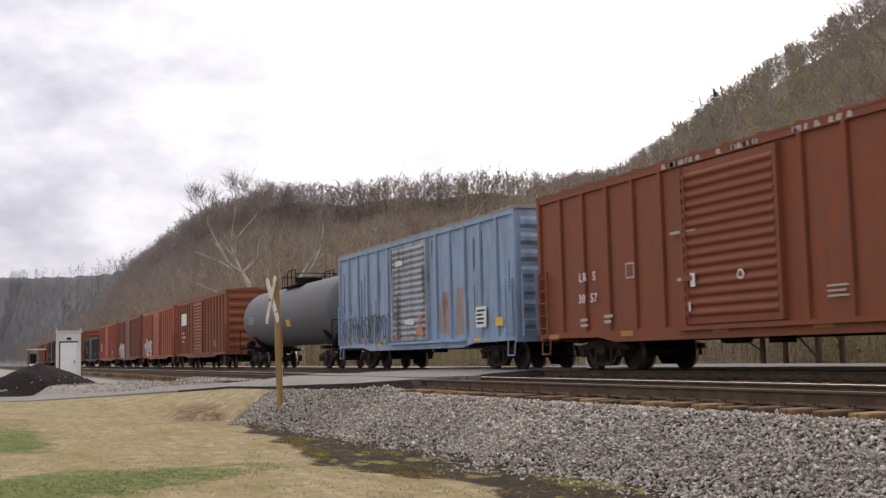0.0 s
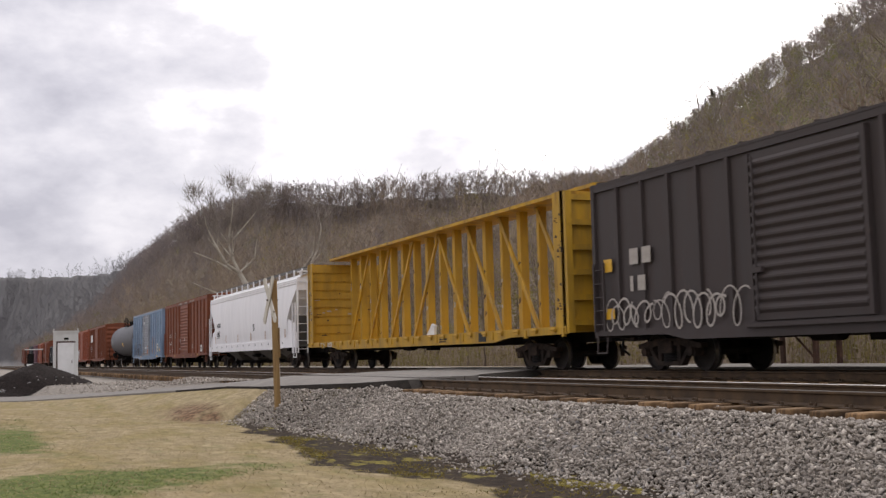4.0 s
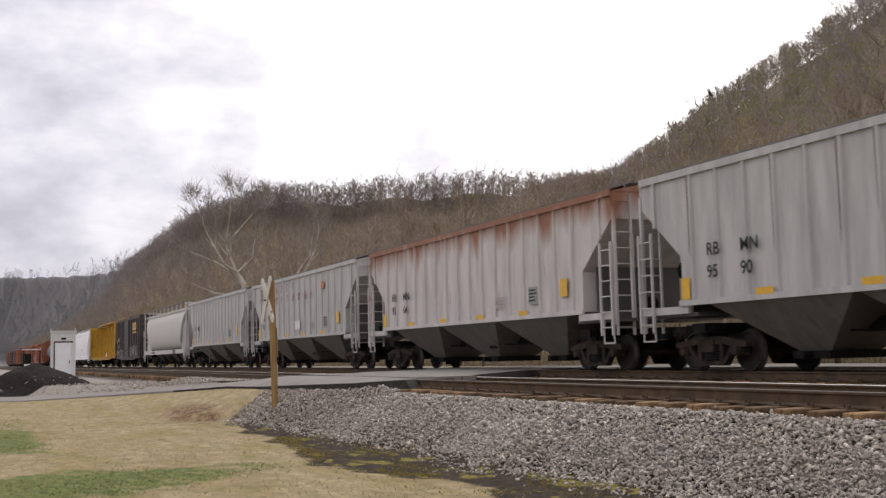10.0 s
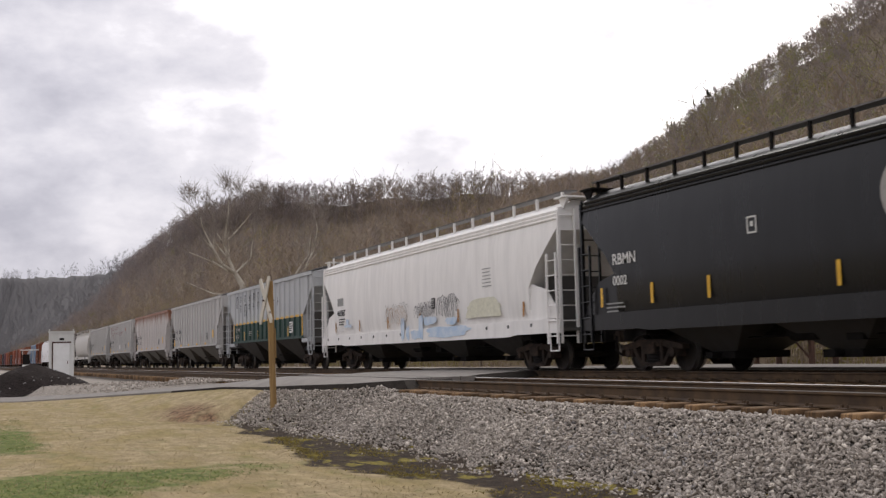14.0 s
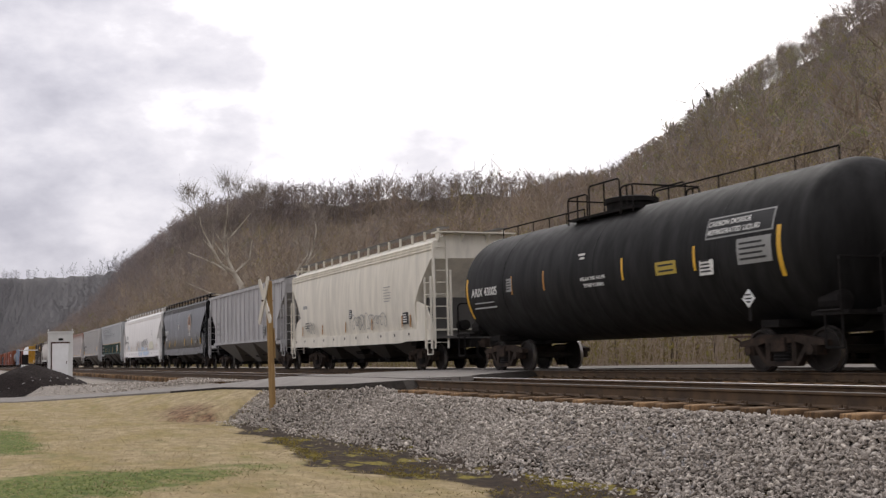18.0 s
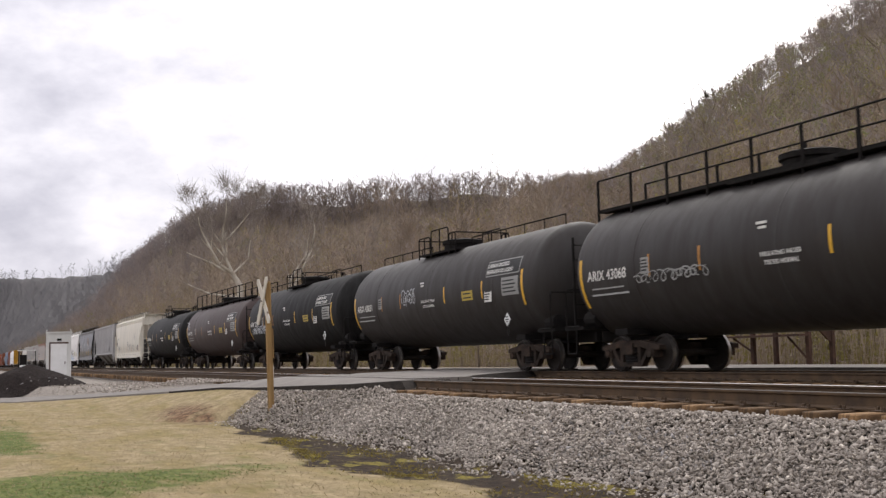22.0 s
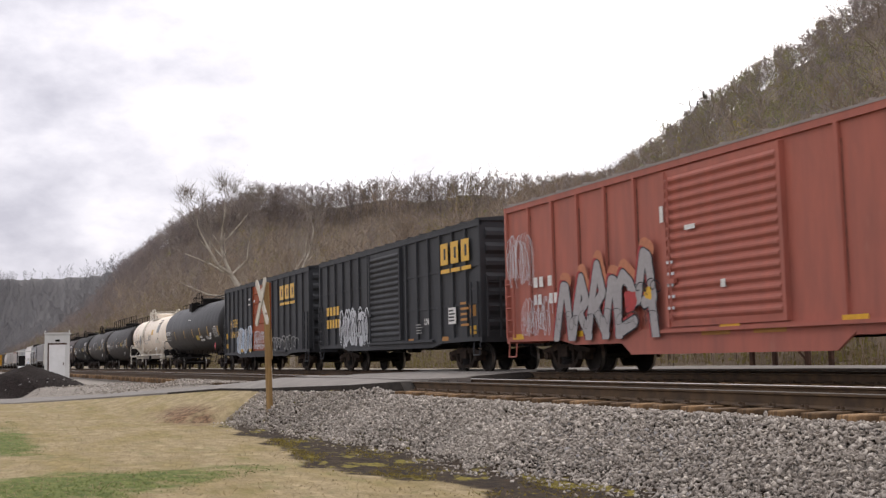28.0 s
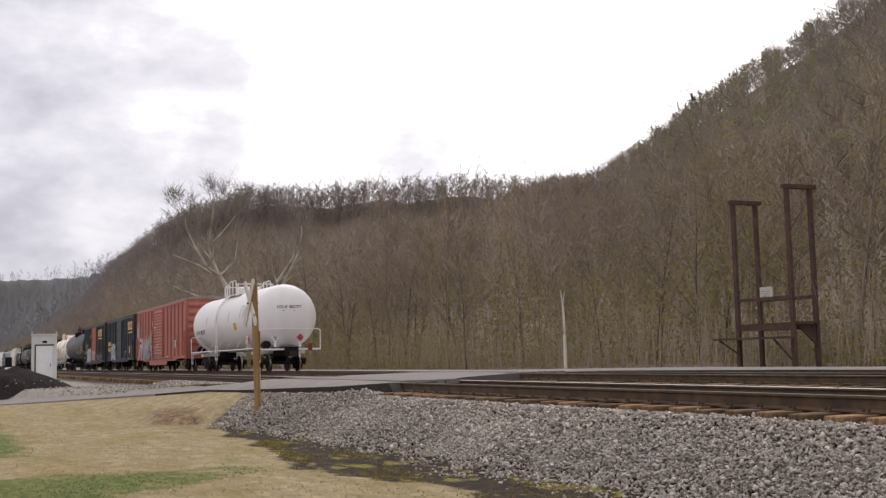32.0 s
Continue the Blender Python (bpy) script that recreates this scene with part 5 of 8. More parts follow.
def panel(car, x, z, w, h, mat, frame_mat=None, y=None):
    """A stencilled data panel: plate, border and a few unreadable lines."""
    yy = -HALF - 0.008 if y is None else y
    p = part("data_panel", box(B(), x, x + w, yy, yy + 0.003, z, z + h), mat, car)
    bm = B()
    for k in range(4):
        box(bm, x + 0.08 * w, x + w * random.uniform(0.6, 0.92), yy - 0.003, yy - 0.001, z + h * (0.16 + 0.2 * k), z + h * (0.26 + 0.2 * k))
    part("panel_print", bm, frame_mat or M["ink"], p)


def small_print(car, x, z, n, w, mat, y=None, gap=0.09, h=0.035):
    bars(car, [(x, z - gap * k, w * random.uniform(0.6, 1.0), h) for k in range(n)], mat, y)


def graffiti(car, x0, x1, z0, z1, n, mat, y=None, w=0.05, seed=1, label=""):
    rng = random.Random(seed)
    for k in range(n):
        a, b = x0 + (x1 - x0) * k / n, x0 + (x1 - x0) * (k + 1) / n
        part("graffiti", squiggle(rng, a, b, z0, z1, 1, B(), -HALF - 0.012 if y is None else y, w), mat, car, label)


def splash(car, rects, mat, y=None, seed=3):
    """Ragged painted areas: (x, z, width, height)."""
    rng = random.Random(seed)
    yy = -HALF - 0.008 if y is None else y
    for x, z, a, b in rects:
        pts, ph = [], rng.uniform(0, 6)
        for k in range(26):
            u = k / 26 * math.tau
            c, d = math.cos(u), math.sin(u)
            q = max(abs(c), abs(d)) ** 0.7
            f = 0.92 + 0.09 * math.sin(3 * u + ph) + 0.06 * math.sin(7 * u + 2 * ph) + rng.uniform(-0.04, 0.04)
            pts.append((x + a / 2 + a / 2 * c / q * f, yy - 0.002 * rng.random(), z + b / 2 + b / 2 * d / q * f))
        bm = B()
        bm.faces.new([bm.verts.new(p) for p in pts])
        part("graffiti", bm, mat, car)


def bubble_letters(car, x0, x1, z0, z1, n, fill, line, glow, seed=4):
    """Fat graffiti letter forms, filled and outlined."""
    rng = random.Random(seed)
    w = (x1 - x0) / n
    for layer, mat, grow, y in ((0, glow, 0.1, -HALF - 0.078), (1, line, 0.045, -HALF - 0.082), (2, fill, 0.0, -HALF - 0.086)):
        r2 = random.Random(seed)
        for i in range(n):
            bm = B()
            for k in range(r2.choice((2, 3))):
                ax, az = x0 + w * (i + r2.uniform(0.2, 0.8)), z0 + (z1 - z0) * r2.uniform(0, 0.25)
                bx, bz = x0 + w * (i + r2.uniform(0.2, 0.9)), z1 - (z1 - z0) * r2.uniform(0, 0.2)
                th = r2.uniform(0.09, 0.14) + grow
                d = Vector((bx - ax, bz - az)).normalized()
                nr = Vector((-d.y, d.x)) * th
                ring = []
                for m in range(14):
                    u = m / 14 * math.tau
                    end = (bx, bz) if math.cos(u) > 0 else (ax, az)
                    ring.append((end[0] + d.x * math.cos(u) * th * 0.8 + nr.x * math.sin(u), y - 0.0012 * k, end[1] + d.y * math.cos(u) * th * 0.8 + nr.y * math.sin(u)))
                bm.faces.new([bm.verts.new(p) for p in ring])
            part("graffiti", bm, mat, car, "silver and red spray-painted letter forms" if layer == 2 else "")


def peaked_letters(car, z0, forms, fill, line, shade, glow):
    """Tall pointed spray-can letters with a cast shade, an outline and a soft halo: (x, width, height, kind)."""
    kinds = {"arch": [[(0.0, 0.0), (0.3, 0.62), (0.52, 1.0), (0.72, 0.98), (0.85, 0.5), (0.95, 0.0)]],
             "split": [[(0.05, 0.0), (0.35, 0.6), (0.6, 1.0), (0.85, 0.62), (0.45, 0.42), (0.95, 0.02)]],
             "hook": [[(0.1, 0.0), (0.15, 0.8), (0.4, 1.0), (0.75, 0.85), (0.98, 0.55)], [(0.3, 0.1), (0.9, 0.22)]],
             "peak": [[(0.1, 0.45), (0.42, 1.0), (0.62, 0.95), (0.8, 0.45), (0.4, 0.4)], [(0.72, 0.42), (0.85, -0.08)]]}
    layers = (("halo", glow, 0.2, 0.03, 0.17, 0.07), ("shade", shade, 0.13, -0.09, 0.07, 0.074), ("outline", line, 0.165, 0, 0, 0.079), ("fill", fill, 0.135, 0, 0, 0.084))
    for layer, mat, th, ox, oz, dy in layers:
        for x, w, h, kind in forms:
            bm = B()
            for k, stroke in enumerate(kinds[kind]):
                pts = [Vector((x + ox + u * w, z0 + oz + v * h)) for u, v in stroke]
                if layer == "halo":
                    pts = [p for p, q in zip(pts, stroke) if q[1] > 0.55]
                for m in range(len(pts) - 1):
                    d = (pts[m + 1] - pts[m]).normalized()
                    base = math.atan2(d.y, d.x)
                    ring = []
                    for c, a0 in ((pts[m + 1], -90), (pts[m], 90)):
                        for j in range(7):
                            a = base + math.radians(a0 + 30 * j)
                            ring.append((c.x + th * math.cos(a), -HALF - dy - 0.0009 * (m + k), max(0.78, c.y + th * math.sin(a))))
                    bm.faces.new([bm.verts.new(p) for p in ring])
            part("graffiti", bm, mat, car, "silver spray-painted letter form with a dark outline" if layer == "fill" else "")


# ---- the train, leading car first ----
def plain_marks(seed, col, patch=None):
    def f(car, L, sill, top):
        random.seed(seed)
        small_print(car, 2.0, 2.3, 3, 1.2, col, gap=0.28, h=0.13)
        small_print(car, L - 3.5, 1.6, 4, 0.8, col)
        if patch:
            part("white_patch", box(B(), 1.7, 3.6, -HALF - 0.012, -HALF - 0.006, 2.9, 3.7), M["white_mark"], car)
    return f


def dirty_marks(car, L, sill, top):
    small_print(car, 2.0, 2.2, 2, 1.0, M["pale_mark"], gap=0.28, h=0.13)
    graffiti(car, 1.0, 5.5, 0.95, 2.2, 4, M["white_spray"], w=0.12, seed=9)


P["far_purple"] = paint("faded_purple_boxcar_paint", (0.14, 0.06, 0.08), 0.3, 0.3)
for s_, l_, p_ in ((-250, 16, "brown_box"), (-233, 15.8, "oxide"), (-216, 16, "csx_blue"), (-199, 15.8, "far_purple"), (-182, 16, "oxide_b"), (-165.5, 15.6, "oxide")):
    boxcar(s_, l_, P[p_], "weathered dull red and brown boxcar far up the line", marks=plain_marks(int(-s_), M["pale_mark"]))
boxcar(-148, 15.6, P["csx_blue"], "dark grimy boxcar far up the line", top=3.4, marks=plain_marks(5, M["grey_mark"]))
boxcar(-131.2, 15.6, P["oxide_b"], "red boxcar with a pale vertical stencil", marks=plain_marks(6, M["white_mark"]))
boxcar(-114.4, 15.6, P["brown_box"], "brown boxcar with pale spray paint along its foot", marks=dirty_marks)
boxcar(-97.4, 15.6, P["oxide_b"], "red boxcar with pale stencils and a shut door", marks=dirty_marks)
boxcar(-80.2, 16.2, P["oxide"], "oxide red boxcar with a white patch", ribs=18, marks=plain_marks(8, M["pale_mark"], True))


def first_tank_marks(car, L, r, zc):
    tank_patch(car, 9.2, 9.9, zc - 0.62, zc - 0.3, zc, r, M["yellow_mark"], "yellow_label")
    small_print(car, 2.0, 2.6, 3, 1.3, M["grey_mark"], -r - 0.02, 0.14, 0.07)


tank_car(-60.6, 16.6, 1.5, 2.6, paint("grey_black_tank_paint", (0.11, 0.11, 0.12), 0.25, 0.3), "dark grey tank car with a yellow label", marks=first_tank_marks, side_ladder=False)


def blue_marks(car, L, sill, top):
    graffiti(car, 0.5, 6.0, 0.9, 2.0, 9, M["black_spray"], w=0.045, seed=12)
    splash(car, [(0.6, 0.9, 0.9, 0.5), (2.2, 0.9, 1.1, 0.35), (4.2, 0.92, 1.3, 0.3)], M["silver_spray"], -HALF + 0.062, 13)
    splash(car, [(10.2, 1.0, 0.9, 1.5), (11.4, 0.95, 1.1, 1.6)], paint("exposed_rusty_primer", (0.3, 0.24, 0.22), 0.6, 0.4), -HALF - 0.002 + 0.07, 5)
    splash(car, [(6.5, 1.05, 0.5, 0.22), (8.5, 1.1, 0.6, 0.4), (8.7, 1.6, 0.3, 0.2)], M["orange_spray"], -HALF - 0.07, 6)
    splash(car, [(6.6, 3.55, 0.8, 0.22), (7.4, 1.5, 1.0, 0.2)], M["white_spray"], -HALF - 0.074, 7)
    tape(car, [L - 1.3], 1.25, 1.5, w=0.5)
    # long dark runs where the paint has peeled to steel
    rng = random.Random(44)
    run = flat_mat("dark_peeled_streak", (0.07, 0.075, 0.085))
    bare = flat_mat("bare_grey_primer", (0.4, 0.4, 0.41))
    for k in range(24):
        x = rng.uniform(0.3, L - 0.4)
        on_door = 6.0 < x < 9.5
        z1, ln, w = rng.uniform(2.4, 4.2), rng.uniform(0.5, 2.2), rng.uniform(0.02, 0.07)
        z0 = max(1.0, z1 - ln)
        bm = prism(B(), [(x - w, z0 + 0.1), (x, z0), (x + w * 0.6, z0 + 0.2), (x + w, z1), (x - w * 0.7, z1 + 0.05)], "y", -0.002, 0.002)
        part("peeled_streak", bm, bare if k % 4 == 0 else run, car, at=(0, -HALF - 0.09 if on_door else -HALF + 0.062, 0))
    tape(car, [4.4, 12.9], 0.85, 0.95, w=0.5)
    panel(car, L - 2.6, 1.25, 0.7, 0.6, M["white_mark"])
    small_print(car, 1.4, 2.0, 3, 0.9, M["grey_mark"], gap=0.2, h=0.1)


boxcar(-42.7, 15.7, P["blue"], "faded light blue boxcar with peeling paint and rust", ribs=14, door=(6.1, 9.4), door_mat=paint("chalky_grey_blue_door_paint", (0.34, 0.37, 0.41), 0.8, 0.4, rust_col=(0.15, 0.14, 0.14)), roof=P["roof_grey"], marks=blue_marks)


def lrs_marks(car, L, sill, top):
    lettering(car, "LR  S", 2.1, 2.17, 0.3, M["white_mark"], spacing=1.25)
    lettering(car, "30  57", 2.05, 1.65, 0.3, M["white_mark"], spacing=1.15)
    for x, z, w, h in ((4.2, 2.1, 0.35, 0.36),):
        part("stencil_box", box(B(), x, x + w, -HALF - 0.01, -HALF - 0.004, z, z + h), M["pale_mark"], car)
        part("stencil_box_inside", box(B(), x + 0.04, x + w - 0.04, -HALF - 0.014, -HALF - 0.011, z + 0.04, z + h - 0.04), P["oxide"], car)
    small_print(car, 2.1, 1.2, 2, 0.45, M["pale_mark"], gap=0.13, h=0.07)
    small_print(car, 3.2, 1.25, 2, 0.4, M["pale_mark"], gap=0.13, h=0.07)
    bars(car, [(6.0, 2.9, 0.9, 0.06), (6.2, 1.9, 0.6, 0.07)], M["pale_mark"], -HALF - 0.02)
    bars(car, [(6.75, 1.75, 0.16, 0.28), (6.6, 1.25, 0.12, 0.2)], M["white_mark"], -HALF - 0.09)
    bm = lathe(B(), [(-0.004, 0.05), (-0.004, 0.1), (0.004, 0.1), (0.004, 0.05)], "y", 20)
    o = part("painted_ring", bm, M["white_mark"], car, at=(8.35, -HALF - 0.072, 1.9))
    part("ring_middle", lathe(B(), [(-0.003, 0.01), (-0.003, 0.06), (0.003, 0.06), (0.003, 0.01)], "y", 16), P["oxide"], o, at=(0, -0.008, 0))
    rng = random.Random(77)
    for k in range(34):
        x = rng.uniform(5.6, 11.4)
        bm = prism(B(), [(x, 4.36), (x + rng.uniform(0.05, 0.16), 4.35), (x + 0.1, 4.46), (x + 0.02, 4.47)], "y", -HALF - 0.004, -HALF + 0.012)
        part("peeled_patch", bm, M["pale_mark"], car)
    panel(car, 13.5, 1.05, 0.6, 0.42, M["white_mark"])
    tape(car, [0.5, 3.9, 7.3, 10.2, 12.3], 0.8, 0.92, w=0.5, mat=M["orange_mark"])
    small_print(car, 10.6, 1.5, 3, 0.6, M["pale_mark"])


boxcar(-25.65, 15.7, P["oxide"], "oxide red ribbed boxcar with a corrugated sliding door", ribs=14, door=(6.4, 9.5), top=4.47, marks=lrs_marks)


def white_h_marks(lines, sub=None, extra=None):
    def f(car, L):
        for txt, x, z, sz in lines:
            lettering(car, txt, x, z, sz, M["ink"])
        tape(car, [1.75, 4.6, 7.6, 10.6, 13.6, L - 1.95], 1.45, 1.85, -HALF - 0.01, 0.09, M["orange_mark"])
        small_print(car, 2.2, 1.95, 3, 0.8, M["ink"], gap=0.1, h=0.04)
        small_print(car, L - 4.4, 2.9, 6, 0.7, M["grey_mark"], gap=0.1, h=0.025)
        panel(car, L - 8.2, 1.95, 0.32, 0.34, M["ink"], M["white_mark"])
        bars(car, [(0.7 + 1.35 * k, 1.16, 0.1, 0.09) for k in range(int(L / 1.4))], M["ink"], -HALF - 0.005, "sill_marks")
        if extra:
            extra(car, L)
    return f


round_hopper(-9.2, 19.3, P["hopper_white"], "clean white smooth-sided covered hopper", P["chute"], marks=white_h_marks([("HCBX", 2.25, 2.36, 0.36), ("1463", 2.3, 1.9, 0.34)]), sill_col=P["hopper_white"])
centre_beam(12.07, 22.55, P["yellow"], P["csx_brown"], P["plank"])


def yellow_blocks(car, x, z, w, h, y=None):
    """A three-piece painted emblem as plain shapes with a bar beneath."""
    yy = -HALF - 0.006 if y is None else y
    for k in range(3):
        bm = B()
        a = x + k * w / 3
        box(bm, a, a + w / 3 * 0.72, yy - 0.003, yy, z + 0.28 * h, z + h)
        part("emblem_block", bm, M["yellow_mark"], car)
        part("emblem_hole", box(B(), a + w * 0.11, a + w * 0.17, yy - 0.006, yy - 0.004, z + 0.45 * h, z + 0.82 * h), P["csx_blue"], car)
        part("emblem_bar", box(B(), a, a + w / 3 * 0.86, yy - 0.003, yy, z, z + 0.13 * h), M["yellow_mark"], car)


def csx1_marks(car, L, sill, top):
    yellow_blocks(car, 11.3, 3.0, 2.4, 0.9)
    bars(car, [(1.6, 2.4, 0.34, 0.36), (2.1, 2.4, 0.34, 0.36), (1.6, 1.8, 0.12, 0.34), (1.9, 1.8, 0.3, 0.34)], M["pale_mark"], None, "faded_lettering")
    graffiti(car, 0.6, 5.6, 0.9, 1.7, 8, M["pale_mark"], w=0.045, seed=21)
    graffiti(car, 9.5, 14.5, 0.9, 1.9, 9, M["pale_mark"], w=0.045, seed=22)
    tape(car, [0.5], 2.3, 2.6, w=0.35)
    tape(car, [0.5, L - 0.9], 1.2, 1.45, w=0.4)
    tape(car, [L - 0.9], 2.0, 2.3, w=0.3, mat=M["orange_mark"])


boxcar(36.0, 15.4, P["csx_brown"], "grimy brownish black boxcar with yellow emblem and pale graffiti", ribs=15, door=(5.8, 8.9), top=4.38, marks=csx1_marks)


def acf_car(s, L):
    """A rounded teardrop-sided covered hopper with long sloping end cut-outs."""
    car = new_car("covered_hopper", s, "dusty grey round-sided covered hopper with roof railings", "hopper car", "cars of the freight train")
    sec = [(1.05, 1.3), (1.3, 1.42), (1.47, 1.7), (1.56, 2.1), (1.585, 2.6), (1.57, 3.1), (1.5, 3.55), (1.38, 3.85), (1.2, 4.05), (0.9, 4.2), (0.4, 4.3)]
    part("body", hopper_shell(L, sec, 2.5, 1.5, 3.95, 0.75), P["acf"], car, smooth=True)
    for y in (-HALF, HALF - 0.05):
        part("side_sill", prism(B(), [(0, 1.0), (0, 1.36), (1.5, 1.3), (L - 1.5, 1.3), (L, 1.36), (L, 1.0)], "y", y, y + 0.05), P["acf"], car)
        for x0, sg in ((0.0, 1), (L, -1)):
            part("end_plate", prism(B(), [(x0 + sg * 0.25, 1.3), (x0 + sg * 2.6, 1.3), (x0 + sg * 1.6, 2.9), (x0 + sg * 0.95, 3.9), (x0 + sg * 0.75, 3.9), (x0 + sg * 0.55, 2.6)], "y", y * 0.86, y * 0.86 + 0.04), P["acf"], car, "triangular end bracing plate")
    for x0, sg in ((0.0, 1), (L, -1)):
        part("end_panel", box(B(), *sorted((x0 + sg * 0.7, x0 + sg * 0.74)), -1.25, 1.25, 1.1, 3.95), P["acf"], car)
        part("end_opening", lathe(B(), [(x0 + sg * 0.655, 0.02), (x0 + sg * 0.66, 0.24), (x0 + sg * 0.69, 0.24), (x0 + sg * 0.695, 0.02)], "x", 18, (0, -0.75, 1.6)), M["black_steel"], car)
        part("end_opening", lathe(B(), [(x0 + sg * 0.655, 0.02), (x0 + sg * 0.66, 0.24), (x0 + sg * 0.69, 0.24), (x0 + sg * 0.695, 0.02)], "x", 18, (0, 0.75, 1.6)), M["black_steel"], car)
        part("roof_end_cap", box(B(), *sorted((x0 + sg * 0.02, x0 + sg * 0.8)), -1.3, 1.3, 4.35, 4.43), P["acf"], car)
    part("eave_rail", box(B(), 0.6, L - 0.6, -1.42, -1.34, 3.95, 4.08), P["acf"], car)
    chutes(car, L, 4, 1.2, P["chute_dark"], 2.8, 1.25, 0.3)
    hopper_ends(car, L, P["acf"], 1.3, 4.1, P["end_dark"], 4.2)
    running_board(car, L, 4.16, P["acf"], 1.2, 11, 0.4)
    under(car, L, 0.82, (2.2, 2.2))
    bars(car, [(1.6, 2.35, 0.5, 0.16), (1.6, 2.08, 0.8, 0.16)], M["grey_mark"], -HALF - 0.012)
    bars(car, [(3.9 + 0.34 * k, 1.08, 0.22, 0.14) for k in range(5)], M["ink"], -HALF - 0.004)
    bars(car, [(13.4 + 0.3 * k, 1.04, 0.2, 0.26) for k in range(4)] + [(13.5, 1.0, 0.9, 0.05)], M["ink"], -HALF - 0.004)
    return car


acf_car(54.0, 18.3)


def letter_shapes(car, x0, z, n, dx, size, mat, tall=(), y=None, seed=2):
    """A company name as plain slanted frames of letter size, one to a panel."""
    rng = random.Random(seed)
    yy = -HALF - 0.006 if y is None else y
    for k in range(n):
        hh = size * (1.75 if k in tall else 1)
        a, zz, w, t = x0 + dx * k, z - (0.42 * hh if k in tall else 0), 0.52 * hh, 0.085 * hh ** 0.5
        lean = 0.14 * hh
        bm = B()
        prism(bm, [(a, zz), (a + t, zz), (a + t + lean, zz + hh), (a + lean, zz + hh)], "y", yy, yy + 0.003)
        if rng.random() < 0.75:
            prism(bm, [(a + w, zz), (a + w + t, zz), (a + w + t + lean, zz + hh), (a + w + lean, zz + hh)], "y", yy - 0.0005, yy + 0.0025)
        if rng.random() < 0.7:
            prism(bm, [(a + lean, zz + hh - t), (a + w + lean, zz + hh - t), (a + w + lean, zz + hh), (a + lean, zz + hh)], "y", yy - 0.001, yy + 0.002)
        else:
            prism(bm, [(a + lean / 2, zz + hh / 2 - t / 2), (a + w + lean / 2, zz + hh / 2 - t / 2), (a + w + lean / 2, zz + hh / 2 + t / 2), (a + lean / 2, zz + hh / 2 + t / 2)], "y", yy - 0.001, yy + 0.002)
        part("letter_shape", bm, mat, car)


def rb_marks(num, brand=None, patch=False, tone=None):
    def f(car, L):
        tone_ = tone or M["ink"]
        lettering(car, "RB", 2.45, 2.35, 0.36, tone_)
        lettering(car, "MN", 3.5, 2.35, 0.36, tone_)
        lettering(car, num[:2], 2.45, 1.9, 0.36, tone_)
        lettering(car, num[2:], 3.5, 1.9, 0.36, tone_)
        tape(car, [1.56], 1.5, 1.95, -HALF - 0.004, 0.28)
        tape(car, [3.9, 6.6, 9.3, 12.0], 1.47, 1.6, -HALF - 0.004, 0.5)
        tape(car, [L - 2.5], 1.85, 2.3, -HALF - 0.004, 0.35)
        panel(car, L - 4.2, 1.75, 0.5, 0.45, M["grey_mark"])
        # run-off grime beside the posts, with the posts' shadow painted into the streaks
        rng = random.Random(int(num))
        for i in range(16):
            x, w = 1.5 + (L - 3) * (i + 0.5) / 16 - rng.uniform(0.07, 0.12), rng.uniform(0.012, 0.035)
            z0 = rng.uniform(1.6, 3.3)
            bm = prism(B(), [(x - w * 0.3, z0), (x + w * 0.5, z0 + 0.3), (x + w, 4.05), (x - w, 4.05)], "y", -HALF + 0.052, -HALF + 0.056)
            part("grime_streak", bm, M["grime"] if i % 5 else M["rust_run"], car)
        small_print(car, L - 6.2, 2.0, 4, 0.7, M["pale_mark"])
        if brand:
            letter_shapes(car, 2.0, 3.55, 7, 0.96, 0.34, brand, (0,), seed=3)
            letter_shapes(car, 3.0, 3.05, 9, 0.96, 0.34, brand, (1,), seed=4)
            part("emblem_plate", box(B(), 12.2, 12.6, -HALF - 0.006, -HALF - 0.002, 3.35, 3.65), M["orange_spray"], car)
        if patch:
            part("white_patch", box(B(), 8.2, 9.0, -HALF - 0.006, -HALF - 0.002, 1.75, 2.15), M["white_mark"], car)
    return f


for s_, l_, p_, mk_, lab_ in ((73.2, 16.6, "grey_h", rb_marks("9521"), "weathered grey ribbed covered hopper with yellow reflectors"), (90.9, 16.7, "grey_h", rb_marks("9533", M["red_mark"], True), "grey ribbed covered hopper with faded dark red lettering"),
                             (109.0, 16.8, "grey_r", rb_marks("9564"), "grey ribbed covered hopper badly rusted along its top"), (126.85, 16.8, "grey_h", rb_marks("9590"), "grey ribbed covered hopper with black numbers")):
    ribbed_hopper(s_, l_, P[p_], lab_, P["end_dark"], P["chute"], marks=mk_)


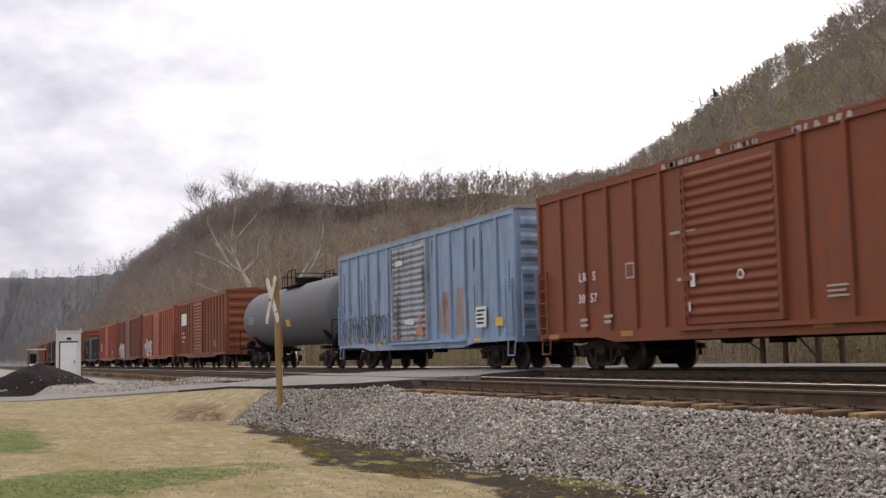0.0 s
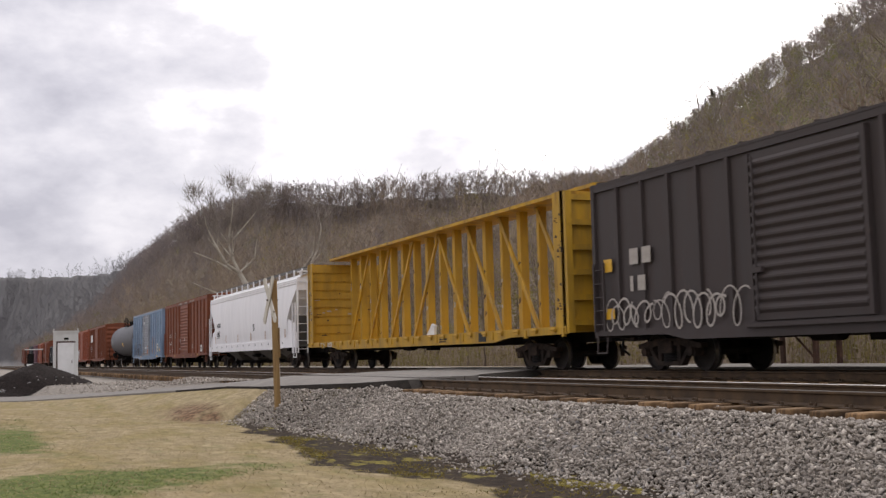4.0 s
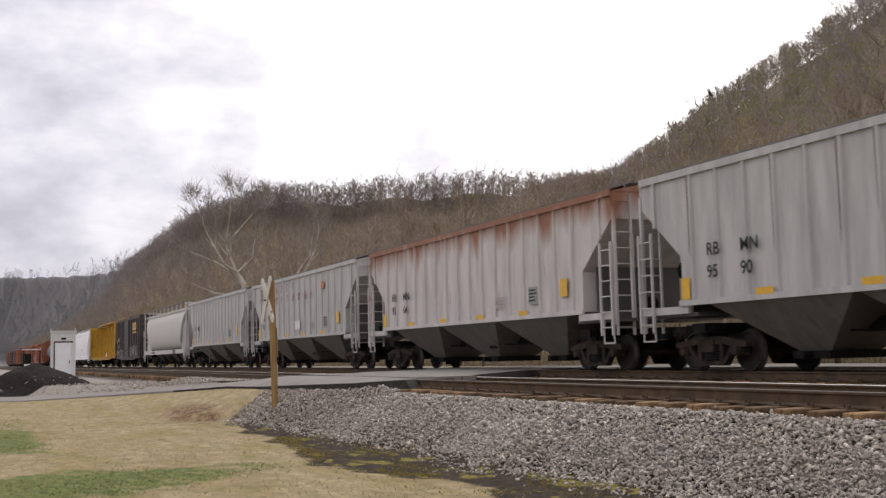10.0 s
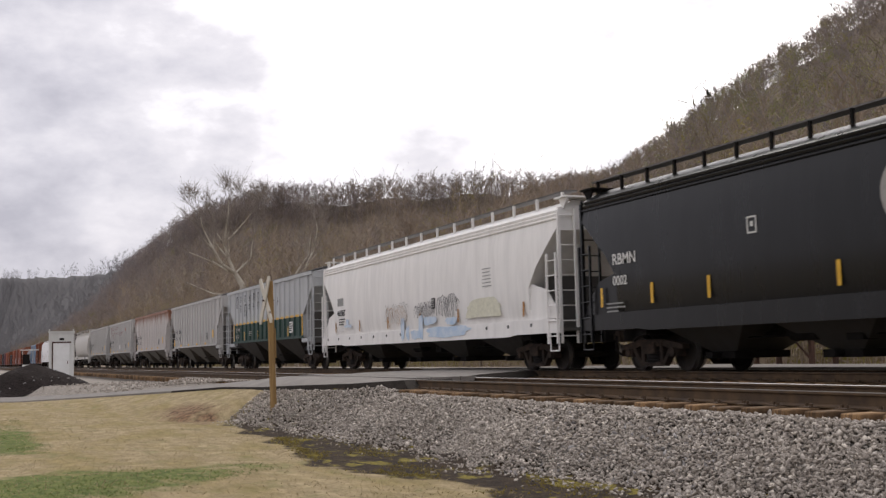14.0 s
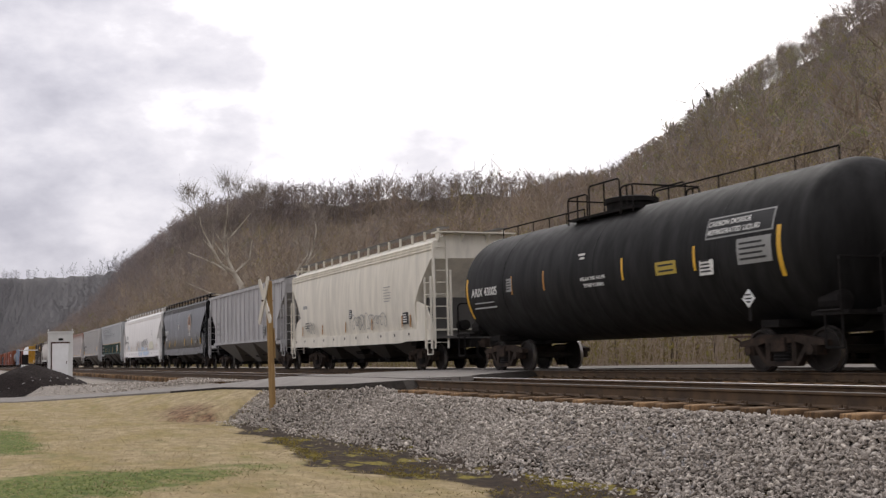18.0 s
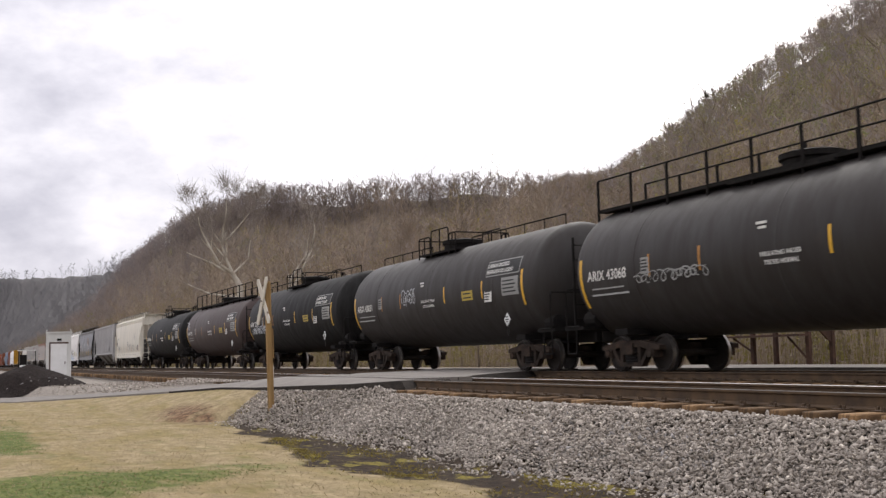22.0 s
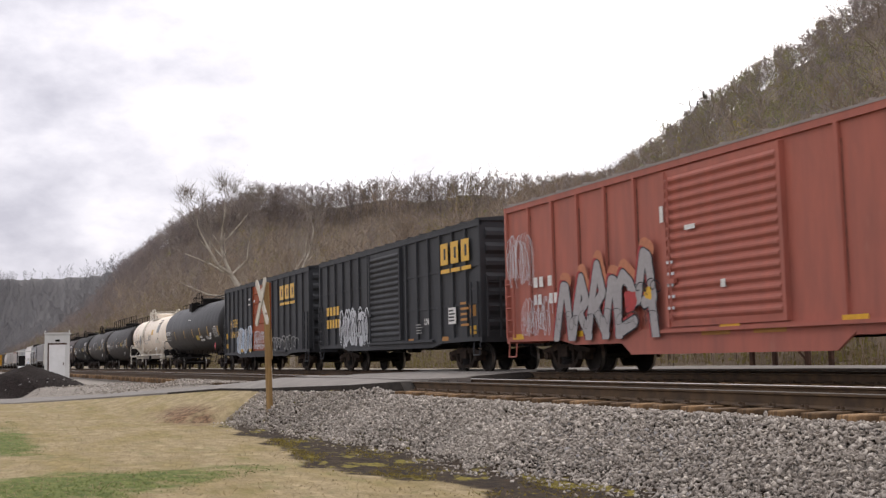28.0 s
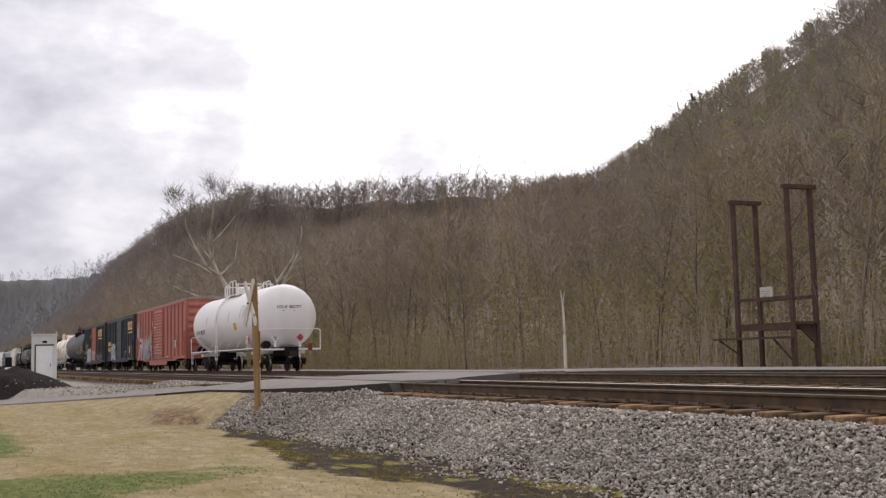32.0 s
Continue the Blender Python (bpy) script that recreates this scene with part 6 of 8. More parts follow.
def green_marks(car, L):
    h = -HALF + 0.06
    # dark green lower half with a yellow line
    for x0, x1 in ((1.5, L - 1.5),):
        part("green_lower_side", box(B(), x0, x1, h - 0.006, h - 0.001, 1.44, 2.36), P["green"], car, "dark green lower side")
        part("yellow_line", box(B(), x0, x1, h - 0.010, h - 0.002, 2.34, 2.44), M["yellow_mark"], car)
    for i in range(16):
        x = 1.5 + (L - 3) * (i + 0.5) / 16
        part("green_post", shared("green_post", lambda: prism(B(), [(-0.058, 0), (-0.033, -0.066), (0.033, -0.066), (0.058, 0)], "z", 1.46, 2.35), P["green"], False), None, car, at=(x, h - 0.002, 0))
    tape(car, [1.52, L - 1.68], 1.5, 2.4, h - 0.014, 0.14)
    for x in (4.1, 6.9, 9.6, 12.6):
        tape(car, [x], 1.5, 1.95, -HALF - 0.006, 0.12)
    lettering(car, "RB  MN", 2.2, 1.98, 0.3, M["pale_mark"], y=-HALF - 0.004)
    lettering(car, "99  93", 2.2, 1.6, 0.3, M["pale_mark"], y=-HALF - 0.004)
    panel(car, 12.9, 1.65, 0.55, 0.5, M["white_mark"])
    small_print(car, 5.2, 1.9, 3, 0.7, M["pale_mark"])
    letter_shapes(car, 2.3, 3.5, 7, 0.95, 0.36, M["ink"], (0,), seed=3)
    letter_shapes(car, 3.2, 3.02, 9, 0.95, 0.36, M["ink"], (1,), seed=4)


ribbed_hopper(145.15, 16.4, P["pale_green_top"], "two-tone covered hopper, pale grey above dark green", P["end_dark"], P["chute_dark"], marks=green_marks, lower=P["green"])


def w46_extra(car, L):
    splash(car, [(8.9, 1.0, 0.34, 0.8), (9.4, 0.98, 0.3, 0.5), (9.8, 1.02, 0.9, 0.3), (10.5, 0.98, 0.4, 0.85), (11.1, 1.02, 3.4, 0.36), (10.9, 1.45, 1.1, 0.28), (12.7, 1.4, 0.9, 0.24), (2.9, 1.62, 0.9, 0.12), (3.1, 1.72, 0.3, 0.24)], M["blue_spray"], -HALF - 0.014, 31)
    part("stencil_plate", box(B(), 2.05, 2.75, -HALF - 0.01, -HALF - 0.006, 2.5, 2.8), M["grey_mark"], car)
    graffiti(car, 7.4, 9.6, 1.6, 2.3, 6, M["grey_mark"], None, 0.014, 32)
    graffiti(car, 7.6, 9.4, 1.5, 2.2, 4, M["orange_mark"], -HALF - 0.016, 0.012, 36)
    graffiti(car, 10.2, 11.9, 1.7, 2.2, 7, M["black_spray"], -HALF - 0.018, 0.018, 33, "dark spray-painted tag")
    graffiti(car, 12.1, 13.7, 1.65, 2.35, 6, M["black_spray"], -HALF - 0.018, 0.022, 34)
    splash(car, [(14.2, 1.5, 2.4, 0.6)], flat_mat("pale_yellow_spray", (0.68, 0.66, 0.53)), -HALF - 0.012, 35)


round_hopper(163.1, 19.8, P["hopper_white_b"], "white smooth-sided covered hopper with blue and black graffiti", P["chute_dark"], marks=white_h_marks([("463087", 2.0, 2.1, 0.33)], None, w46_extra))


def black_marks(car, L):
    lettering(car, "RBMN", 1.5, 2.45, 0.36, M["white_mark"])
    lettering(car, "0002", 1.5, 1.98, 0.3, M["white_mark"])
    tape(car, [0.95, 3.0, 5.0, 8.6, 11.0, L - 1.6], 1.5, 1.95, -HALF - 0.01, 0.1)
    panel(car, 12.1, 1.65, 0.55, 0.5, M["grey_mark"])
    bars(car, [(6.3, 2.95, 0.28, 0.03), (6.3, 2.65, 0.28, 0.03), (6.3, 2.68, 0.03, 0.27), (6.55, 2.68, 0.03, 0.27), (6.4, 2.78, 0.08, 0.1)], M["white_mark"])
    em = part("round_emblem", lathe(B(), [(-0.004, 0.05), (-0.004, 0.62), (0.004, 0.62), (0.004, 0.05)], "y", 32), flat_mat("grey_emblem_ring", (0.35, 0.33, 0.31)), car, "round painted emblem with ring and bars", at=(10.3, -HALF - 0.006, 2.95))
    part("emblem_disc", lathe(B(), [(-0.002, 0.02), (-0.002, 0.45), (0.002, 0.45), (0.002, 0.02)], "y", 28), flat_mat("brown_emblem_disc", (0.3, 0.16, 0.09)), em, at=(0, -0.008, 0))
    bm = box(B(), -0.3, 0.3, -0.014, -0.011, -0.02, 0.05)
    box(bm, -0.12, 0.12, -0.0145, -0.0115, 0.1, 0.36)
    part("emblem_bars", bm, M["ink"], em)
    part("emblem_bars", box(B(), -0.14, 0.14, -0.015, -0.012, -0.42, -0.12), M["white_mark"], em)
    lettering(car, "COAL", 9.92, 2.12, 0.3, M["white_mark"])
    small_print(car, 1.2, 1.55, 3, 0.8, M["grey_mark"])


round_hopper(183.95, 15.4, P["black_h"], "glossy black covered hopper with a round emblem", P["chute_dark"], dark=P["black_h"], marks=black_marks, cut=1.6, rail=M["black_steel"], n=3)


def grey_marks(car, L):
    small_print(car, 2.4, 2.5, 3, 1.2, M["grey_mark"], gap=0.3, h=0.14)
    panel(car, L - 4.0, 1.7, 0.5, 0.45, M["grey_mark"])


ribbed_hopper(200.4, 16.9, P["grey_s"], "streaky dark grey ribbed covered hopper", P["end_dark"], P["chute"], ribs=14, marks=grey_marks)


def cream_extra(car, L):
    graffiti(car, 2.5, 3.6, 1.5, 2.0, 3, M["grey_mark"], None, 0.03, 41)
    graffiti(car, 8.4, 12.2, 1.5, 2.1, 6, M["grey_mark"], None, 0.03, 42, "faint grey spray-painted tags")
    panel(car, L - 2.6, 1.55, 0.5, 0.4, M["ink"], M["white_mark"])
    bars(car, [(1.9, 2.6, 0.6, 0.14)], M["grey_mark"])


round_hopper(218.5, 16.3, P["cream"], "cream smooth-sided covered hopper with faint graffiti", P["chute_dark"], marks=white_h_marks([], None, cream_extra), cut=1.5)


def black_tank_marks(mark, num, liquid=True, tag=None, pale=False):
    def f(car, L, r, zc):
        def skin(z):
            return -r * math.cos(math.asin((z - zc) / r)) - 0.02
        if mark:
            lettering(car, mark + " " + num, 1.1, zc - 0.24, 0.33, M["white_mark"], y=skin(zc - 0.2))
            panel(car, 3.35, zc - 0.22, 0.3, 0.36, M["grey_mark"], None, skin(zc - 0.2) - 0.002)
        small_print(car, 1.2, zc - 0.45, 2, 1.6, M["grey_mark"], skin(zc - 0.5), 0.15, 0.045)
        for x, lo, hi in ((0.72, -0.85, 0.3), (L - 1.35, -0.6, 0.35)):
            tank_patch(car, x, x + 0.12, zc + lo, zc + hi, zc, r, M["yellow_mark"])
        for x in (3.6, 5.4, 9.1, 11.8):
            tank_patch(car, x, x + 0.08, zc - 0.3, zc + 0.2, zc, r, M["orange_mark"] if x < 6 else M["yellow_mark"])
        tank_patch(car, 10.45, 11.2, zc - 0.3, zc - 0.02, zc, r, M["label_yellow"], "yellow_label")
        for k in range(2):
            tank_patch(car, 10.55, 11.1, zc - 0.24 + 0.12 * k, zc - 0.2 + 0.12 * k, zc, r, M["ink"], "label_print", 0.009)
        panel(car, 12.0, zc - 0.42, 0.45, 0.36, M["white_mark"], None, skin(zc - 0.3) - 0.002)
        lettering(car, "INSULATING VALVES", 7.3, zc - 0.2, 0.12, M["white_mark"], y=skin(zc - 0.2))
        lettering(car, "TESTED NORMAL", 7.4, zc - 0.36, 0.12, M["white_mark"], y=skin(zc - 0.33))
        bars(car, [(7.2, zc + 0.42, 0.3, 0.05), (7.25, zc + 0.33, 0.22, 0.05)], M["white_mark"], skin(zc + 0.4))
        if liquid:
            tilt = Matrix(((1, 0, 0), (0, 0.32, -0.95), (0, 0.95, 0.32))).to_4x4()
            tank_patch(car, L - 3.5, L - 1.45, zc + 0.28, zc + 0.72, zc, r, M["grey_mark"], "text_border", 0.004)
            tank_patch(car, L - 3.46, L - 1.49, zc + 0.31, zc + 0.69, zc, r, M["ink"], "text_panel", 0.008)
            for txt, zz in (("CARBON DIOXIDE", zc + 0.53), ("REFRIGERATED LIQUID", zc + 0.36)):
                lettering(car, txt, L - 3.4, zz, 0.155, M["white_mark"], y=skin(zz) - 0.02, turn=tilt, wide=1.0)
        tank_patch(car, L - 2.5, L - 1.5, zc - 0.3, zc + 0.2, zc, r, M["grey_mark"], "data_plate")
        for k in range(4):
            tank_patch(car, L - 2.42, L - 1.65 - 0.1 * (k % 2), zc - 0.22 + 0.1 * k, zc - 0.18 + 0.1 * k, zc, r, M["ink"], "plate_print", 0.01)
        placard(car, L - 2.25, -HALF + 0.02, 1.42, M["placard_white"], 0.18)
        if tag:
            graffiti(car, *tag, M["white_spray"] if not pale else M["grey_mark"], skin(zc) - 0.01, 0.03, len(num) + int(num or 3), "scrawled spray-paint tag")
    return f


for s_, l_, p_, mk_, wk_, lab_ in ((236.7, 15.7, "tank_black", black_tank_marks("ARIX", "43005"), "side", "black insulated tank car with white stencils"),
                                  (253.55, 15.8, "tank_brown", black_tank_marks("ARIX", "1315", True, (1.2, 2.0, 2.5, 3.0, 2)), "long", "brown-stained tank car with a long top walkway"),
                                  (270.4, 15.7, "tank_black", black_tank_marks("ARIX", "1274", True, (1.8, 4.2, 1.75, 2.15, 6)), "side", "black insulated tank car with pale scrawls"),
                                  (287.0, 15.6, "tank_soft", black_tank_marks("ARIX", "43051", True, (5.75, 6.85, 2.15, 2.7, 3)), "side", "dusty black tank car with a white tag"),
                                  (303.6, 15.5, "tank_soft", black_tank_marks("ARIX", "43068", False, (3.2, 5.8, 1.95, 2.2, 6), True), "long", "black tank car with a long top walkway and railing")):
    tank_car(s_, l_, 1.6, 2.38, P[p_], lab_, walkway=wk_, marks=mk_, side_ladder=False, dome_x=l_ * 0.46)


def tilx_marks(car, L, r, zc):
    y = -r - 0.02
    lettering(car, "TILX  20015", 1.95, 2.1, 0.34, M["ink"], y=y + 0.03)
    small_print(car, 2.0, 1.95, 2, 2.2, M["grey_mark"], y + 0.06, 0.12, 0.04)
    for x, a, b in ((0.75, -0.6, 0.5), (3.7, -0.1, 0.5), (5.9, 0, 0.5), (8.7, 0.05, 0.5), (11.5, 0.25, 0.75), (L - 2.0, 0.0, 0.9)):
        tank_patch(car, x, x + 0.12, zc + a, zc + b, zc, r, M["yellow_mark"])
    tank_patch(car, 10.4, 11.2, zc + 0.05, zc + 0.45, zc, r, M["yellow_mark"], "yellow_label")
    tank_patch(car, 13.0 - 0.3, 13.9, zc + 0.15, zc + 0.75, zc, r, M["grey_mark"], "data_plate")
    tank_patch(car, 13.0, 13.4, zc - 0.45, zc - 0.25, zc, r, M["ink"], "data_plate")
    tilt = Matrix(((1, 0, 0), (0, 0.6, -0.8), (0, 0.8, 0.6))).to_4x4()
    lettering(car, "CARBON DIOXIDE", 12.6, zc + 1.0, 0.15, M["ink"], y=-(r + 0.02) * math.cos(math.asin(1.0 / r)) - 0.02, turn=tilt)
    lettering(car, "REFRIGERATED LIQUID", 12.55, zc + 0.82, 0.15, M["ink"], y=-(r + 0.02) * math.cos(math.asin(0.82 / r)) - 0.02, turn=tilt)
    for x0, x1, z0, z1, n, sd in ((0.75, 1.5, 2.35, 2.8, 3, 51), (4.2, 5.2, 2.0, 2.6, 4, 52), (6.0, 7.2, 2.1, 3.1, 4, 53), (8.9, 10.2, 2.2, 2.75, 5, 54)):
        graffiti(car, x0, x1, z0, z1, n, M["black_spray"], y - 0.006, 0.022, sd, "black spray-painted tag")
    splash(car, [(4.9, 1.9, 0.5, 0.9)], M["grey_mark"], y - 0.003, 55)
    part("equipment_box", box(B(), 1.0, 1.25, -r - 0.1, -r + 0.2, 1.75, 1.95), P["cream_trim"], car)
    part("equipment_box", box(B(), 13.1, 13.6, -r - 0.12, -r + 0.2, 2.0, 2.25), P["cream_trim"], car)
    placard(car, 13.4, -HALF + 0.02, 1.5, M["placard_white"], 0.2, back=P["cream_trim"])
    small_print(car, 7.4, 2.25, 2, 1.9, M["grey_mark"], y, 0.22, 0.03)
    # rust and spilled product run down the shell
    stain = material("brown_run_stain", (0.52, 0.41, 0.29), (0.34, 0.24, 0.15), rough=0.8, scale=3, stretch=(2, 2, 0.4), bump=0.0)
    rng = random.Random(61)
    for k in range(26):
        x = rng.choice((rng.uniform(2.0, 3.2), rng.uniform(6.3, 8.0), rng.uniform(13.6, 15.0), rng.uniform(1, 14)))
        top = rng.uniform(0.0, 1.25)
        tank_patch(car, x, x + rng.uniform(0.02, 0.08), zc + max(-1.2, top - rng.uniform(0.4, 1.8)), zc + top, zc, r, stain, "run_stain", 0.004)


tank_car(320.2, 15.6, 1.46, 2.62, P["tank_white"], "grubby cream-white tank car with black graffiti and white rails", trim=P["cream_trim"], dome_x=8.2, side_rail=True, seams=4, marks=tilx_marks, skirt=True)


def arex_marks(car, L, r, zc):
    y = -r - 0.02
    lettering(car, "AREX 2604", 1.16, 2.4, 0.36, M["white_mark"], y=y)
    panel(car, 3.35, 2.4, 0.3, 0.34, M["grey_mark"], None, y)
    small_print(car, 1.2, 2.18, 2, 2.2, M["grey_mark"], y + 0.05, 0.16, 0.05)
    tank_patch(car, 0.92, 1.04, zc - 0.6, zc + 0.1, zc, r, M["yellow_mark"])
    for x in (4.35, 7.6, 10.35, 12.6, 14.95):
        tank_patch(car, x - 0.05, x + 0.05, zc - 0.62, zc - 0.08, zc, r, M["yellow_mark"])
    tank_patch(car, 17.74, 17.86, zc - 0.7, zc - 0.1, zc, r, M["yellow_mark"])
    tank_patch(car, 11.25, 12.1, zc - 0.8, zc - 0.52, zc, r, M["label_yellow"], "yellow_label")
    tank_patch(car, 14.1, 14.8, zc - 0.82, zc - 0.6, zc, r, M["grey_mark"], "data_plate")
    tank_patch(car, 16.5, 17.6, zc - 0.72, zc - 0.2, zc, r, M["grey_mark"], "data_plate")
    for k in range(4):
        tank_patch(car, 16.6, 17.4 - 0.12 * (k % 2), zc - 0.64 + 0.1 * k, zc - 0.6 + 0.1 * k, zc, r, M["ink"], "plate_print", 0.01)
    tank_patch(car, 16.75, 17.4, zc - 0.16, zc - 0.11, zc, r, M["white_mark"], "plate_heading")
    panel(car, 15.55, zc - 0.82, 0.46, 0.36, M["white_mark"], None, y + 0.07)
    lettering(car, "LIQUEFIED", 12.75, zc - 0.68, 0.16, M["white_mark"], y=y + 0.07)
    lettering(car, "PETROLEUM GAS", 12.7, zc - 0.88, 0.16, M["white_mark"], y=y + 0.15)
    bars(car, [(8.9, zc + 0.5, 0.7, 0.05), (9.0, zc + 0.42, 0.5, 0.05)], M["white_mark"], -r * 0.94 - 0.02)
    part("valve_shroud", prism(B(), [(7.9, zc + r - 0.5), (8.8, zc + r - 0.5), (8.8, zc + r + 0.05), (7.9, zc + r - 0.05)], "y", -1.3, -0.75), M["black_steel"], car)
    placard(car, 17.0, -HALF + 0.02, 1.4, M["placard_red"], 0.2)
    for z in (0.52, 0.78):
        part("lower_guard_rail", tube(B(), (3.4, -1.2, z), (L - 3.4, -1.2, z), 0.018, n=5), M["black_steel"], car)
    for k in range(9):
        x = 3.4 + (L - 6.8) * k / 8
        part("guard_rail_post", tube(B(), (x, -1.2, 0.45), (x, -1.0, 1.25), 0.02, n=5), M["black_steel"], car)


tank_car(337.2, 18.75, 1.63, 2.66, P["tank_sheen"], "long smooth black pressure tank car with white stencils", walkway="side", dome_x=9.1, marks=arex_marks, side_ladder=False, head=0.85)


def csx2_marks(car, L, sill, top):
    letter_shapes(car, 1.55, 2.28, 4, 0.42, 0.44, M["yellow_mark"], seed=6)
    lettering(car, "13 04 12", 1.55, 1.75, 0.46, M["yellow_mark"], spacing=1.1)
    yellow_blocks(car, 11.6, 3.0, 2.6, 0.9)
    tape(car, [0.5], 1.7, 2.0, w=0.35)
    tape(car, [0.5], 1.2, 1.42, w=0.45)
    splash(car, [(3.3, 0.9, 0.8, 0.9), (4.0, 0.92, 1.0, 1.3), (4.9, 0.9, 0.9, 1.25), (5.7, 0.92, 0.85, 1.4)], M["blue_spray"], -HALF - 0.075, 66)
    bubble_letters(car, 3.6, 6.5, 1.0, 2.1, 3, M["white_spray"], M["grey_mark"], M["blue_spray"], 61)
    graffiti(car, 3.5, 6.5, 0.95, 2.2, 6, M["black_spray"], -HALF - 0.095, 0.03, 67)
    tape(car, [4.3, 6.0], 0.95, 1.1, -HALF - 0.1, w=0.5)
    graffiti(car, 7.0, 9.6, 1.35, 1.95, 6, M["white_spray"], -HALF - 0.085, 0.05, 62, "white scrawled tag on the door")
    graffiti(car, 6.9, 9.4, 1.05, 1.3, 7, M["white_spray"], -HALF - 0.085, 0.035, 63)
    graffiti(car, 9.6, 14.5, 0.95, 1.6, 6, M["grey_mark"], None, 0.05, 64)
    bars(car, [(5.9, 3.55, 0.35, 0.1), (5.9, 3.3, 0.35, 0.08), (6.9, 3.4, 0.3, 0.12)], M["white_mark"], -HALF - 0.085)


boxcar(356.8, 16.2, P["csx_blue"], "dark boxcar with an orange-red door and white graffiti", ribs=16, door=(6.7, 9.9), top=4.4, door_mat=P["orange_door"], door_type="panel", marks=csx2_marks)


def csx3_marks(car, L, sill, top):
    yellow_blocks(car, 12.6, 3.02, 2.3, 0.92)
    bars(car, [(1.0 + 0.42 * k, 2.2, 0.28, 0.34) for k in range(4)] + [(1.0 + 0.36 * k, 1.7, 0.24, 0.34) for k in range(5)], M["yellow_mark"], None, "yellow_lettering")
    splash(car, [(3.0, 0.95, 0.8, 1.2), (3.8, 0.9, 0.9, 1.4), (4.8, 0.92, 1.0, 1.3)], M["white_spray"], -HALF - 0.008, 71)
    graffiti(car, 2.6, 6.0, 0.9, 2.4, 6, M["white_spray"], -HALF - 0.012, 0.09, 72)
    graffiti(car, 2.8, 5.8, 1.0, 2.2, 6, M["black_spray"], -HALF - 0.02, 0.035, 73)
    panel(car, 13.1, 1.45, 0.55, 0.5, M["white_mark"])
    tape(car, [L - 0.75], 1.1, 1.35, w=0.4)
    tape(car, [L - 0.75], 1.6, 1.95, w=0.4, mat=M["orange_mark"])
    tape(car, [9.8, 12.6], 0.95, 1.08, w=0.45, mat=M["orange_mark"])
    lettering(car, "LN", 11.2, 1.5, 0.3, M["white_mark"])
    small_print(car, 10.5, 1.5, 4, 0.6, M["grey_mark"])
    small_print(car, 14.0, 2.0, 5, 0.6, M["orange_mark"], gap=0.16, h=0.07)


boxcar(374.5, 15.4, P["csx_blue"], "dark blue-black boxcar with horizontal stiffeners and a yellow emblem", ribs=16, door=(6.1, 9.2), top=4.38, sill=0.86, horiz=True, marks=csx3_marks)


def kcs_marks(car, L, sill, top):
    bars(car, [(1.6, 2.2, 0.2, 0.26), (1.9, 2.2, 0.2, 0.26), (2.35, 2.2, 0.2, 0.26), (1.6, 1.75, 0.14, 0.26), (1.82, 1.75, 0.18, 0.26), (2.4, 1.75, 0.18, 0.26), (2.65, 1.75, 0.16, 0.26)], M["white_mark"], None, "white_lettering")
    for k in range(3):
        graffiti(car, 0.25, 1.55, 2.25, 3.7, 3, M["white_spray"], -HALF - 0.012 - 0.003 * k, 0.018, 81 + 20 * k, "white scrawled tag")
    graffiti(car, 0.9, 2.5, 0.95, 1.95, 6, M["white_spray"], -HALF - 0.012, 0.018, 82)
    graffiti(car, 0.9, 2.3, 0.95, 1.6, 4, M["white_spray"], -HALF - 0.016, 0.018, 87)
    peaked_letters(car, 0.85, [(2.85, 0.75, 1.25, "arch"), (3.6, 0.85, 1.4, "split"), (4.3, 0.9, 1.65, "split"), (5.1, 0.65, 1.25, "arch"), (5.6, 0.8, 1.35, "hook"), (6.4, 0.85, 1.75, "peak")], M["silver_spray"], M["black_spray"], M["red_spray"], M["orange_spray"])
    splash(car, [(5.95, 1.35, 0.5, 0.5)], M["red_spray"], -HALF - 0.089, 85)
    splash(car, [(6.75, 1.6, 0.3, 0.28)], M["yellow_mark"], -HALF - 0.089, 86)
    graffiti(car, 6.5, 7.3, 1.7, 2.1, 2, M["black_spray"], -HALF - 0.094, 0.02, 88)
    graffiti(car, 2.9, 7.2, 1.0, 1.5, 8, M["black_spray"], -HALF - 0.094, 0.012, 89)
    bars(car, [(7.62 + 0.03 * (k % 2), 2.3 - 0.24 * k, 0.22, 0.06) for k in range(5)], M["white_spray"], -HALF - 0.09)
    bars(car, [(7.45, 3.2, 0.12, 0.35), (8.3, 2.95, 0.35, 0.1), (9.4, 1.7, 0.14, 0.16)], M["white_mark"], -HALF - 0.09)
    panel(car, 15.3, 1.55, 0.5, 0.45, M["white_mark"])
    tape(car, [0.35, 3.4, 9.2, 12.5, L - 1.0], 0.88, 1.02, w=0.6)
    tape(car, [8.6, 10.2], 0.78, 0.92, w=0.9, mat=M["orange_mark"])


boxcar(391.5, 18.9, P["kcs"], "faded red long boxcar with silver and red graffiti", ribs=15, door=(7.5, 11.2), top=4.48, roof=P["roof_grey"], marks=kcs_marks, deep=(5.6, 12.8))


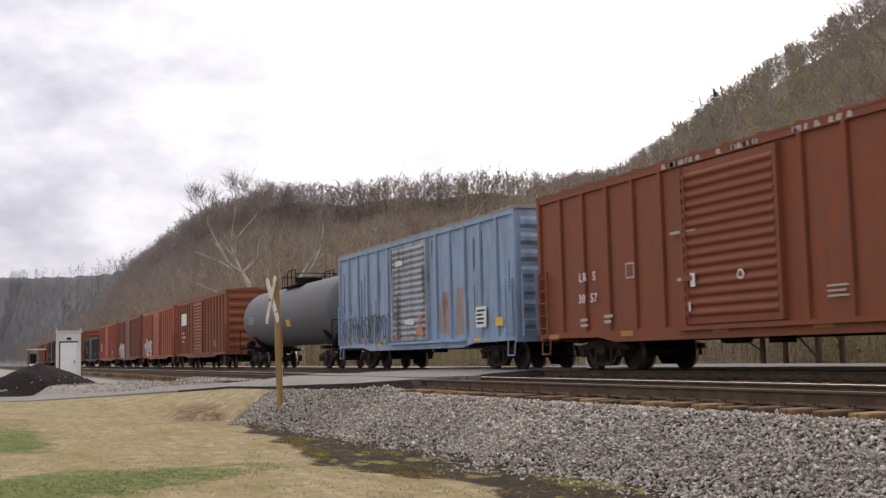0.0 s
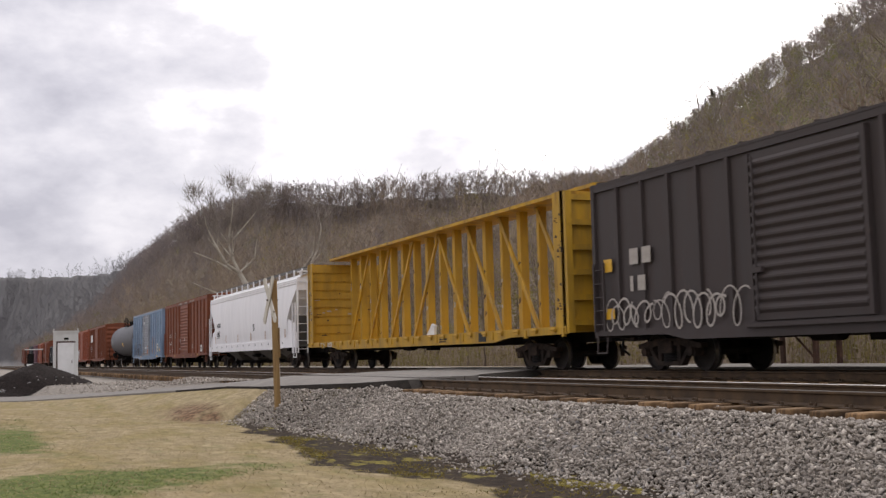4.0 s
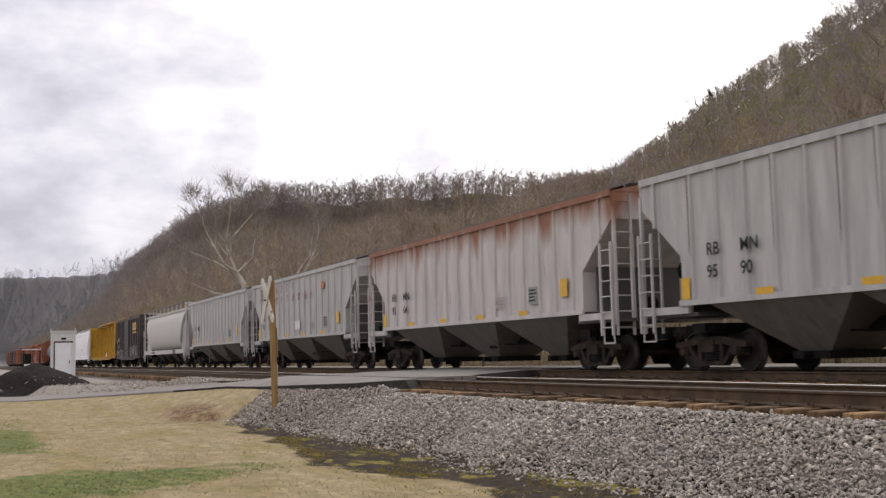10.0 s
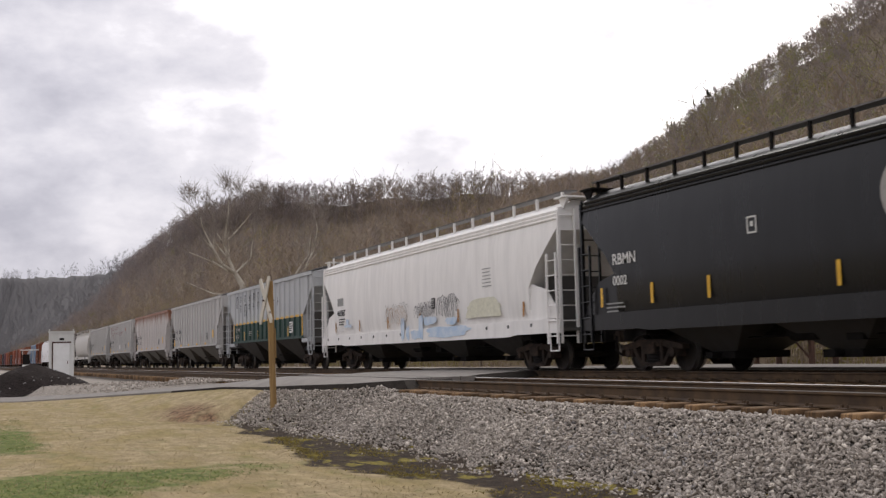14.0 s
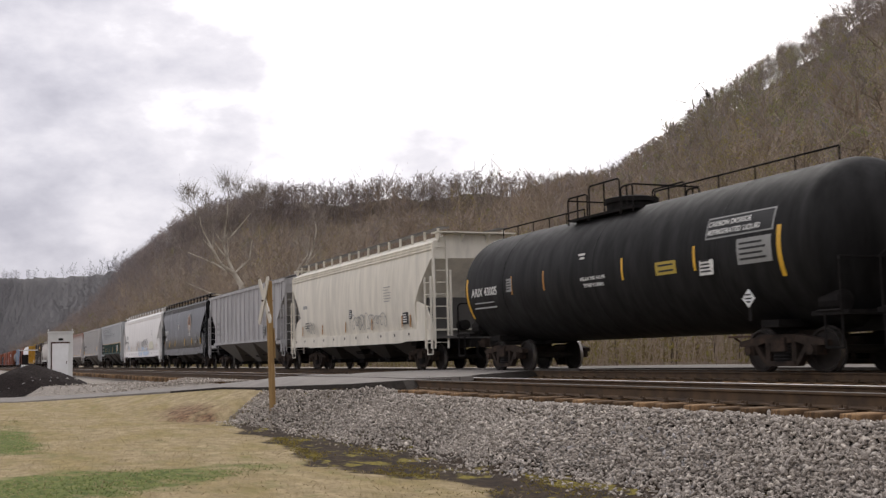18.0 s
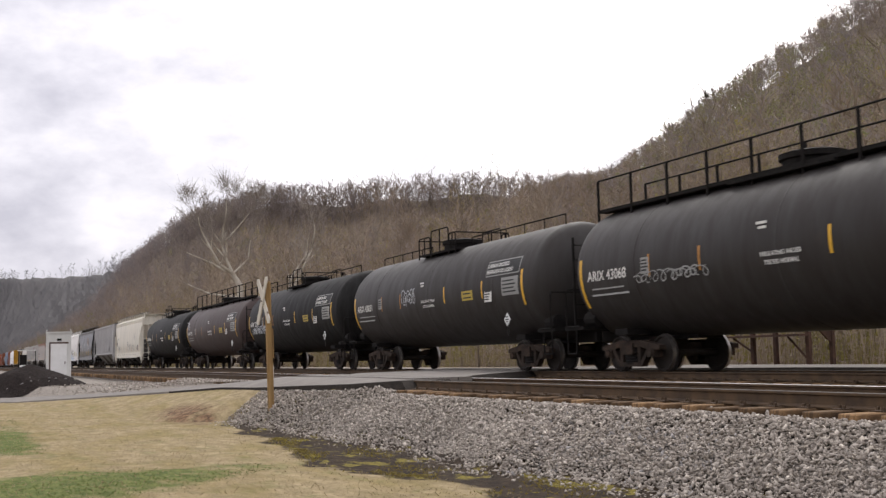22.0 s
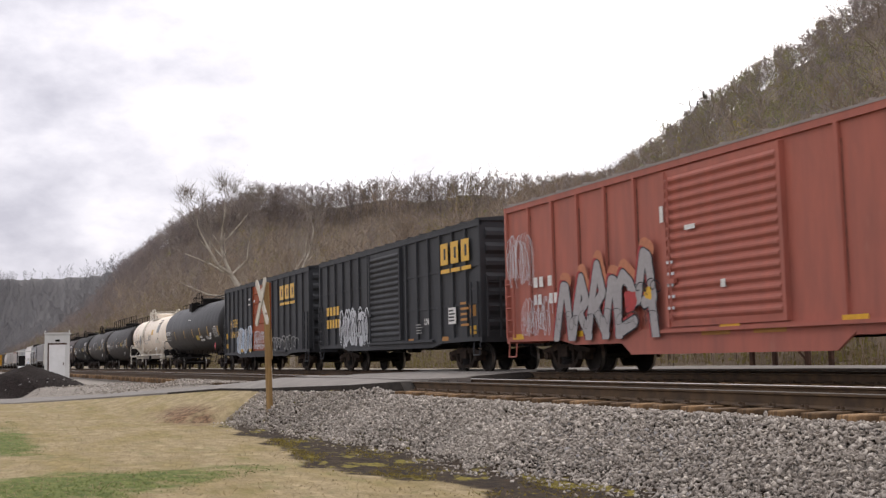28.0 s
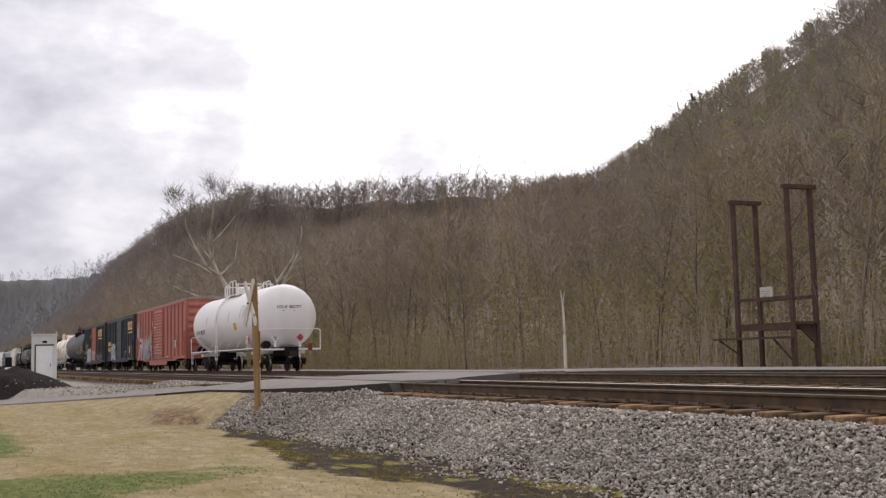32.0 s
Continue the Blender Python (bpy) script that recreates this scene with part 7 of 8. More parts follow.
def utlx_marks(car, L, r, zc):
    y = -r - 0.02
    lettering(car, "UTLX  902777", 1.75, 2.14, 0.36, M["ink"], y=y + 0.05)
    small_print(car, 1.9, 1.9, 4, 1.4, M["grey_mark"], y + 0.09, 0.13, 0.05)
    for x, a, b in ((0.85, -0.5, 0.5), (4.5, 0.0, 0.45), (6.9, 0.0, 0.45), (9.7, -0.05, 0.5), (12.2, 0.05, 0.65), (L - 1.6, -0.1, 0.9)):
        tank_patch(car, x, x + 0.1, zc + a, zc + b, zc, r, flat_mat("olive_yellow_tape", (0.4, 0.36, 0.1)))
    tank_patch(car, 10.8, 11.4, zc - 0.5, zc - 0.15, zc, r, M["yellow_mark"], "yellow_label")
    tank_patch(car, 13.1, 13.5, zc - 0.35, zc - 0.02, zc, r, M["ink"], "data_plate")
    small_print(car, 12.9, zc + 0.6, 6, 1.0, M["grey_mark"], y - 0.0, 0.1, 0.028)
    for x in (13.6, 14.0):
        placard(car, x, -HALF + 0.0, 1.55, M["placard_white"] if x < 13.8 else M["placard_red"], 0.24, back=P["tank_clean"])
    # end placards and stencils on the rear head
    for yy, mt in ((-0.75, "placard_white"), (0.5, "placard_red")):
        placard(car, L + 0.12, yy, 1.62, M[mt], 0.2, 90, P["tank_clean"])
    rear = Matrix(((0, 0, 1), (1, 0, 0), (0, 1, 0))).to_4x4()
    o = lettering(car, "UTLX  902777", L + 0.02, 3.05, 0.2, M["ink"], turn=rear, y=-0.75)
    o.matrix_basis = Matrix.Translation((L - 0.03, -0.6, 3.05)) @ rear
    bm = B()
    for k in range(3):
        box(bm, L - 0.03, L - 0.024, -0.35 + 0.1 * k, 0.3, 2.92 - 0.11 * k, 2.96 - 0.11 * k)
    part("stencil", bm, M["grey_mark"], car)
    # marker lamp at the end of the train
    part("end_of_train_device", box(B(), L + 0.7, L + 0.92, 0.7, 0.86, 0.98, 1.32), M["red_mark"], car, "red end-of-train marker unit")


tank_car(411.9, 15.65, 1.6, 2.66, P["tank_clean"], "clean white tank car with placards, last of the train", trim=P["tank_clean"], dome_x=7.9, side_rail=True, seams=2, marks=utlx_marks, head=0.85, wheel=False, ladder_dx=-0.55)


# ---- woods ----
M["bark"] = material("brown_bark", (0.3, 0.238, 0.183), (0.205, 0.162, 0.125), rough=0.95, scale=3, stretch=(1, 1, 0.3), bump=0.4, rand=0.3)
M["bark_grey"] = material("grey_bark", (0.34, 0.275, 0.205), (0.23, 0.185, 0.14), rough=0.95, scale=3, stretch=(1, 1, 0.3), bump=0.4, rand=0.3)
M["bark_dark"] = material("dark_wet_bark", (0.15, 0.115, 0.085), (0.085, 0.066, 0.05), rough=0.95, scale=3, stretch=(1, 1, 0.3), bump=0.4, rand=0.3)
M["bark_pale"] = material("pale_sycamore_bark", (0.52, 0.48, 0.41), (0.3, 0.26, 0.21), rough=0.9, scale=1.2, bump=0.2)
M["bark_fine"] = material("grey_fine_twigs", (0.3, 0.262, 0.225), (0.21, 0.182, 0.155), rough=0.95, scale=3, bump=0.0)
M["leaf"] = see_through(material("olive_spring_leaf", (0.36, 0.31, 0.07), (0.22, 0.185, 0.06), rough=0.8, scale=0.5, bump=0.0))
M["leaf_warm"] = see_through(material("russet_bud", (0.26, 0.19, 0.135), (0.19, 0.14, 0.1), rough=0.85, scale=0.5, bump=0.0))
M["brush"] = see_through(material("olive_brown_brush", (0.26, 0.225, 0.07), (0.165, 0.145, 0.055), rough=0.85, scale=0.25, bump=0.0, third=(0.17, 0.125, 0.075), third_at=(0.45, 0.6), third_scale=0.4))
M["needle"] = material("dark_pine_needles", (0.02, 0.028, 0.016), (0.012, 0.017, 0.01), rough=0.85, scale=0.8, bump=0.0)
# far trees in a flat grey that stands in for haze
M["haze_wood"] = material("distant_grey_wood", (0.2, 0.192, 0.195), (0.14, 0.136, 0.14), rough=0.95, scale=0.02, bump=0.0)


SKYLINE = ((42.9, 17.6), (45.6, 16.2), (47.5, 15.0), (50.3, 13.6), (52.9, 11.9), (54.4, 10.7), (56.1, 9.8), (57.3, 9.0), (58.5, 8.6), (63.5, 9.1), (69.7, 8.8), (75.3, 8.5), (78.7, 7.4), (80.3, 6.6), (82.2, 4.95), (84.1, 4.45), (90, 4.0))


def crown_limit(x, y, z):
    """The tallest that a tree may stand at a place, under the line of the ridge."""
    az = np.degrees(np.arctan2(-x, y))
    return 0.47 + np.hypot(x, y) * np.tan(np.radians(lerp(az, [p[0] for p in SKYLINE], [p[1] + 0.5 for p in SKYLINE]))) - z


def branches(rng, height, spread, limbs, twigs, lean=0.05, clear=0.35, trunk_r=None, twig_len=0.16, twig_w=0.014, up=0.75, n=6):
    """Segments (p, q, r0, r1) of a leafless tree: trunk, limbs, branchlets and twigs."""
    segs, thin = [], []
    r0 = trunk_r or height * 0.012
    p = np.zeros(3)
    d = np.array([rng.gauss(0, lean), rng.gauss(0, lean), 1.0])
    pts = [p]
    for k in range(n):
        d = d + np.array([rng.gauss(0, 0.05), rng.gauss(0, 0.05), 0])
        p = p + d / np.linalg.norm(d) * height / n
        pts.append(p)
    for k in range(n):
        segs.append((pts[k], pts[k + 1], r0 * (1 - 0.92 * k / n), r0 * (1 - 0.92 * (k + 1) / n)))
    tips = []
    for i in range(limbs):
        u = clear + (1 - clear) * (i + rng.random()) / limbs * 0.97
        k = min(n - 1, int(u * n))
        b = pts[k] + (pts[k + 1] - pts[k]) * (u * n - k)
        a = rng.uniform(0, 6.283)
        ln = spread * (1.15 - 0.7 * u) * rng.uniform(0.65, 1.2)
        e = np.array([math.cos(a), math.sin(a), up * rng.uniform(0.5, 1.5)])
        e /= np.linalg.norm(e)
        rr = r0 * (1 - 0.9 * u) * 0.62
        m = b + e * ln * 0.5 + np.array([0, 0, 0.02 * ln])
        q = m + (e + np.array([rng.gauss(0, 0.2), rng.gauss(0, 0.2), 0.3])) * ln * 0.5
        segs += [(b, m, rr, rr * 0.6), (m, q, rr * 0.6, rr * 0.2)]
        tips += [(b, m), (m, q), (m, q)]
    tips += [(pts[-2], pts[-1])] * max(2, limbs // 5)
    for i in range(twigs):
        b, q = tips[rng.randrange(len(tips))]
        s = b + (q - b) * rng.uniform(0.25, 1.0)
        e = (q - b) / (np.linalg.norm(q - b) + 1e-6) * 0.6 + np.array([rng.gauss(0, 0.7), rng.gauss(0, 0.7), rng.gauss(0.55, 0.4)])
        e /= np.linalg.norm(e)
        ln = height * twig_len * rng.uniform(0.4, 1.1)
        thin.append((s, s + e * ln, height * twig_w * rng.uniform(0.5, 1.0) * 0.1))
        tips.append((s, s + e * ln))
    return segs, thin


def tree_arrays(segs, thin, rng, sides=3):
    V, F = [], []
    for p, q, a, b in segs:
        d = (q - p) / (np.linalg.norm(q - p) + 1e-9)
        u = np.cross(d, (0.3, 0.9, 0.1))
        u /= np.linalg.norm(u)
        w = np.cross(d, u)
        o = len(V)
        for c, r in ((p, a), (q, b)):
            for k in range(sides):
                V.append(c + r * (math.cos(k * math.tau / sides) * u + math.sin(k * math.tau / sides) * w))
        for k in range(sides):
            F.append((o + k, o + (k + 1) % sides, o + sides + (k + 1) % sides, o + sides + k))
    for p, q, w in thin:
        d = q - p
        u = np.cross(d, (rng.gauss(0, 1), rng.gauss(0, 1), rng.gauss(0, 1)))
        u /= np.linalg.norm(u) + 1e-9
        o = len(V)
        V += [p - u * w, p + u * w, q + u * w * 0.35, q - u * w * 0.35]
        F.append((o, o + 1, o + 2, o + 3))
    return np.array(V), np.array(F)


def leaf_arrays(thin, rng, per, size):
    V, F = [], []
    for p, q, w in thin:
        for k in range(per):
            c = p + (q - p) * rng.uniform(0.2, 1.1)
            a, b = np.array([rng.gauss(0, 1) for _ in range(3)]), np.array([rng.gauss(0, 1) for _ in range(3)])
            a, b = a / np.linalg.norm(a) * size * rng.uniform(0.5, 1.2), b / np.linalg.norm(b) * size * rng.uniform(0.5, 1.2)
            o = len(V)
            V += [c - a, c - b, c + a, c + b]
            F.append((o, o + 1, o + 2, o + 3))
    return np.array(V), np.array(F)


def scatter_mesh(name, templates, spots, mat):
    """One mesh of many copies of the templates: spots are (x, y, z, size, turn, tone)."""
    VV, FF, TT, o = [], [], [], 0
    for i, (x, y, z, s, a, tone) in enumerate(spots):
        v, f = templates[i % len(templates)]
        c, d = math.cos(a), math.sin(a)
        w = np.empty_like(v)
        w[:, 0], w[:, 1], w[:, 2] = (v[:, 0] * c - v[:, 1] * d) * s + x, (v[:, 0] * d + v[:, 1] * c) * s + y, v[:, 2] * s + z
        VV.append(w)
        FF.append(f + o)
        TT.append(np.full(len(v), tone, np.float32))
        o += len(v)
    me = soup(name, np.concatenate(VV), np.concatenate(FF), mat)
    me.attributes.new("tone", "FLOAT", "POINT").data.foreach_set("value", np.concatenate(TT))
    return me


def toned(m, steps):
    """Lets each tree's own tone choose the base colour, with the bark's grain over it."""
    nt = m.node_tree
    n, l = nt.nodes, nt.links
    b = n["Principled BSDF"]
    at, ramp, mul = n.new("ShaderNodeAttribute"), n.new("ShaderNodeValToRGB"), n.new("ShaderNodeMix")
    at.attribute_name = "tone"
    els = ramp.color_ramp.elements
    els[0].position, els[0].color = 0.0, (*steps[0], 1)
    els[1].position, els[1].color = 1.0, (*steps[-1], 1)
    for k, col in enumerate(steps[1:-1]):
        els.new((k + 1) / (len(steps) - 1)).color = (*col, 1)
    mul.data_type, mul.blend_type = "RGBA", "MULTIPLY"
    mul.inputs["Factor"].default_value = 1.0
    old = b.inputs["Base Color"].links[0].from_socket
    l.new(at.outputs["Fac"], ramp.inputs[0])
    l.new(ramp.outputs[0], mul.inputs["A"])
    l.new(old, mul.inputs["B"])
    l.new(mul.outputs["Result"], b.inputs["Base Color"])
    return m


# grey-violet, grey-brown, brown, tan; the greys also paint haze on far trees
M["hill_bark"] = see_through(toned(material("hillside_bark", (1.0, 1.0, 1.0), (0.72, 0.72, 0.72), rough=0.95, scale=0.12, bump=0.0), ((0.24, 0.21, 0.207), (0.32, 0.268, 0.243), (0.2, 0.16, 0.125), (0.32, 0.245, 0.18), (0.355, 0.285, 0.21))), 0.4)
M["hill_trunk"] = toned(material("hillside_trunk_bark", (1.0, 1.0, 1.0), (0.6, 0.6, 0.6), rough=0.95, scale=0.4, bump=0.0), ((0.36, 0.32, 0.3), (0.24, 0.195, 0.16), (0.4, 0.35, 0.3), (0.22, 0.17, 0.13), (0.46, 0.41, 0.35)))
M["hill_leaf"] = see_through(toned(material("hillside_spring_leaf", (1.0, 1.0, 1.0), (0.75, 0.75, 0.75), rough=0.8, scale=0.4, bump=0.0), ((0.2, 0.185, 0.095), (0.25, 0.235, 0.105), (0.23, 0.235, 0.115), (0.32, 0.26, 0.085))), 0.5)


def far_woods():
    rng = random.Random(11)
    trunks, crowns, fine, buds, leafy, pines = [], [], [], [], [], []
    for k in range(6):
        segs, thin = branches(rng, 13, 3.6, 9, 210, clear=0.24, trunk_r=0.13, twig_len=0.085, twig_w=0.055, n=3, up=0.95)
        trunks.append(tree_arrays([], [(p, q, 0.55 * (r0 + r1)) for p, q, r0, r1 in segs], rng))
        crowns.append(tree_arrays([], thin, rng))
        segs, thin2 = branches(rng, 13, 4.2, 8, 58, clear=0.2, trunk_r=0.15, twig_len=0.13, twig_w=0.085, n=3, up=0.95)
        fine.append(tree_arrays([], [(p, q, 0.5 * (r0 + r1)) for p, q, r0, r1 in segs] + thin2, rng))
        buds.append(leaf_arrays(thin[::2], rng, 1, 0.13))
        leafy.append(leaf_arrays(thin, rng, 1, 0.17))
    for k in range(2):
        V, F = tree_arrays([(np.zeros(3), np.array([0, 0, 13.0]), 0.18, 0.03)], [], rng)
        thin = []
        for i in range(150):
            z = 3 + 10 * (i / 150) ** 0.9
            a, ln = rng.uniform(0, 6.28), (14.2 - z) * 0.3 * rng.uniform(0.5, 1.2)
            thin.append((np.array([0, 0, z]), np.array([math.cos(a) * ln, math.sin(a) * ln, z - 0.1 * ln]), 0.25))
        v2, f2 = tree_arrays([], thin, rng)
        pines.append((np.concatenate([V, v2]), np.concatenate([F, f2 + len(V)])))
    FOOT = ((-1700, -700, -300, 100), (30, 34, 38, 42))

    def stand(n, x0, x1, u0, u1, power=1.0):
        """Scattered standing places on the slope: x, y, z, the share of the way up, the most height."""
        x = np.array([x0 + (x1 - x0) * rng.random() ** power for _ in range(n)])
        u = np.array([rng.uniform(u0, u1) for _ in range(n)])
        ft = lerp(x, *FOOT)
        y = ft + (lerp(x, RX, RY) - ft) * u
        z = land(x, y) - 0.2
        keep = np.degrees(np.arctan2(-x, y)) > 41.5
        return [t for t, k in zip(zip(x, y, z, u, crown_limit(x, y, z)), keep) if k]

    near, far, green, ochre = [], [], [], []
    for x, y, z, u, most in stand(2500, -30, -330, 0.0, 1.0, 0.9) + stand(420, -80, -330, 0.86, 1.0):
        s = min(rng.uniform(0.62, 1.12), most / 14 * rng.uniform(0.72, 1.04))
        if s < 0.3:
            continue
        patch = math.sin(x / 27 + 2 * math.sin(y / 19)) + math.sin(y / 23 + x / 41)
        tone = min(1, max(0, 0.42 - 0.12 * patch - 0.22 * (u - 0.5) + rng.gauss(0, 0.2)))
        spot = (x, y, z, s, rng.uniform(0, 6.28), tone)
        near.append(spot)
        if patch + rng.gauss(0, 0.55) > (0.95 if x > -230 else 1.5):
            green.append((*spot[:5], rng.random()))
        elif x > -75 and rng.random() < 0.4:
            green.append((*spot[:5], rng.uniform(0.5, 1)))
        elif patch < 0.2 and rng.random() < 0.35:
            ochre.append(spot)
    for x, y, z, u, most in stand(3300, -300, -900, 0.0, 1.0, 1.1) + stand(1900, -290, -620, 0.9, 1.005) + stand(500, -600, -900, 0.9, 1.0):
        s = min(rng.uniform(0.6, 1.05), most / 14 * rng.uniform(0.66, 1.05))
        if s < 0.25:
            continue
        # aerial haze painted as tone: trees turn greyer the farther off they stand
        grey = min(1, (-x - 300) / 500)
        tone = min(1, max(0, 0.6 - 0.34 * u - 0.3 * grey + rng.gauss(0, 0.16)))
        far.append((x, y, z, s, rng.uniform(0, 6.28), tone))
        if u < 0.3 and x > -760 and rng.random() < 0.3:
            green.append((*far[-1][:5], rng.uniform(0, 0.5)))
    for x, y, z, u, most in stand(700, -290, -640, 0.92, 1.008) + stand(300, -290, -640, 0.68, 0.93) + stand(900, -60, -300, 0.9, 1.005):
        far.append((x, y, z, min(most / 14, rng.uniform(0.3, 0.62)), rng.uniform(0, 6.28), min(1, max(0, 0.2 + rng.gauss(0, 0.1)))))
    for az, dist, n in ((58.7, 62, 5), (50.8, 120, 4), (48.9, 112, 4), (51.6, 150, 3), (43.9, 130, 3), (43.4, 58, 6), (44.6, 66, 4), (52.8, 52, 5), (51.5, 60, 3), (46.5, 150, 3), (47.6, 84, 3), (55.5, 95, 3)):
        for k in range(n):
            a, d = radians(az + rng.gauss(0, 0.5)), dist * rng.uniform(0.96, 1.05)
            x, y = -d * math.sin(a), d * math.cos(a)
            z = float(land(x, y)) - 0.2
            green.append((x, y, z, min(float(crown_limit(x, y, z)) / 14, (0.35 if d < 70 else 0.6) * rng.uniform(0.8, 1.2)), rng.uniform(0, 6.28), rng.uniform(0.55, 1.0)))
            near.append((*green[-1][:5], 0.75))
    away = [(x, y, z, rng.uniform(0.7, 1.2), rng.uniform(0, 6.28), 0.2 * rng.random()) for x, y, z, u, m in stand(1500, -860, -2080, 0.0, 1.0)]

    def put(name, tpl, sp, mat, label):
        tagged(new(name, scatter_mesh(name, tpl, sp, mat)), label, "woods", kind="stuff")
    put("hillside_trunks", trunks, near, M["hill_trunk"], "grey and brown trunks and limbs of the hillside trees")
    put("hillside_woods", crowns, near, M["hill_bark"], "bare grey-brown deciduous trees covering the hillside")
    put("ridge_woods", fine, far, M["hill_bark"], "bare grey-brown woods along the ridge, greyer far off with painted haze")
    put("hillside_leaves", leafy, green, M["hill_leaf"], "olive-green spring leaves on hillside trees")
    put("hillside_russet_buds", buds, ochre, M["leaf_warm"], "russet buds on hillside trees")
    put("distant_woods", fine, away, M["haze_wood"], "woods on the distant ridge, greyed by haze in their colour")
    # small groups of pines on the skyline
    for x, n in ((-250, 2), (-238, 3), (-281, 3)):
        for k in range(n):
            xx = x + rng.uniform(-3, 3)
            yy = float(lerp(xx, RX, RY)) - rng.uniform(0, 5)
            tr = thing("pine_tree", "dark green pine on the wooded ridge", "tree", pose(xx, yy, bank_z(xx, yy) - 0.2, 0, 0, rng.uniform(0, 360)), "ridge pines")
            sc = rng.uniform(0.6, 0.82) * (0.6 if x < -270 else 1)
            v, f = pines[k % 2]
            part("crown", soup("pine", v * sc, f, M["needle"]), None, tr)


far_woods()


def woodland_edge():
    """The nearer belt of slender bare trees behind the lane, each a thing, with brush below."""
    rng = random.Random(23)
    protos = []
    for k in range(8):
        h = rng.uniform(8, 11.5)
        segs, thin = branches(rng, h, rng.uniform(1.5, 2.6), rng.randint(13, 20), 420, lean=0.07, clear=0.22, trunk_r=rng.uniform(0.055, 0.11), twig_len=0.11, twig_w=0.02, up=1.0)
        protos.append((soup("slender_trunk", *tree_arrays(segs, [], rng, 5), M[("bark_grey", "bark_dark", "bark", "bark_dark")[k % 4]]), soup("twigs", *tree_arrays([], thin, rng), M["bark_grey" if k % 4 == 0 else "bark"]),
                       soup("buds", *leaf_arrays(thin[40:], rng, 3, 0.042), M["leaf" if k % 2 else "leaf_warm"]), h))
    spots = []
    for i in range(260):
        x = -14 - 200 * rng.random() ** 1.25
        spots.append((x, 26.5 + 19 * rng.random() ** 1.2))
    for x, y in spots:
        k = rng.randrange(8) if x < -48 or rng.random() < 0.4 else rng.choice((1, 3, 5, 7))
        lab = "slender bare tree with fine grey-brown twigs" if k % 2 == 0 else "slender budding tree with sparse olive leaves"
        sc = min(rng.uniform(0.75, 1.2), float(crown_limit(x, y, bank_z(x, y))) / protos[k][3] * rng.uniform(0.68, 0.9))
        tr = thing("tree", lab, "tree", pose(x, y, bank_z(x, y) - 0.1, 0, 0, rng.uniform(0, 360)), "trees at the edge of the wood")
        tr.scale = (sc, sc, sc)
        part("trunk", protos[k][0], None, tr)
        part("crown", protos[k][1], None, tr)
        if (k % 2 and (x > -52 or rng.random() < 0.3)) or rng.random() < 0.25:
            part("foliage", protos[k][2], None, tr)
    # a few taller dark-limbed trees that stand out from the rest
    for az, dist, h in ((61.6, 62, 15.5), (60.6, 66, 13), (64.5, 58, 12), (68.3, 75, 13), (70.6, 82, 14), (72.2, 90, 14), (52.6, 44, 10.5), (50.8, 41, 11), (48.2, 40, 12.5), (54.8, 48, 11), (57.5, 52, 11.5)):
        x, y = -dist * math.sin(radians(az)), dist * math.cos(radians(az))
        h = min(h, 0.7 * float(crown_limit(x, y, bank_z(x, y))))
        segs, thin = branches(rng, h, h * 0.34, 12, 420, lean=0.06, clear=0.25, trunk_r=0.009 * h, twig_len=0.075, twig_w=0.014, up=1.25)
        tr = thing("tree", "taller dark-limbed bare tree among the slender ones", "tree", pose(x, y, bank_z(x, y) - 0.1), "trees at the edge of the wood")
        part("trunk", soup("dark_trunk", *tree_arrays(segs, [], rng, 5), M["bark_dark"]), None, tr)
        part("crown", soup("dark_twigs", *tree_arrays([], thin, rng), M["bark"]), None, tr)
    # undergrowth: thin upright stems, pale dead stalks, olive shoots
    for name, n, mat, lab, h0, h1, w in (("brush_stems", 9000, M["bark"], "tangle of thin brown stems along the wood's edge", 0.8, 4.0, 0.014), ("pale_stalks", 2500, M["bark_grey"], "pale dead stalks among the brush", 0.6, 3.0, 0.016)):
        V, F = [], []
        for i in range(n):
            x = -12 - 210 * rng.random() ** 1.35
            y = 23.6 + 16 * rng.random() ** 1.7
            z = bank_z(x, y) if i % 7 == 0 else -0.35
            h = rng.uniform(h0, h1)
            dx, dy = rng.gauss(0, 0.16) * h, rng.gauss(0, 0.16) * h
            o = len(V)
            V += [(x - w, y, z), (x + w, y, z), (x + dx + w * 0.4, y + dy, z + h), (x + dx - w * 0.4, y + dy, z + h)]
            F.append((o, o + 1, o + 2, o + 3))
        tagged(new(name, soup(name, np.array(V), np.array(F), mat)), lab, "undergrowth", kind="stuff")
    V, F = [], []
    for i in range(95000):
        x = -12 - 190 * rng.random() ** 1.35
        cl = math.sin(x / 3.1) + math.sin(x / 7.7 + 1)
        y = 24 + 14 * rng.random()
        z = -0.3 + (0.3 + 4.4 * rng.random() ** 1.4) * (0.75 + 0.35 * cl)
        a, b = np.array([rng.gauss(0, 1) for _ in range(3)]) * 0.05, np.array([rng.gauss(0, 1) for _ in range(3)]) * 0.05
        c = np.array([x, y, z])
        o = len(V)
        V += [c - a, c - b, c + a, c + b]
        F.append((o, o + 1, o + 2, o + 3))
    tagged(new("brush_leaves", soup("brush_leaves", np.array(V), np.array(F), M["brush"])), "olive and yellow-green brush leaves at the wood's edge", "undergrowth", kind="stuff")


woodland_edge()


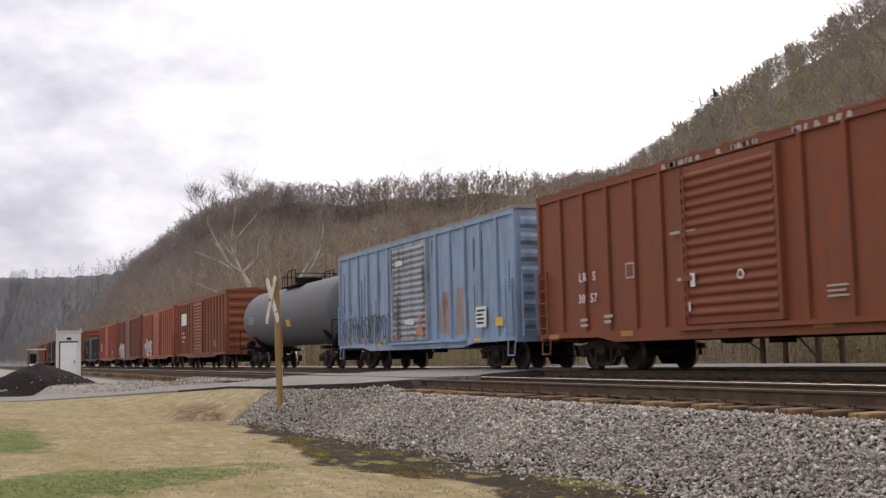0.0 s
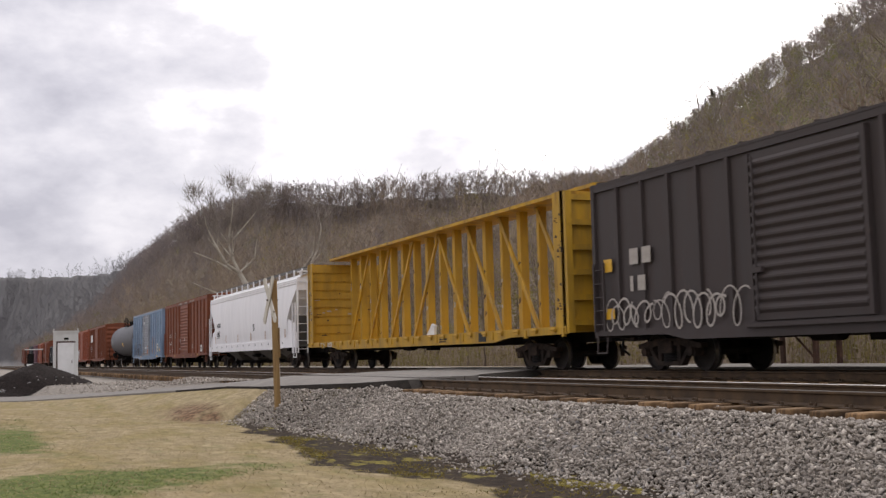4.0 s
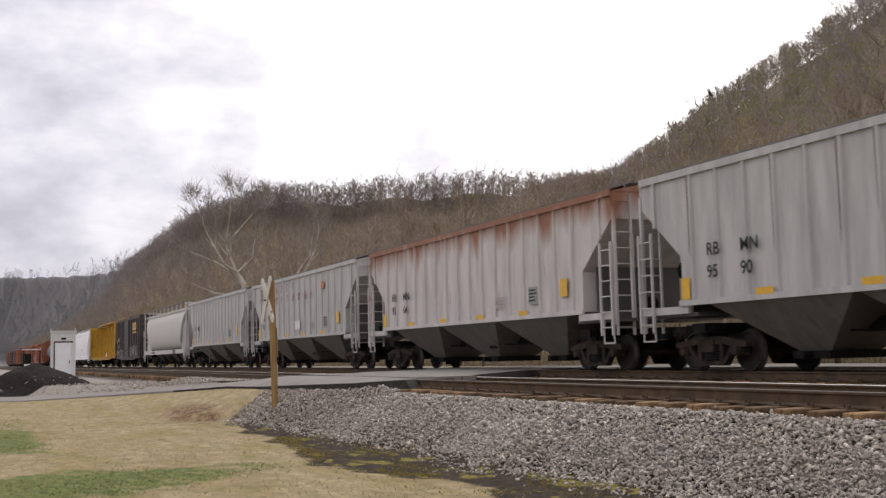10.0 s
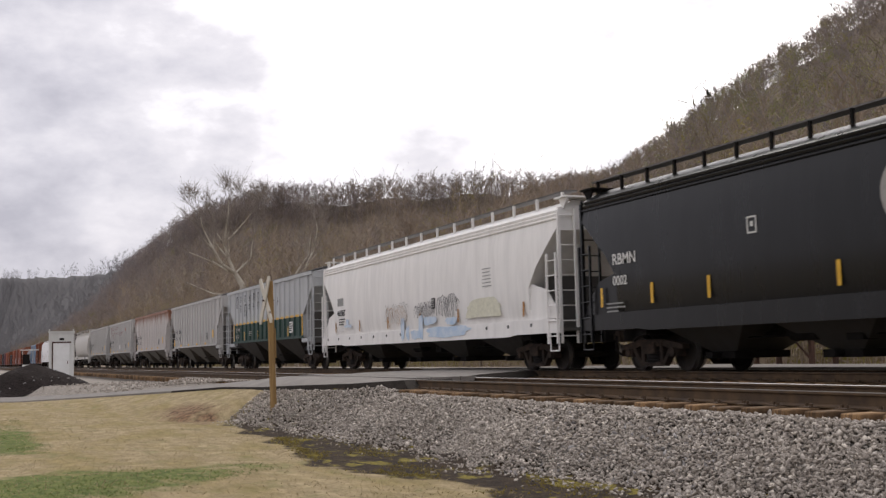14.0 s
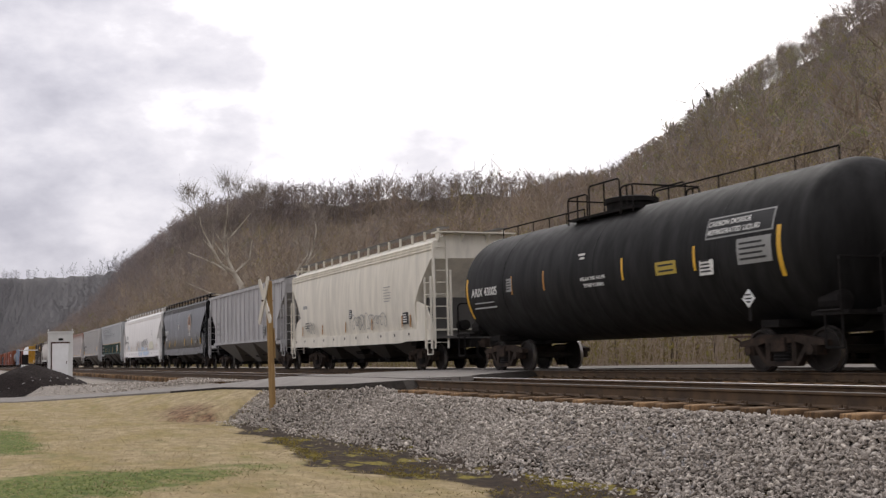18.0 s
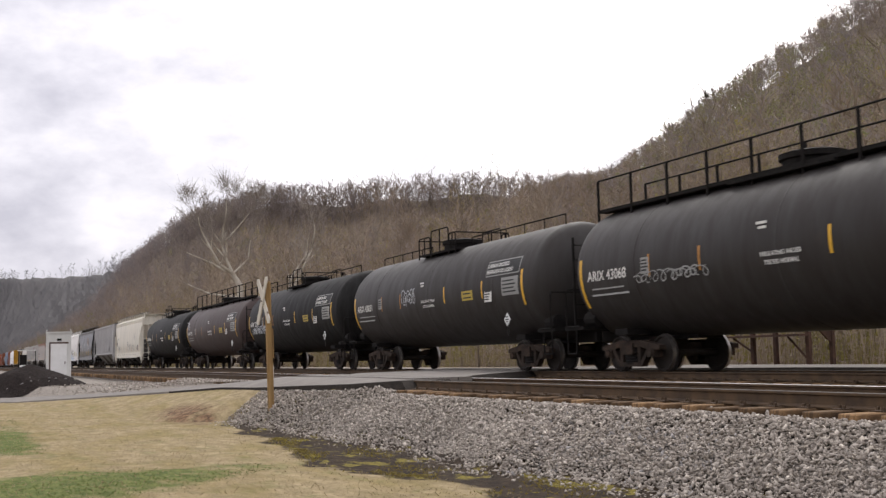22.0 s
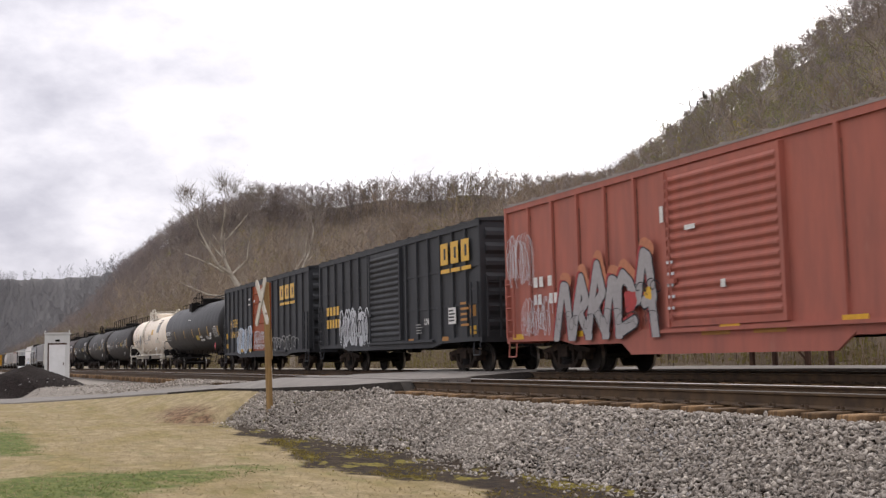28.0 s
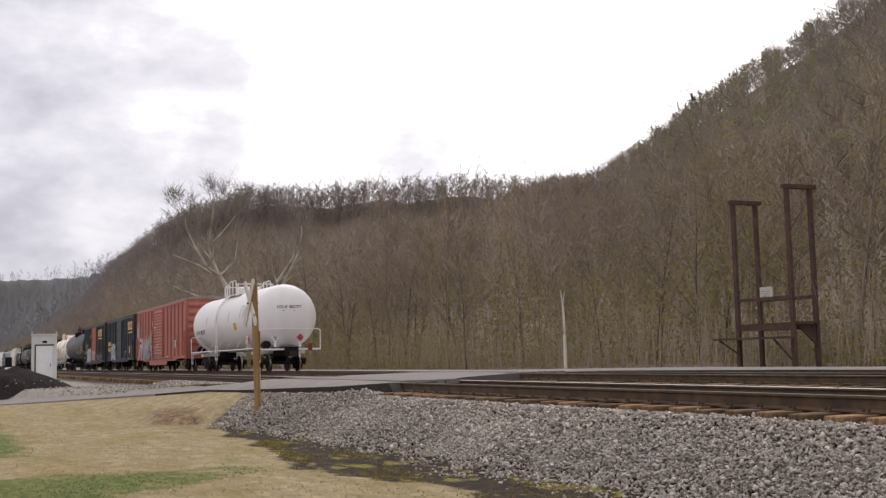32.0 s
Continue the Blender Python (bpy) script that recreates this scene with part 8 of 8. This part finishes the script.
def sycamore():
    rng = random.Random(5)
    tr = thing("sycamore_tree", "tall bare sycamore with pale forked limbs beyond the tracks", "tree", pose(-105.3, 24.5, -0.4))
    segs, thin = [], []

    def limb(p, d, ln, r, depth):
        d = d / np.linalg.norm(d)
        n = 3
        for k in range(n):
            q = p + d * ln / n
            segs.append((p, q, r * (1 - 0.2 * k), r * (1 - 0.2 * (k + 1))))
            p = q
            d = d + np.array([rng.gauss(0, 0.12), rng.gauss(0, 0.12), 0.06])
            d /= np.linalg.norm(d)
            if depth < 4 and k:
                for _ in range(2 if depth < 3 else 1):
                    side = np.array([rng.gauss(0, 1), rng.gauss(0, 1), rng.uniform(0.0, 0.7)])
                    limb(p, d * 0.9 + side / np.linalg.norm(side) * 0.8, ln * rng.uniform(0.5, 0.72), r * 0.42, depth + 1)
        if depth < 4:
            limb(p, d, ln * 0.62, r * 0.45, depth + 1)
        else:
            for _ in range(6):
                e = d + np.array([rng.gauss(0, 0.5), rng.gauss(0, 0.5), rng.gauss(0.1, 0.4)])
                thin.append((p, p + e * rng.uniform(0.4, 1.1), 0.014))

    # side and up, in metres, seen square from the line; the limbs fan out in depth as well
    across = np.array([math.cos(radians(77)), math.sin(radians(77)), 0.0])

    def at(side, up, deep=0.0):
        return across * side + np.array([-deep, 0.22 * deep, up])

    def bough(points, r0, r1, depth, ln):
        for k, (p, q) in enumerate(zip(points, points[1:])):
            ra, rb = (r0 + (r1 - r0) * j / (len(points) - 1) for j in (k, k + 1))
            segs.append((p, q, ra, rb))
            if k:
                for sgn in (-1, 1):
                    limb(p, (q - p) / np.linalg.norm(q - p) + sgn * across * rng.uniform(0.3, 1.0) + np.array([-rng.gauss(0, 0.6), 0, 0.3]), ln * rng.uniform(0.7, 1.2), rb * 0.7, depth + 1)
        limb(points[-1], points[-1] - points[-2], ln, r1, depth)

    segs.append((at(0, 0), at(0.5, 5.0), 0.42, 0.38))
    segs.append((at(0.5, 5.0), at(0.4, 8.0), 0.38, 0.32))
    segs.append((at(0.4, 8.0), at(-0.3, 9.2), 0.32, 0.24))
    fork = at(-0.3, 9.2)
    bough([fork, at(-0.9, 10.6, 0.3), at(-1.3, 12.1, 0.4), at(-1.1, 13.8)], 0.2, 0.1, 1, 2.1)
    bough([at(-1.3, 12.1, 0.4), at(-0.4, 13.0), at(0.6, 14.2)], 0.1, 0.06, 1, 1.7)
    bough([fork, at(-1.5, 10.0, -0.6), at(-2.3, 11.4, -1.0), at(-2.9, 12.6, -1.0)], 0.17, 0.09, 1, 2.1)
    bough([at(-1.0, 9.5, 0.3), at(-2.4, 10.4, 1.0), at(-4.2, 11.2, 1.4)], 0.1, 0.05, 2, 1.6)
    bough([fork, at(0.4, 9.9, 0.8), at(1.2, 10.7, 1.0), at(1.3, 11.6, 1.0)], 0.12, 0.06, 2, 1.6)
    bough([at(0.4, 6.9), at(-2.4, 7.3, 0.5), at(-4.6, 8.3, 0.6)], 0.11, 0.04, 3, 1.5)
    part("trunk", soup("sycamore_trunk", *tree_arrays([s for s in segs if s[2] > 0.045], [], rng, 6), M["bark_pale"]), None, tr)
    part("crown", soup("sycamore_crown", *tree_arrays([s for s in segs if s[2] <= 0.045], thin, rng, 3), M["bark_fine"]), None, tr, "fine grey upper branches")
    # its slighter neighbour
    tr2 = thing("young_sycamore_tree", "slim pale-limbed sycamore beside the larger one", "tree", pose(-87.8, 25.0, -0.4))
    segs, thin = [], []
    segs.append((at(0.2, 0), at(0, 6.0), 0.24, 0.17))
    bough([at(0, 6.0), at(-0.1, 7.3), at(0.6, 8.4, 0.4), at(1.3, 9.4, 0.5), at(1.4, 10.3, 0.5)], 0.13, 0.06, 2, 1.3)
    bough([at(0, 6.0), at(0.4, 7.2, -0.4), at(1.2, 8.7, -0.4), at(1.7, 9.9), at(1.9, 11.0)], 0.14, 0.07, 2, 1.4)
    part("trunk", soup("sycamore_trunk", *tree_arrays([s for s in segs if s[2] > 0.045], [], rng, 6), M["bark_pale"]), None, tr2)
    part("crown", soup("sycamore_crown", *tree_arrays([s for s in segs if s[2] <= 0.045], thin, rng, 3), M["bark_fine"]), None, tr2)


sycamore()


# ---- lineside things ----
def jagged_stone(rng, r):
    """A broken, flat-faced stone."""
    bm = B()
    for k in range(7):
        d = Vector((rng.gauss(0, 1), rng.gauss(0, 1), rng.gauss(0, 1))).normalized()
        bm.verts.new((d.x * r * 1.25, d.y * r * 0.9, d.z * r * 0.55))
    bmesh.ops.convex_hull(bm, input=bm.verts[:])
    bmesh.ops.triangulate(bm, faces=bm.faces[:])
    bm.verts.index_update()
    V = np.array([v.co for v in bm.verts])
    F = np.array([[v.index for v in f.verts] for f in bm.faces])
    bm.free()
    return V, F


def loose_stones():
    rng = random.Random(31)
    shapes = [jagged_stone(rng, 1.0) for _ in range(11)]
    # every stone keeps one tone of its own
    m = M["stone_mix"] = material("mixed_ballast_stones", (0.47, 0.43, 0.385), (0.36, 0.325, 0.285), rough=0.92, scale=7, bump=0.25)
    nt = m.node_tree
    geo, ramp, mul = nt.nodes.new("ShaderNodeNewGeometry"), nt.nodes.new("ShaderNodeValToRGB"), nt.nodes.new("ShaderNodeMix")
    ramp.color_ramp.elements[0].color, ramp.color_ramp.elements[1].color = (0.5, 0.47, 0.44, 1), (1.35, 1.32, 1.28, 1)
    mid = ramp.color_ramp.elements.new(0.85)
    mid.color = (0.98, 0.97, 0.97, 1)
    mul.data_type, mul.blend_type = "RGBA", "MULTIPLY"
    mul.inputs["Factor"].default_value = 1.0
    b = nt.nodes["Principled BSDF"]
    old = b.inputs["Base Color"].links[0].from_socket
    nt.links.new(geo.outputs["Random Per Island"], ramp.inputs[0])
    nt.links.new(old, mul.inputs["A"])
    nt.links.new(ramp.outputs[0], mul.inputs["B"])
    nt.links.new(mul.outputs["Result"], b.inputs["Base Color"])

    def surface(x, y):
        u = (y - float(toe(x))) / 1.3
        z = bank_z(x, y) + 0.06 * min(1, max(0, u / 0.3))
        return max(min(z, -0.26), -0.285) if 8.05 < y < 17 else min(z, -0.265) if x > -20.4 else z + (0.03 if x < -30 else 0)
    V, F, o, near = [], [], 0, []
    for i in range(52000):
        if i < 44000:
            x = -6 - 22 * rng.random() ** 1.2
            t = float(toe(x))
            y = t - 0.06 + (8.0 - t) * rng.random()
            if rng.random() < 0.025:
                y = t - abs(rng.gauss(0, 0.3))
            if x < -27.6 or (x < -20.4 and y > float(lerp(x, NX, NY)) - 0.12):
                continue
        elif i < 47500:
            x, y = -6 - 14.4 * rng.random(), rng.uniform(8.0, 10.6)
        else:
            if i < 49500:
                x, y = -6 - 15 * rng.random(), rng.uniform(10.6, 14)
            else:
                x = -30.5 - 26 * rng.random()
                y = float(lerp(x, FX, FY)) + 0.15 + (7.9 - float(lerp(x, FX, FY))) * rng.random()
        r = (0.019 + 0.024 * rng.random() ** 1.3) * (1.35 if rng.random() < 0.06 or x < -30 else 1)
        z = surface(x, y) + r * rng.uniform(-0.1, 0.5)
        q = np.array(Euler((rng.gauss(0, 0.55), rng.gauss(0, 0.55), rng.uniform(0, 6.3))).to_matrix())
        v, f = shapes[i % 11]
        if -13.5 < x < -9.5 and y < 7.6 and len(near) < 300:
            near.append((x, y, z, r, i % 11))
            continue
        V.append(v @ q.T * r + (x, y, z))
        F.append(f + o)
        o += len(v)
    tagged(part("loose_stones", soup("loose_stones", np.concatenate(V), np.concatenate(F), m), None, ballast_bed), "loose grey crushed stones", kind="stuff")
    meshes = [soup("stone", v * 0.03, f, M["stone"]) for v, f in shapes]
    for x, y, z, r, k in near:
        ob = part("stone", meshes[k], None, ballast_bed)
        s = r / 0.03
        ob.matrix_basis = pose(x, y, z, rng.uniform(0, 360), rng.uniform(0, 360), rng.uniform(0, 360)) @ Matrix.Diagonal((s, s, s, 1))


def grass():
    rng = random.Random(37)
    for name, n, mat, lab in (("dry_grass", 18000, see_through(material("dry_grass_blade", (0.36, 0.29, 0.18), (0.24, 0.19, 0.11), rough=0.9, scale=1.1, bump=0)), "short dry tan grass of the lawn"),
                              ("green_grass", 7000, see_through(material("green_grass_blade", (0.13, 0.155, 0.045), (0.07, 0.1, 0.024), rough=0.85, scale=1.5, bump=0)), "patches of short green grass"),
                              ("moss", 7000, see_through(material("yellow_moss", (0.25, 0.2, 0.045), (0.13, 0.1, 0.03), rough=0.95, scale=2, bump=0)), "yellow-green moss tufts along the ballast")):
        V, F = [], []
        for i in range(n):
            if name == "moss":
                x = -8.5 - 13 * rng.random()
                turf = float(turf_edge(x))
                y = turf + rng.choice((rng.gauss(0.05, 0.12), rng.gauss(0.8, 0.35)))
                if math.sin(x * 2.1) + math.sin(y * 5 + x) + rng.gauss(0, 0.3) < 0.3:
                    continue
                h, w = rng.uniform(0.008, 0.03), rng.uniform(0.008, 0.016)
            elif name == "green_grass":
                if rng.random() < 0.6:
                    x, y = rng.uniform(-16.4, -12), rng.uniform(0, 4.1)
                    if y > 4.0 + 0.93 * (-15.2 - x):
                        continue
                else:
                    x, y = rng.uniform(-34, -20.5), rng.uniform(-0.5, 1.5)
                if math.sin(x * 1.7 + 1) + math.sin(y * 3.1 + x * 0.7) + rng.gauss(0, 0.6) < -0.3:
                    continue
                h, w = rng.uniform(0.012, 0.03), rng.uniform(0.004, 0.008)
            else:
                x = -8 - 30 * rng.random() ** 1.6
                y = rng.uniform(-1.5 + 0.08 * x, 5.6)
                turf = float(turf_edge(x))
                if y > turf + rng.gauss(0, 0.12) or (x < -38 and y > 3):
                    continue
                h, w = rng.uniform(0.01, 0.034), rng.uniform(0.004, 0.01)
            z = bank_z(x, y) - 0.004
            a = rng.uniform(0, 6.28)
            c, d = math.cos(a) * w, math.sin(a) * w
            lx, ly = rng.gauss(0, 1.3) * h, rng.gauss(0, 1.3) * h
            o = len(V)
            V += [(x - c, y - d, z), (x + c, y + d, z), (x + lx + c * 0.3, y + ly + d * 0.3, z + h), (x + lx - c * 0.3, y + ly - d * 0.3, z + h)]
            F.append((o, o + 1, o + 2, o + 3))
        tagged(new(name, soup(name, np.array(V), np.array(F), mat)), lab, "grass", kind="stuff")


grass()
M["post_wood"] = material("weathered_post_wood", (0.34, 0.22, 0.09), (0.2, 0.12, 0.05), rough=0.9, scale=4, stretch=(3, 3, 0.3), bump=0.4, third=(0.4, 0.34, 0.25), third_at=(0.55, 0.7), third_scale=2, third_stretch=(1, 1, 0.3))
M["sign_white"] = material("chipped_white_sign_paint", (0.58, 0.55, 0.49), (0.5, 0.46, 0.4), rough=0.7, scale=6, bump=0.1, third=(0.2, 0.15, 0.11), third_at=(0.62, 0.7), third_scale=4)
M["hut_white"] = material("white_painted_hut", (0.62, 0.62, 0.6), (0.52, 0.52, 0.5), rough=0.75, scale=1.5, stretch=(1, 1, 0.3), bump=0.1)
M["hut_door"] = material("pale_grey_hut_door", (0.72, 0.72, 0.72), (0.64, 0.64, 0.63), rough=0.65, scale=2, bump=0.05)
M["dark_pile"] = material("dark_asphalt_millings", (0.036, 0.028, 0.026), (0.016, 0.013, 0.012), spec=0.1, rough=0.97, scale=9, bump=1.0, bump_scale=12, bump_dist=0.1, third=(0.1, 0.08, 0.07), third_at=(0.64, 0.78), third_scale=3.5)
M["rust_frame"] = material("rusty_frame_steel", (0.1, 0.055, 0.04), (0.05, 0.03, 0.025), rough=0.9, scale=4, bump=0.3)


def crossing_post():
    x, y = -25.5, 6.75
    z = min(bank_z(x, y), -0.7) - 0.1
    cp = thing("crossing_sign", "weathered wooden post with a chipped white crossbuck sign", "sign", pose(x, y, z, 1.0, -1.2, 1))
    bm = box(B(), -0.065, 0.065, -0.065, 0.065, 0, 3.12)
    bmesh.ops.bevel(bm, geom=bm.edges[:], offset=0.015, segments=1, affect="EDGES")
    part("post", bm, M["post_wood"], cp)
    for a, yy in ((56, -0.09), (-56, -0.12)):
        bm = prism(B(), [(-0.6, -0.085), (0.6, -0.085), (0.66, 0), (0.6, 0.085), (-0.6, 0.085), (-0.66, 0)], "y", -0.012, 0.012)
        o = part("crossbuck_board", bm, M["sign_white"], cp, "chipped white crossbuck board")
        o.matrix_basis = pose(0, 0, 0, 0, 0, 4) @ pose(-0.05, yy, 2.66, 0, a, 0)
    bm = box(B(), -0.09, 0.09, 0.066, 0.085, 1.3, 2.0)
    part("back_plate", bm, M["post_wood"], cp)
    part("marker_strip", box(B(), -0.05, 0.05, 0.062, 0.075, 0.85, 1.15), M["sign_white"], cp)
    part("bolt", tube(B(), (-0.05, -0.17, 2.66), (-0.05, 0.1, 2.66), 0.02, n=8), M["rust_frame"], cp)


def hut():
    w, h = 1.3, 2.85
    hu = thing("signal_hut", "small white trackside hut with a grey door", "hut", pose(-66, 5.25, bank_z(-66, 5.2) - 0.05, 0, 0, -6))
    bm = box(B(), -1.5, 0, -w / 2, w / 2, 0, h)
    part("hut_body", bm, M["hut_white"], hu)
    for y in (-w / 2, w / 2 - 0.1):
        part("corner_trim", box(B(), -0.1, 0.03, y - 0.02 * (y < 0), y + 0.1 + 0.02 * (y > 0), 0, h), M["hut_white"], hu)
    rf = part("roof", box(B(), -1.55, 0.06, -w / 2 - 0.05, w / 2 + 0.05, h, h + 0.08), M["hut_white"], hu, "flat overhanging roof")
    for y in (-w / 2 - 0.02, w / 2 - 0.04):
        part("lifting_lug", box(B(), 0.02, 0.08, y, y + 0.06, h + 0.1, h + 0.2), M["hut_white"], rf)
    dr = part("door", box(B(), 0.0, 0.05, -0.42, 0.44, 0.15, 2.25), M["hut_door"], hu, "pale grey steel door")
    part("door_frame", box(B(), 0.0, 0.03, -0.5, 0.52, 2.25, 2.34), M["rust_frame"], hu)
    part("door_frame", box(B(), 0.0, 0.03, -0.5, -0.44, 0.1, 2.25), M["rust_frame"], hu)
    part("handle", box(B(), 0.05, 0.1, 0.32, 0.36, 1.1, 1.25), M["rust_frame"], dr)
    part("vent", box(B(), 0.0, 0.03, -0.1, 0.15, 2.42, 2.54), M["black_steel"], hu)
    # a low cabinet on a pedestal beyond it
    cb = thing("signal_cabinet", "white trackside cabinet under a small canopy", "cabinet", pose(-76, 3.9, bank_z(-76, 4.0) - 0.05, 0, 0, -5))
    part("pedestal", box(B(), -0.4, 0, -0.22, 0.22, 0, 1.1), M["hut_door"], cb)
    part("instrument_case", box(B(), -0.3, -0.05, -0.2, 0.2, 1.1, 1.75), M["black_steel"], cb)
    part("canopy", box(B(), -0.6, 0.2, -0.35, 0.75, 2.0, 2.06), M["hut_white"], cb)
    for y in (-0.3, 0.7):
        part("canopy_post", box(B(), -0.32, -0.26, y, y + 0.05, 0, 2.0), M["black_steel"], cb)
    bx = thing("concrete_block", "pale concrete block by the cabinet", "block", pose(-76, 4.75, bank_z(-76, 5)))
    part("block", box(B(), -0.4, 0.3, -0.25, 0.3, 0, 0.16), M["hut_white"], bx)


def pile():
    rng = np.random.RandomState(3)
    n = 44
    g = np.linspace(-1, 1, n)
    gx, gy = np.meshgrid(g, g)
    r = np.hypot(gx * (1 + 0.1 * np.sin(5 * gy)), gy)
    z = 1.12 * np.clip(1 - r, 0, 1) ** 0.8 * (1 + 0.07 * wave(gx, gy, 0.12)) + 0.03 * rng.rand(n, n) * (r < 1) - 0.06
    idx = np.arange(n * n).reshape(n, n)
    faces = np.stack([idx[:-1, :-1], idx[:-1, 1:], idx[1:, 1:], idx[1:, :-1]], -1).reshape(-1, 4)
    x0, y0 = -57.5, 3.25
    P3 = np.stack([gx * 2.2, gy * 2.75, z + land(x0 + gx * 2.2, y0 + gy * 2.75)], -1).reshape(-1, 3)
    hp = tagged(new("asphalt_mound", soup("asphalt_mound", P3, faces, M["dark_pile"], True)), "heap of dark asphalt millings beside the lane", "heap")
    hp.location = (x0, y0, 0)
    r2 = random.Random(6)
    for k in range(22):
        a = r2.uniform(-1.0, 1.3)
        ob = tagged(new("rubble_lump", soup("rubble_lump", *[q * (0.05 + 0.06 * r2.random()) if i == 0 else q for i, q in enumerate(jagged_stone(r2, 1.0))], M["sign_white" if k % 7 == 0 else "stone"])), "lump of pale rubble at the foot of the heap", "rubble", "rubble lumps")
        x, y = x0 + 1.9 * math.cos(a) * r2.uniform(0.75, 1.0), y0 + 2.2 * math.sin(a)
        rr = math.hypot((x - x0) / 2.2, (y - y0) / 2.75)
        ob.location = (x, y, bank_z(x, y) + 1.05 * max(0, 1 - rr) ** 0.8 - 0.02)


def old_frame():
    """The rusty platform frame across the lines, with its small white notice."""
    y0, z0 = 22.4, -0.35
    fr = thing("platform_frame", "rusty steel platform frame with two tall portals", "frame", pose(0, 0, 0))
    xs, dy = ((-27.39, 5.02), (-24.97, 5.17)), 0.87
    for x, h in xs:
        for k in (0, 1):
            y = y0 + dy * k
            part("portal_post", box(B(), x - 0.07, x + 0.07, y - 0.05, y + 0.05, z0, h), M["rust_frame"], fr)
        part("portal_beam", box(B(), x - 0.09, x + 0.09, y0 - 0.12, y0 + dy + 0.2, h, h + 0.12), M["rust_frame"], fr)
    x0, x1 = xs[0][0], xs[1][0]
    for y, z in ((y0, 1.95), (y0 + dy, 1.95)):
        part("handrail", box(B(), x0 - 0.1, x1 + 0.1, y - 0.03, y + 0.03, z, z + 0.1), M["rust_frame"], fr)
    for y in (y0 + 0.06, y0 + 0.33, y0 + 0.6):
        part("deck_plank", box(B(), x0 + 0.05, x1 + 0.15, y, y + 0.24, 1.2 + 0.02 * (y > y0 + 0.3), 1.26 + 0.02 * (y > y0 + 0.3)), M["rust_frame"], fr)
    for y in (y0 - 0.02, y0 + dy - 0.06):
        part("deck_beam", box(B(), x0, x1, y, y + 0.08, 1.06, 1.2), M["rust_frame"], fr)
    part("lower_step", box(B(), x0 - 0.75, x1 + 0.06, y0 - 0.4, y0 - 0.06, 0.8, 0.86), M["rust_frame"], fr)
    part("gusset", prism(B(), [(y0 + 0.1, 1.2), (y0 + dy, 1.2), (y0 + dy, 0.55)], "x", x1 - 0.03, x1 + 0.03), M["rust_frame"], fr)
    for a, b in (((x0 - 0.7, y0 - 0.2, 0.8), (x0 - 0.02, y0, 0.35)), ((x1 - 0.75, y0 - 0.1, 0.8), (x1 - 0.03, y0, 0.1))):
        part("brace", tube(B(), a, b, 0.035, n=5), M["rust_frame"], fr)
    part("notice", box(B(), x0 + 0.1, x0 + 0.66, y0 + dy - 0.06, y0 + dy - 0.034, 2.02, 2.42), M["sign_white"], fr, "small white notice board")
    bm = B()
    for k in range(3):
        box(bm, x0 + 0.18, x0 + 0.56, y0 + dy - 0.066, y0 + dy - 0.062, 2.12 + 0.08 * k, 2.145 + 0.08 * k)
    part("notice_print", bm, M["grey_mark"], fr)
    pp = thing("marker_pole", "pale peeled pole with a ragged top", "pole", pose(-38.9, 23.0, -0.3, 0, -0.6, 0))
    bm = tube(B(), (0, 0, 0), (0, 0, 1.6), 0.075, 0.065, n=9)
    part("lower_pole", bm, M["sign_white"], pp)
    bm = tube(B(), (0, 0, 1.6), (0, 0.02, 1.75), 0.03, 0.05, n=8)
    tube(bm, (0, 0.02, 1.75), (0, -0.03, 2.9), 0.055, 0.045, n=8)
    tube(bm, (0, -0.03, 2.85), (0, -0.12, 3.4), 0.035, 0.012, n=5)
    tube(bm, (0, -0.03, 2.85), (0, 0.08, 3.35), 0.035, 0.012, n=5)
    part("upper_pole", bm, material("peeled_pole_wood", (0.6, 0.56, 0.48), (0.42, 0.38, 0.32), rough=0.9, scale=5, stretch=(3, 3, 0.5), bump=0.4), pp)
    # timber boards laid between the rails at the crossing
    for yc in TRACKS:
        for dy2 in (-0.5, -0.17, 0.17, 0.5):
            xx = -25.2 if yc < 12 else -31.4
            pl = part("crossing_plank", box(B(), xx - 4.2, xx + 4.3, yc + dy2 - 0.15, yc + dy2 + 0.15, -0.06, 0.03), M["asphalt"], road)


crossing_post()
hut()
pile()
old_frame()
loose_stones()


# ---- movement: the train runs off to -x, gaining a little speed ----
def run(t):
    """Metres travelled since the start."""
    return 14.987 * t - 0.01047 * t * (32 - t)


def motions():
    for car, s in CARS:
        walk(car, [(t, place(s - run(t))) for t in (0, 4, 8, 12, 16, 20, 24, 28, 32)])
    # all wheels turn alike: one set of keys, shared
    first = WHEELSETS[0]
    walk(first, [(k / FPS, Matrix.Rotation(-run(k / FPS) / R_WHEEL, 4, "Y")) for k in range(32 * FPS + 1)])
    for w in WHEELSETS[1:]:
        w.rotation_mode = "QUATERNION"
        w.animation_data_create()
        w.animation_data.action = first.animation_data.action
        w.animation_data.action_slot = first.animation_data.action_slot


motions()
